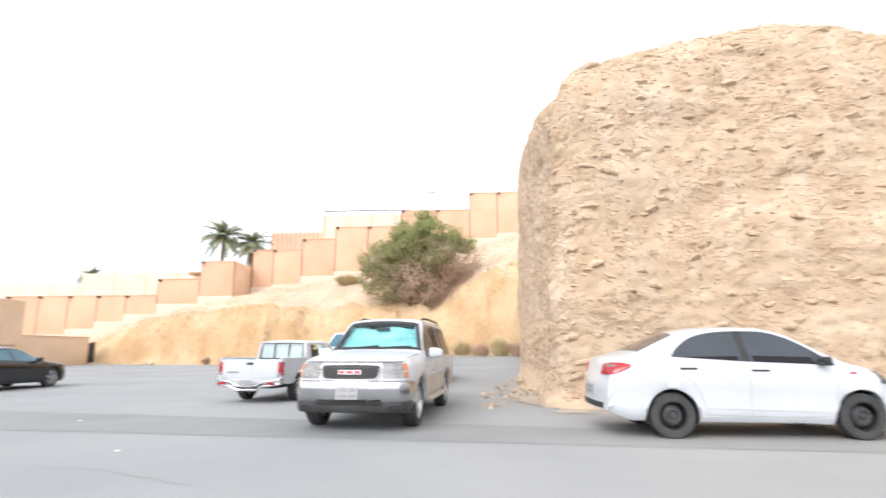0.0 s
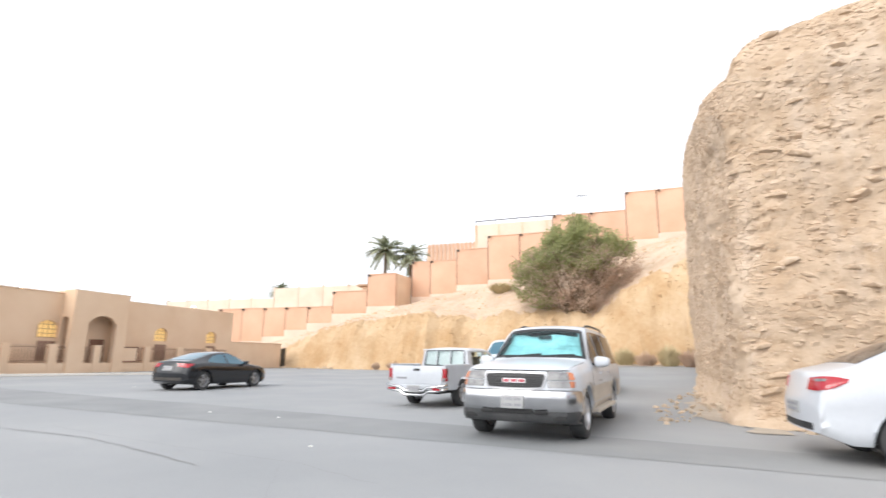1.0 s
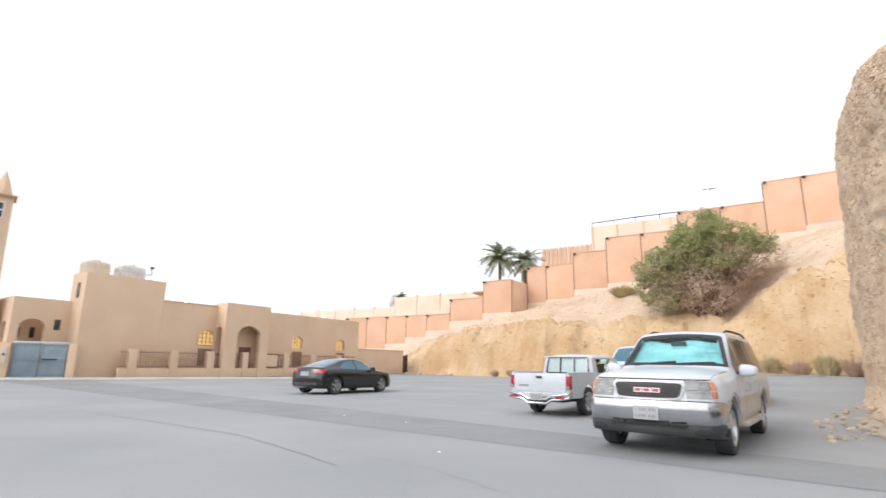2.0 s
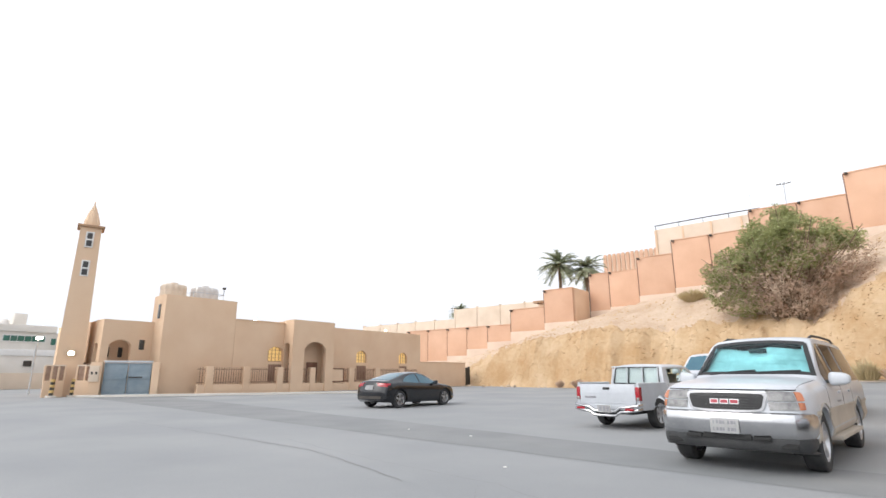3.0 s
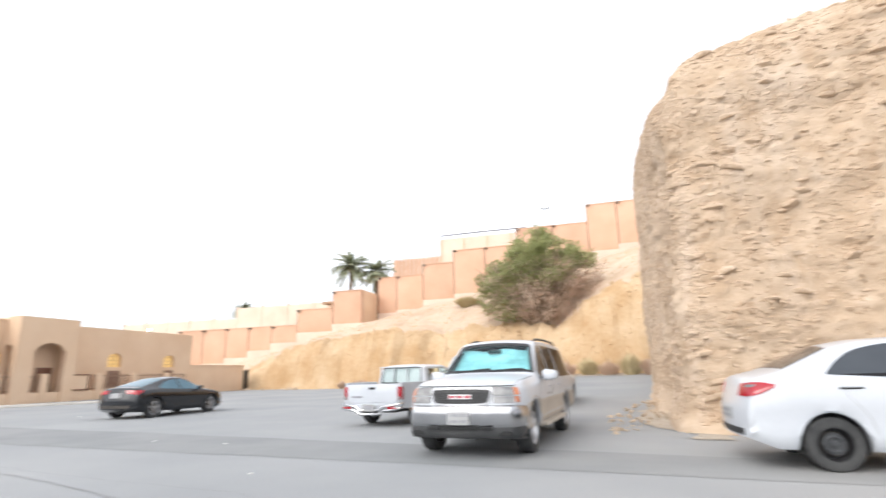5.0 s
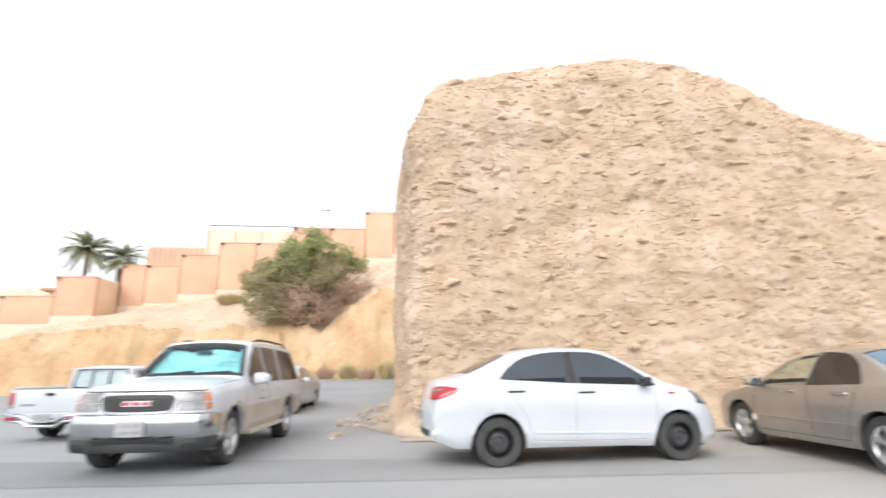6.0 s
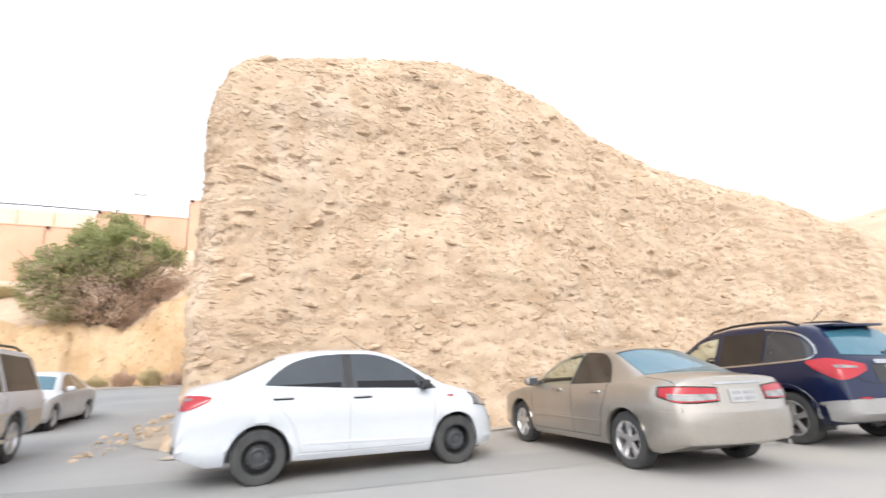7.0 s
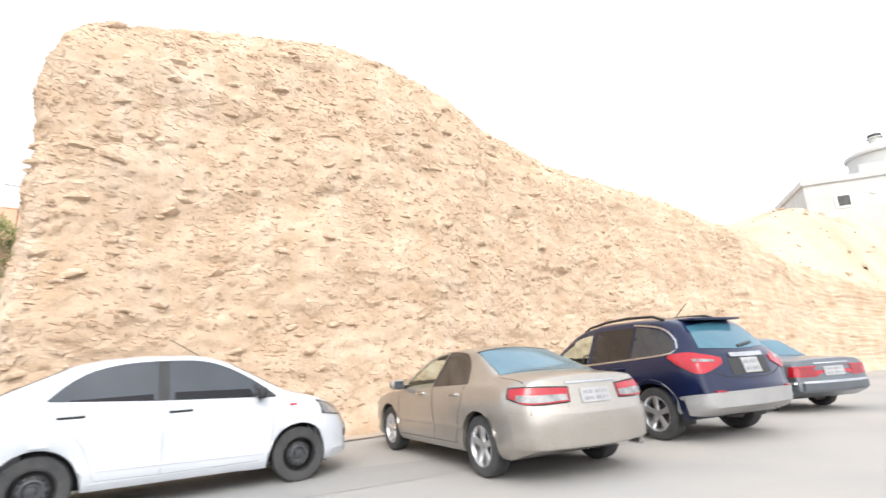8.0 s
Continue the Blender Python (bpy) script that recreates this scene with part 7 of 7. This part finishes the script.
    part("windscreen", fitted(tree, "top", between([(0.8, -0.52), (0.8, 0.52)], [(1.24, -0.64), (1.24, 0.64)], 10, 6)), GLASS_CLEAR, car)
    for s in (-1, 1):
        mirror(car, 0.95, s * 0.84, 1.13, BLACKPLASTIC, s, 1.2)
    return car


pickup(pose(-4.48, 14.2, 0, 0, 0, 82) @ Matrix.Scale(0.93, 4))


# ---- plants ----
def leaf_cloud(lobes, count, size, seed, flat=0.5, shell=0.55):
    """Many small leaf clumps spread through overlapping lobes, denser near their surface, with gaps."""
    rnd = random.Random(seed)
    verts, faces = [], []
    vols = [l[1][0] * l[1][1] * l[1][2] for l in lobes]
    while len(faces) < count:
        (cx, cy, cz), (rx, ry, rz) = rnd.choices(lobes, vols)[0]
        d = Vector((rnd.gauss(0, 1), rnd.gauss(0, 1), rnd.gauss(0, 1))).normalized()
        r = (shell + (1 - shell) * rnd.random()) * (1 + 0.22 * noise.noise((d.x * 2.2 + cx, d.y * 2.2, d.z * 2.2)))
        c = Vector((cx + d.x * rx * r, cy + d.y * ry * r, cz + d.z * rz * r))
        if noise.noise((c.x * 0.9, c.y * 0.9, c.z * 0.9)) < -0.12:
            continue
        s = size * (0.5 + rnd.random())
        a = Vector((rnd.gauss(0, 1), rnd.gauss(0, 1), rnd.gauss(0, 1) * flat)).normalized()
        b = a.cross(Vector((rnd.gauss(0, 1), rnd.gauss(0, 1), rnd.gauss(0, 1)))).normalized()
        n = len(verts)
        verts += [c - a * s, c + b * s * 0.45, c + a * s, c - b * s * 0.45]
        faces.append((n, n + 1, n + 2, n + 3))
    bm = bmesh.new()
    vs = [bm.verts.new(v) for v in verts]
    for f in faces:
        bm.faces.new([vs[i] for i in f])
    return bm


def big_bush():
    base = Vector((-4.6, 46.2, 4.4))
    tree = thing("wild_bush", pose(0, 0, 0), "large spreading bush, green on top, dry brown below", "bush")
    rnd = random.Random(4)
    green = [((-4.4, 46, 11.2), (3.0, 2.4, 2.2)), ((-4.2, 46, 12.7), (1.5, 1.5, 1.25)), ((-7.6, 45.6, 9.0), (2.4, 2.2, 1.9)), ((-1.9, 46.4, 10.8), (1.9, 1.9, 1.8)), ((-5.9, 45.6, 10.3), (2.2, 2.0, 1.7)), ((-8.6, 45.4, 7.6), (1.5, 1.6, 1.5)), ((-0.3, 46.4, 10.6), (1.2, 1.3, 1.2))]
    brown = [((-5.0, 45.3, 7.3), (3.6, 2.0, 1.9)), ((-1.9, 45.8, 8.4), (2.3, 1.8, 1.9)), ((-3.6, 45.4, 6.2), (2.8, 1.6, 1.3)), ((-7.2, 45.2, 6.6), (1.9, 1.5, 1.3)), ((-0.2, 46.0, 8.6), (1.5, 1.5, 1.6)), ((-3.5, 45.0, 9.3), (2.6, 1.6, 1.4))]
    bm = bmesh.new()
    for (c, r) in green + brown:
        for k in range(5):
            tip = Vector(c) + Vector((rnd.uniform(-1, 1) * r[0], rnd.uniform(-1, 1) * r[1], rnd.uniform(-0.4, 0.9) * r[2]))
            m1 = base.lerp(tip, 0.4) + Vector((rnd.uniform(-0.5, 0.5), rnd.uniform(-0.5, 0.5), 0.4))
            tube(bm, [base + Vector((rnd.uniform(-0.3, 0.3), 0, -0.5)), m1, tip], 0.13, 6, 0.02)
    part("branch_work", bm, BARK, tree)
    part("crown", leaf_cloud(green + brown[3:4] + brown[5:6], 36000, 0.11, 11, shell=0.35), LEAF, tree, "dense green leaves", 0)
    part("dry_growth", leaf_cloud(brown + green[2:3] + green[5:6], 14000, 0.1, 12, flat=0.8, shell=0.35), TWIG, tree, "dry brown twigs and leaves", 0)
    bm = bmesh.new()
    for k in range(1500):
        c, r = brown[rnd.randrange(len(brown))]
        p = Vector(c) + Vector((rnd.uniform(-1, 1) * r[0], rnd.uniform(-1, 0.6) * r[1], rnd.uniform(-0.9, 0.9) * r[2]))
        tube(bm, [p, p + Vector((rnd.uniform(-0.8, 0.8), rnd.uniform(-0.5, 0.3), rnd.uniform(-0.2, 0.9)))], 0.018, 3, 0.006)
    part("brushwood", bm, TWIG, tree, "", 0)["kind"] = "stuff"


big_bush()


def date_palm(x, y, foot, crown, span, seed):
    palm = thing("date_palm", pose(x, y, 0), "date palm with arching grey-green fronds behind the wall", "palm", group="palms behind the wall")
    rnd = random.Random(seed)
    bm = bmesh.new()
    prof = []
    z, k = foot, 0
    while z < crown - 0.2:
        prof += [(0.24, z), (0.19, z + 0.16)]
        z += 0.18
    prof.append((0.3, crown))
    revolve(bm, prof, 12)
    part("trunk", bm, BARK, palm)
    fr, lf = bmesh.new(), bmesh.new()
    for n in range(64):
        az, up = n * 2.399, rnd.uniform(-0.55, 1.15)
        L = span * rnd.uniform(0.8, 1.1)
        pts = []
        for i in range(9):
            f = i / 8
            out = L * f * math.cos(up * (1 - 0.4 * f))
            h = L * (f * math.sin(up) - 0.42 * f * f)
            pts.append(Vector((out * math.cos(az), out * math.sin(az), crown + h)))
        tube(fr, pts, 0.035, 4, 0.008)
        side = Vector((-math.sin(az), math.cos(az), 0))
        for i in range(26):
            f = 0.14 + 0.86 * i / 26
            q = f * 8
            j = min(7, int(q))
            p = pts[j].lerp(pts[j + 1], q - j)
            d = (pts[j + 1] - pts[j]).normalized()
            for s in (-1, 1):
                t = (side * s * 0.8 + d * 0.75 + Vector((0, 0, -0.12 + rnd.uniform(-0.2, 0.2)))).normalized()
                ln = span * 0.24 * (1 - 0.55 * abs(f - 0.45))
                w = d * 0.07
                v = [lf.verts.new(p - w), lf.verts.new(p + w), lf.verts.new(p + t * ln)]
                lf.faces.new(v)
    part("frond_stem", fr, PALMLEAF, palm, "", 0)
    part("fronds", lf, PALMLEAF, palm, "", 0)
    bm = bmesh.new()
    for n in range(26):
        a, b = rnd.uniform(0, 6.28), rnd.uniform(0.5, 1.0)
        tube(bm, [(0.1 * math.cos(a), 0.1 * math.sin(a), crown - 0.1), (0.6 * b * math.cos(a), 0.6 * b * math.sin(a), crown - 0.5 * b), (0.8 * b * math.cos(a), 0.8 * b * math.sin(a), crown - 1.3 * b)], 0.04, 4, 0.02)
    part("dead_fronds", bm, TWIG, palm, "hanging dry brown fronds", 0)


date_palm(-31.2, 62.5, 7.0, 15.5, 2.9, 1)
date_palm(-27.9, 63.5, 7.0, 14.8, 2.7, 2)
date_palm(-56.8, 74.0, 0.0, 12.3, 2.2, 3)


def shrub(x, y, z, r, h, material, seed, label, n=500):
    t = thing("dry_shrub", pose(0, 0, 0), label, "shrub", group="shrubs on the bank")
    rnd = random.Random(seed)
    bm = bmesh.new()
    for k in range(n):
        a, b = rnd.uniform(0, 6.28), rnd.random() ** 0.6
        p = Vector((x + 0.3 * r * math.cos(a), y + 0.3 * r * math.sin(a), z - 0.15))
        q = Vector((x + r * b * math.cos(a), y + r * b * math.sin(a), z + h * rnd.uniform(0.3, 1.0) * (1.1 - 0.5 * b)))
        s = Vector((rnd.uniform(-1, 1), rnd.uniform(-1, 1), 0)).normalized() * 0.03
        m = p.lerp(q, 0.6) + Vector((0, 0, 0.12 * h))
        v = [bm.verts.new(p - s), bm.verts.new(p + s), bm.verts.new(m + s), bm.verts.new(m - s), bm.verts.new(q)]
        bm.faces.new(v[:4])
        bm.faces.new((v[3], v[2], v[4]))
    part("foliage", bm, material, t, "", 0)


shrub(-12.8, 53.5, 8.0, 1.9, 1.3, DRYGRASS, 1, "low dry yellow shrub at the wall foot", 900)
shrub(-1.3, 49.5, 7.4, 2.6, 2.4, DRYGRASS, 2, "dry yellow-green shrub beside the bush", 1100)
shrub(-20.0, 42.6, 0.2, 0.9, 0.7, TWIG, 3, "small dry brown shrub at the bank foot")
shrub(-22.0, 43.0, 0.2, 0.5, 0.6, TWIG, 4, "small dry brown shrub at the bank foot", 250)
for n, (x, y, h) in enumerate(((-2.2, 40.6, 1.3), (-0.6, 40.2, 1.5), (0.8, 39.8, 1.2), (2.3, 39.4, 1.7), (3.6, 38.6, 1.4), (-3.8, 41.2, 0.9), (5.0, 38.0, 1.5))):
    shrub(x, y, 0.75, 1.0, h, DRYGRASS if n % 2 else TWIG, 20 + n, "dry yellow-brown weeds along the lane edge", 420)


# ---- stones ----
def stone_mesh(seed, flat=0.6):
    rnd = random.Random(seed)
    bm = bmesh.new()
    bmesh.ops.create_icosphere(bm, subdivisions=1, radius=1.0)
    for v in bm.verts:
        v.co *= 0.75 + 0.45 * rnd.random()
        v.co.z *= flat
    return finish("stone", bm, STONE, 20)


STONES = [stone_mesh(k, 0.45 + 0.08 * k) for k in range(7)]
rubble = thing("rubble", pose(0, 0, 0), "loose fallen sandstone rubble at the foot of the cliff", "rubble")
rnd = random.Random(8)


def put_stone(parent, p, s, name="stone"):
    o = new(name, STONES[rnd.randrange(7)])
    o.parent = parent
    o.matrix_basis = Matrix.LocRotScale(p, Euler((rnd.uniform(-0.4, 0.4), rnd.uniform(-0.4, 0.4), rnd.uniform(0, 6.28))), (s * rnd.uniform(0.8, 1.3), s, s * rnd.uniform(0.7, 1.1)))


for k in range(110):                     # spill round the corner of the spur
    a = rnd.random() ** 1.5
    y = rnd.uniform(10.9, 17.0)
    x = 1.9 - 1.15 * a - 0.25 * rnd.random()
    s = 0.02 + 0.075 * rnd.random() ** 3
    put_stone(rubble, (x, y, s * 0.25 + 0.32 * (1 - a) ** 2), s)
for k in range(110):                     # along the near foot
    x = 2.0 + 20 * rnd.random()
    s = 0.025 + 0.08 * rnd.random() ** 3
    y = 10.85 - 0.6 * rnd.random() ** 1.6 - 0.05 * max(0, x - 9.5)
    put_stone(rubble, (x, y, s * 0.25), s)
bank_stones = thing("bank_rubble", pose(0, 0, 0), "scattered rocks at the foot of the earth bank", "rubble")
for k in range(140):
    x = rnd.uniform(-38, 8)
    y = FACE_Y(x) - rnd.random() ** 2 * 2.2 + 0.3
    s = 0.06 + 0.22 * rnd.random() ** 3
    put_stone(bank_stones, (x, y, ground_z(x, y) + s * 0.2), s)

# chips and blocks standing out of the cliff face
cliff = bpy.data.objects["cliff"]
cb = bmesh.new()
cb.from_mesh(cliff.data)
ctree = BVHTree.FromBMesh(cb)
cb.free()


def face_hit(x, z):
    """The cliff's near face at a place along it, or its end face for places left of the corner."""
    if x < 2.2:
        return ctree.ray_cast(Vector((-3, 11.6 + (2.2 - x) * 5.4, z)), Vector((1, 0, 0)))
    return ctree.ray_cast(Vector((x, 2.0, z)), Vector((0, 1, 0)))


def chip(bm, p, nor, w, h, d, rnd):
    """An angular flake lying along the bed, one edge proud."""
    side = Vector((0, 0, 1)).cross(nor).normalized()
    tilt = rnd.uniform(-0.5, 0.3)
    side = (side + Vector((0, 0, tilt))).normalized()
    up = nor.cross(side).normalized()
    out = (nor + up * rnd.uniform(-0.2, 0.5)).normalized()
    c = []
    for a, b, k in ((-1, -1, 0), (1, -1, 0), (1, 1, 0), (-1, 1, 0), (-1, -1, 1), (1, -1, 1), (1, 1, 1), (-1, 1, 1)):
        f = (1 - 0.45 * k * rnd.random()) * rnd.uniform(0.7, 1.15)
        c.append(bm.verts.new(p + side * a * w * f + up * b * h * f + out * (d * k * rnd.uniform(0.6, 1.2) - 0.05 * (1 - k))))
    for q in ((4, 5, 6, 7), (0, 1, 5, 4), (1, 2, 6, 5), (2, 3, 7, 6), (3, 0, 4, 7)):
        bm.faces.new([c[i] for i in q])


bm = bmesh.new()
count = 0
while count < 36000:
    x = 0.6 + 22 * rnd.random() ** 1.2 if rnd.random() < 0.82 else rnd.uniform(0.6, 2.6)
    z = rnd.uniform(0.15, 9.2)
    hit, nor, _, _ = face_hit(x, z)
    if hit is None or hit.y > 26 or noise.noise((x * 0.8, 0, z * 1.3)) < rnd.uniform(-0.7, 0.35):
        continue
    w = 0.013 + 0.06 * rnd.random() ** 3
    chip(bm, hit, nor, w, w * rnd.uniform(0.3, 0.7), 0.007 + 0.2 * w, rnd)
    count += 1
flakes = part("rock_flakes", bm, ROCKCHIP, cliff, "angular rock flakes", 0)
flakes["kind"] = "stuff"
blocks = [stone_mesh(50 + k, 0.5) for k in range(6)]
for me in blocks:
    me.materials[0] = ROCKCHIP
count = 0
while count < 280:
    x, z = rnd.uniform(2.3, 17), rnd.uniform(0.4, 8.8)
    hit, nor, _, _ = face_hit(x, z)
    if hit is None:
        continue
    o = new("stone", blocks[rnd.randrange(6)])
    o.parent = cliff
    s = 0.05 + 0.13 * rnd.random() ** 2
    o.matrix_basis = Matrix.LocRotScale(hit - nor * s * 0.15, Euler((rnd.uniform(-0.3, 0.3), rnd.uniform(-0.3, 0.3), rnd.uniform(-0.5, 0.5))), (s * 1.5, s * 0.8, s))
    count += 1

# boulders and stones over the far hillside and the bank
bm = bmesh.new()
for k in range(1500):
    x = rnd.uniform(16, 95)
    y = rnd.uniform(15, 60)
    s = 0.06 + 0.26 * rnd.random() ** 4
    chip(bm, Vector((x, y, right_hill(x, y))), Vector((rnd.uniform(-0.4, 0.2), rnd.uniform(-0.6, 0.1), 1)).normalized(), s, s * 0.7, s * 0.6, rnd)
solid("hill_stones", bm, STONE, "scattered pale stones over the hillside", kind="stuff", smooth=0)
bm = bmesh.new()
for k in range(9000):
    x = rnd.uniform(-40, 8)
    y = FACE_Y(x) + rnd.uniform(0.2, 3.0) if k % 4 else rnd.uniform(46, 56)
    s = 0.04 + 0.16 * rnd.random() ** 3
    chip(bm, Vector((x, y, embankment(x, y))), Vector((rnd.uniform(-0.3, 0.3), -0.8, 0.6)).normalized(), s * 0.7, s * 0.5, s * 0.05, rnd)
solid("bank_stones", bm, EARTH, "earth-coloured stones standing out of the bank", kind="stuff", smooth=0)

# ---- cracks, litter and sand on the asphalt ----
def crack(points, w):
    fine = []
    for a, b in zip(points, points[1:]):
        for i in range(10):
            f = i / 10
            x, y = a[0] + (b[0] - a[0]) * f, a[1] + (b[1] - a[1]) * f
            fine.append((x + 0.05 * noise.noise((x * 3, y * 3, 0)), y + 0.07 * noise.noise((x * 3, y * 3, 5))))
    w *= 0.5
    return strip([(x, y - w * (0.5 + 0.5 * noise.noise((x * 4, y, 1)))) for x, y in fine], [(x, y + w * (0.5 + 0.5 * noise.noise((x * 4, y, 2)))) for x, y in fine], 0.006)


for pts, w in (([(-15.63, 5.9), (-10.0, 5.73), (-7.38, 5.58), (-5.55, 5.08), (-4.2, 4.61)], 0.035), ([(-1.6, 3.9), (-0.6, 4.1), (0.1, 3.8), (0.7, 3.95)], 0.012), ([(-9, 6.2), (-6, 5.6), (-3.4, 5.2), (-2.0, 4.6)], 0.012), 
               ([(-20, 12), (-16, 11.2), (-12, 10.6), (-8, 10.4)], 0.02), ([(9.0, 2.9), (10.5, 3.4), (12.5, 3.6), (15, 4.6)], 0.01), ([(-3.5, 5.0), (-2.6, 3.6), (-1.2, 2.9)], 0.01)):
    solid("asphalt_crack", crack(pts, w), SEAMROAD, "thin dark crack in the asphalt", kind="structure")
for x0, x1, y0, y1, seed in ((0.2, 2.4, 10.2, 12.2, 1), (2.3, 22, 9.6, 11.2, 2), (-4, 2.0, 38, 42.5, 3)):
    xs = np.linspace(x0, x1, 40)
    if seed == 2:
        a = [(x, 10.25 + 0.85 * (1 - step(2.3, 5.0, x)) - 0.035 * max(0, x - 9) + 0.35 * noise.noise((x * 0.9, seed, 0))) for x in xs]
        b = [(x, 11.6) for x in xs]
    elif seed == 1:
        ys = np.linspace(10.2, 19, 60)
        a = [(2.1 - 0.75 * step(10.6, 13.0, y) * step(19.5, 14, y) + 0.3 * noise.noise((y * 1.3, 2.0, 0)) + 0.12 * noise.noise((y * 4, 2.0, 0)), y) for y in ys]
        b = [(2.6, y) for y in ys]
    else:
        a = [(x, y0 + 0.6 * noise.noise((x * 0.9, seed, 0))) for x in xs]
        b = [(x, y1 + 1) for x in xs]
    solid("dust_drift", strip(a, b, 0.008 + 0.006 * seed), DIRT, "sandy dust drifted over the asphalt edge", kind="structure")
for x, y in ((-8.3, 9.0), (-3.9, 6.2), (-6.0, 14.2), (-17.5, 14.8), (-5.2, 12.3), (0.9, 12.9), (-6.4, 8.8)):
    s = rnd.uniform(0.014, 0.026)
    solid("litter", boxes((x - s, x + s, y - s * 0.7, y + s * 0.7, 0.0, s * 0.8), bevel=s * 0.2), TRIMWHITE if x < 0 else STONE, "small pale scrap of litter on the asphalt", "litter", group="litter")
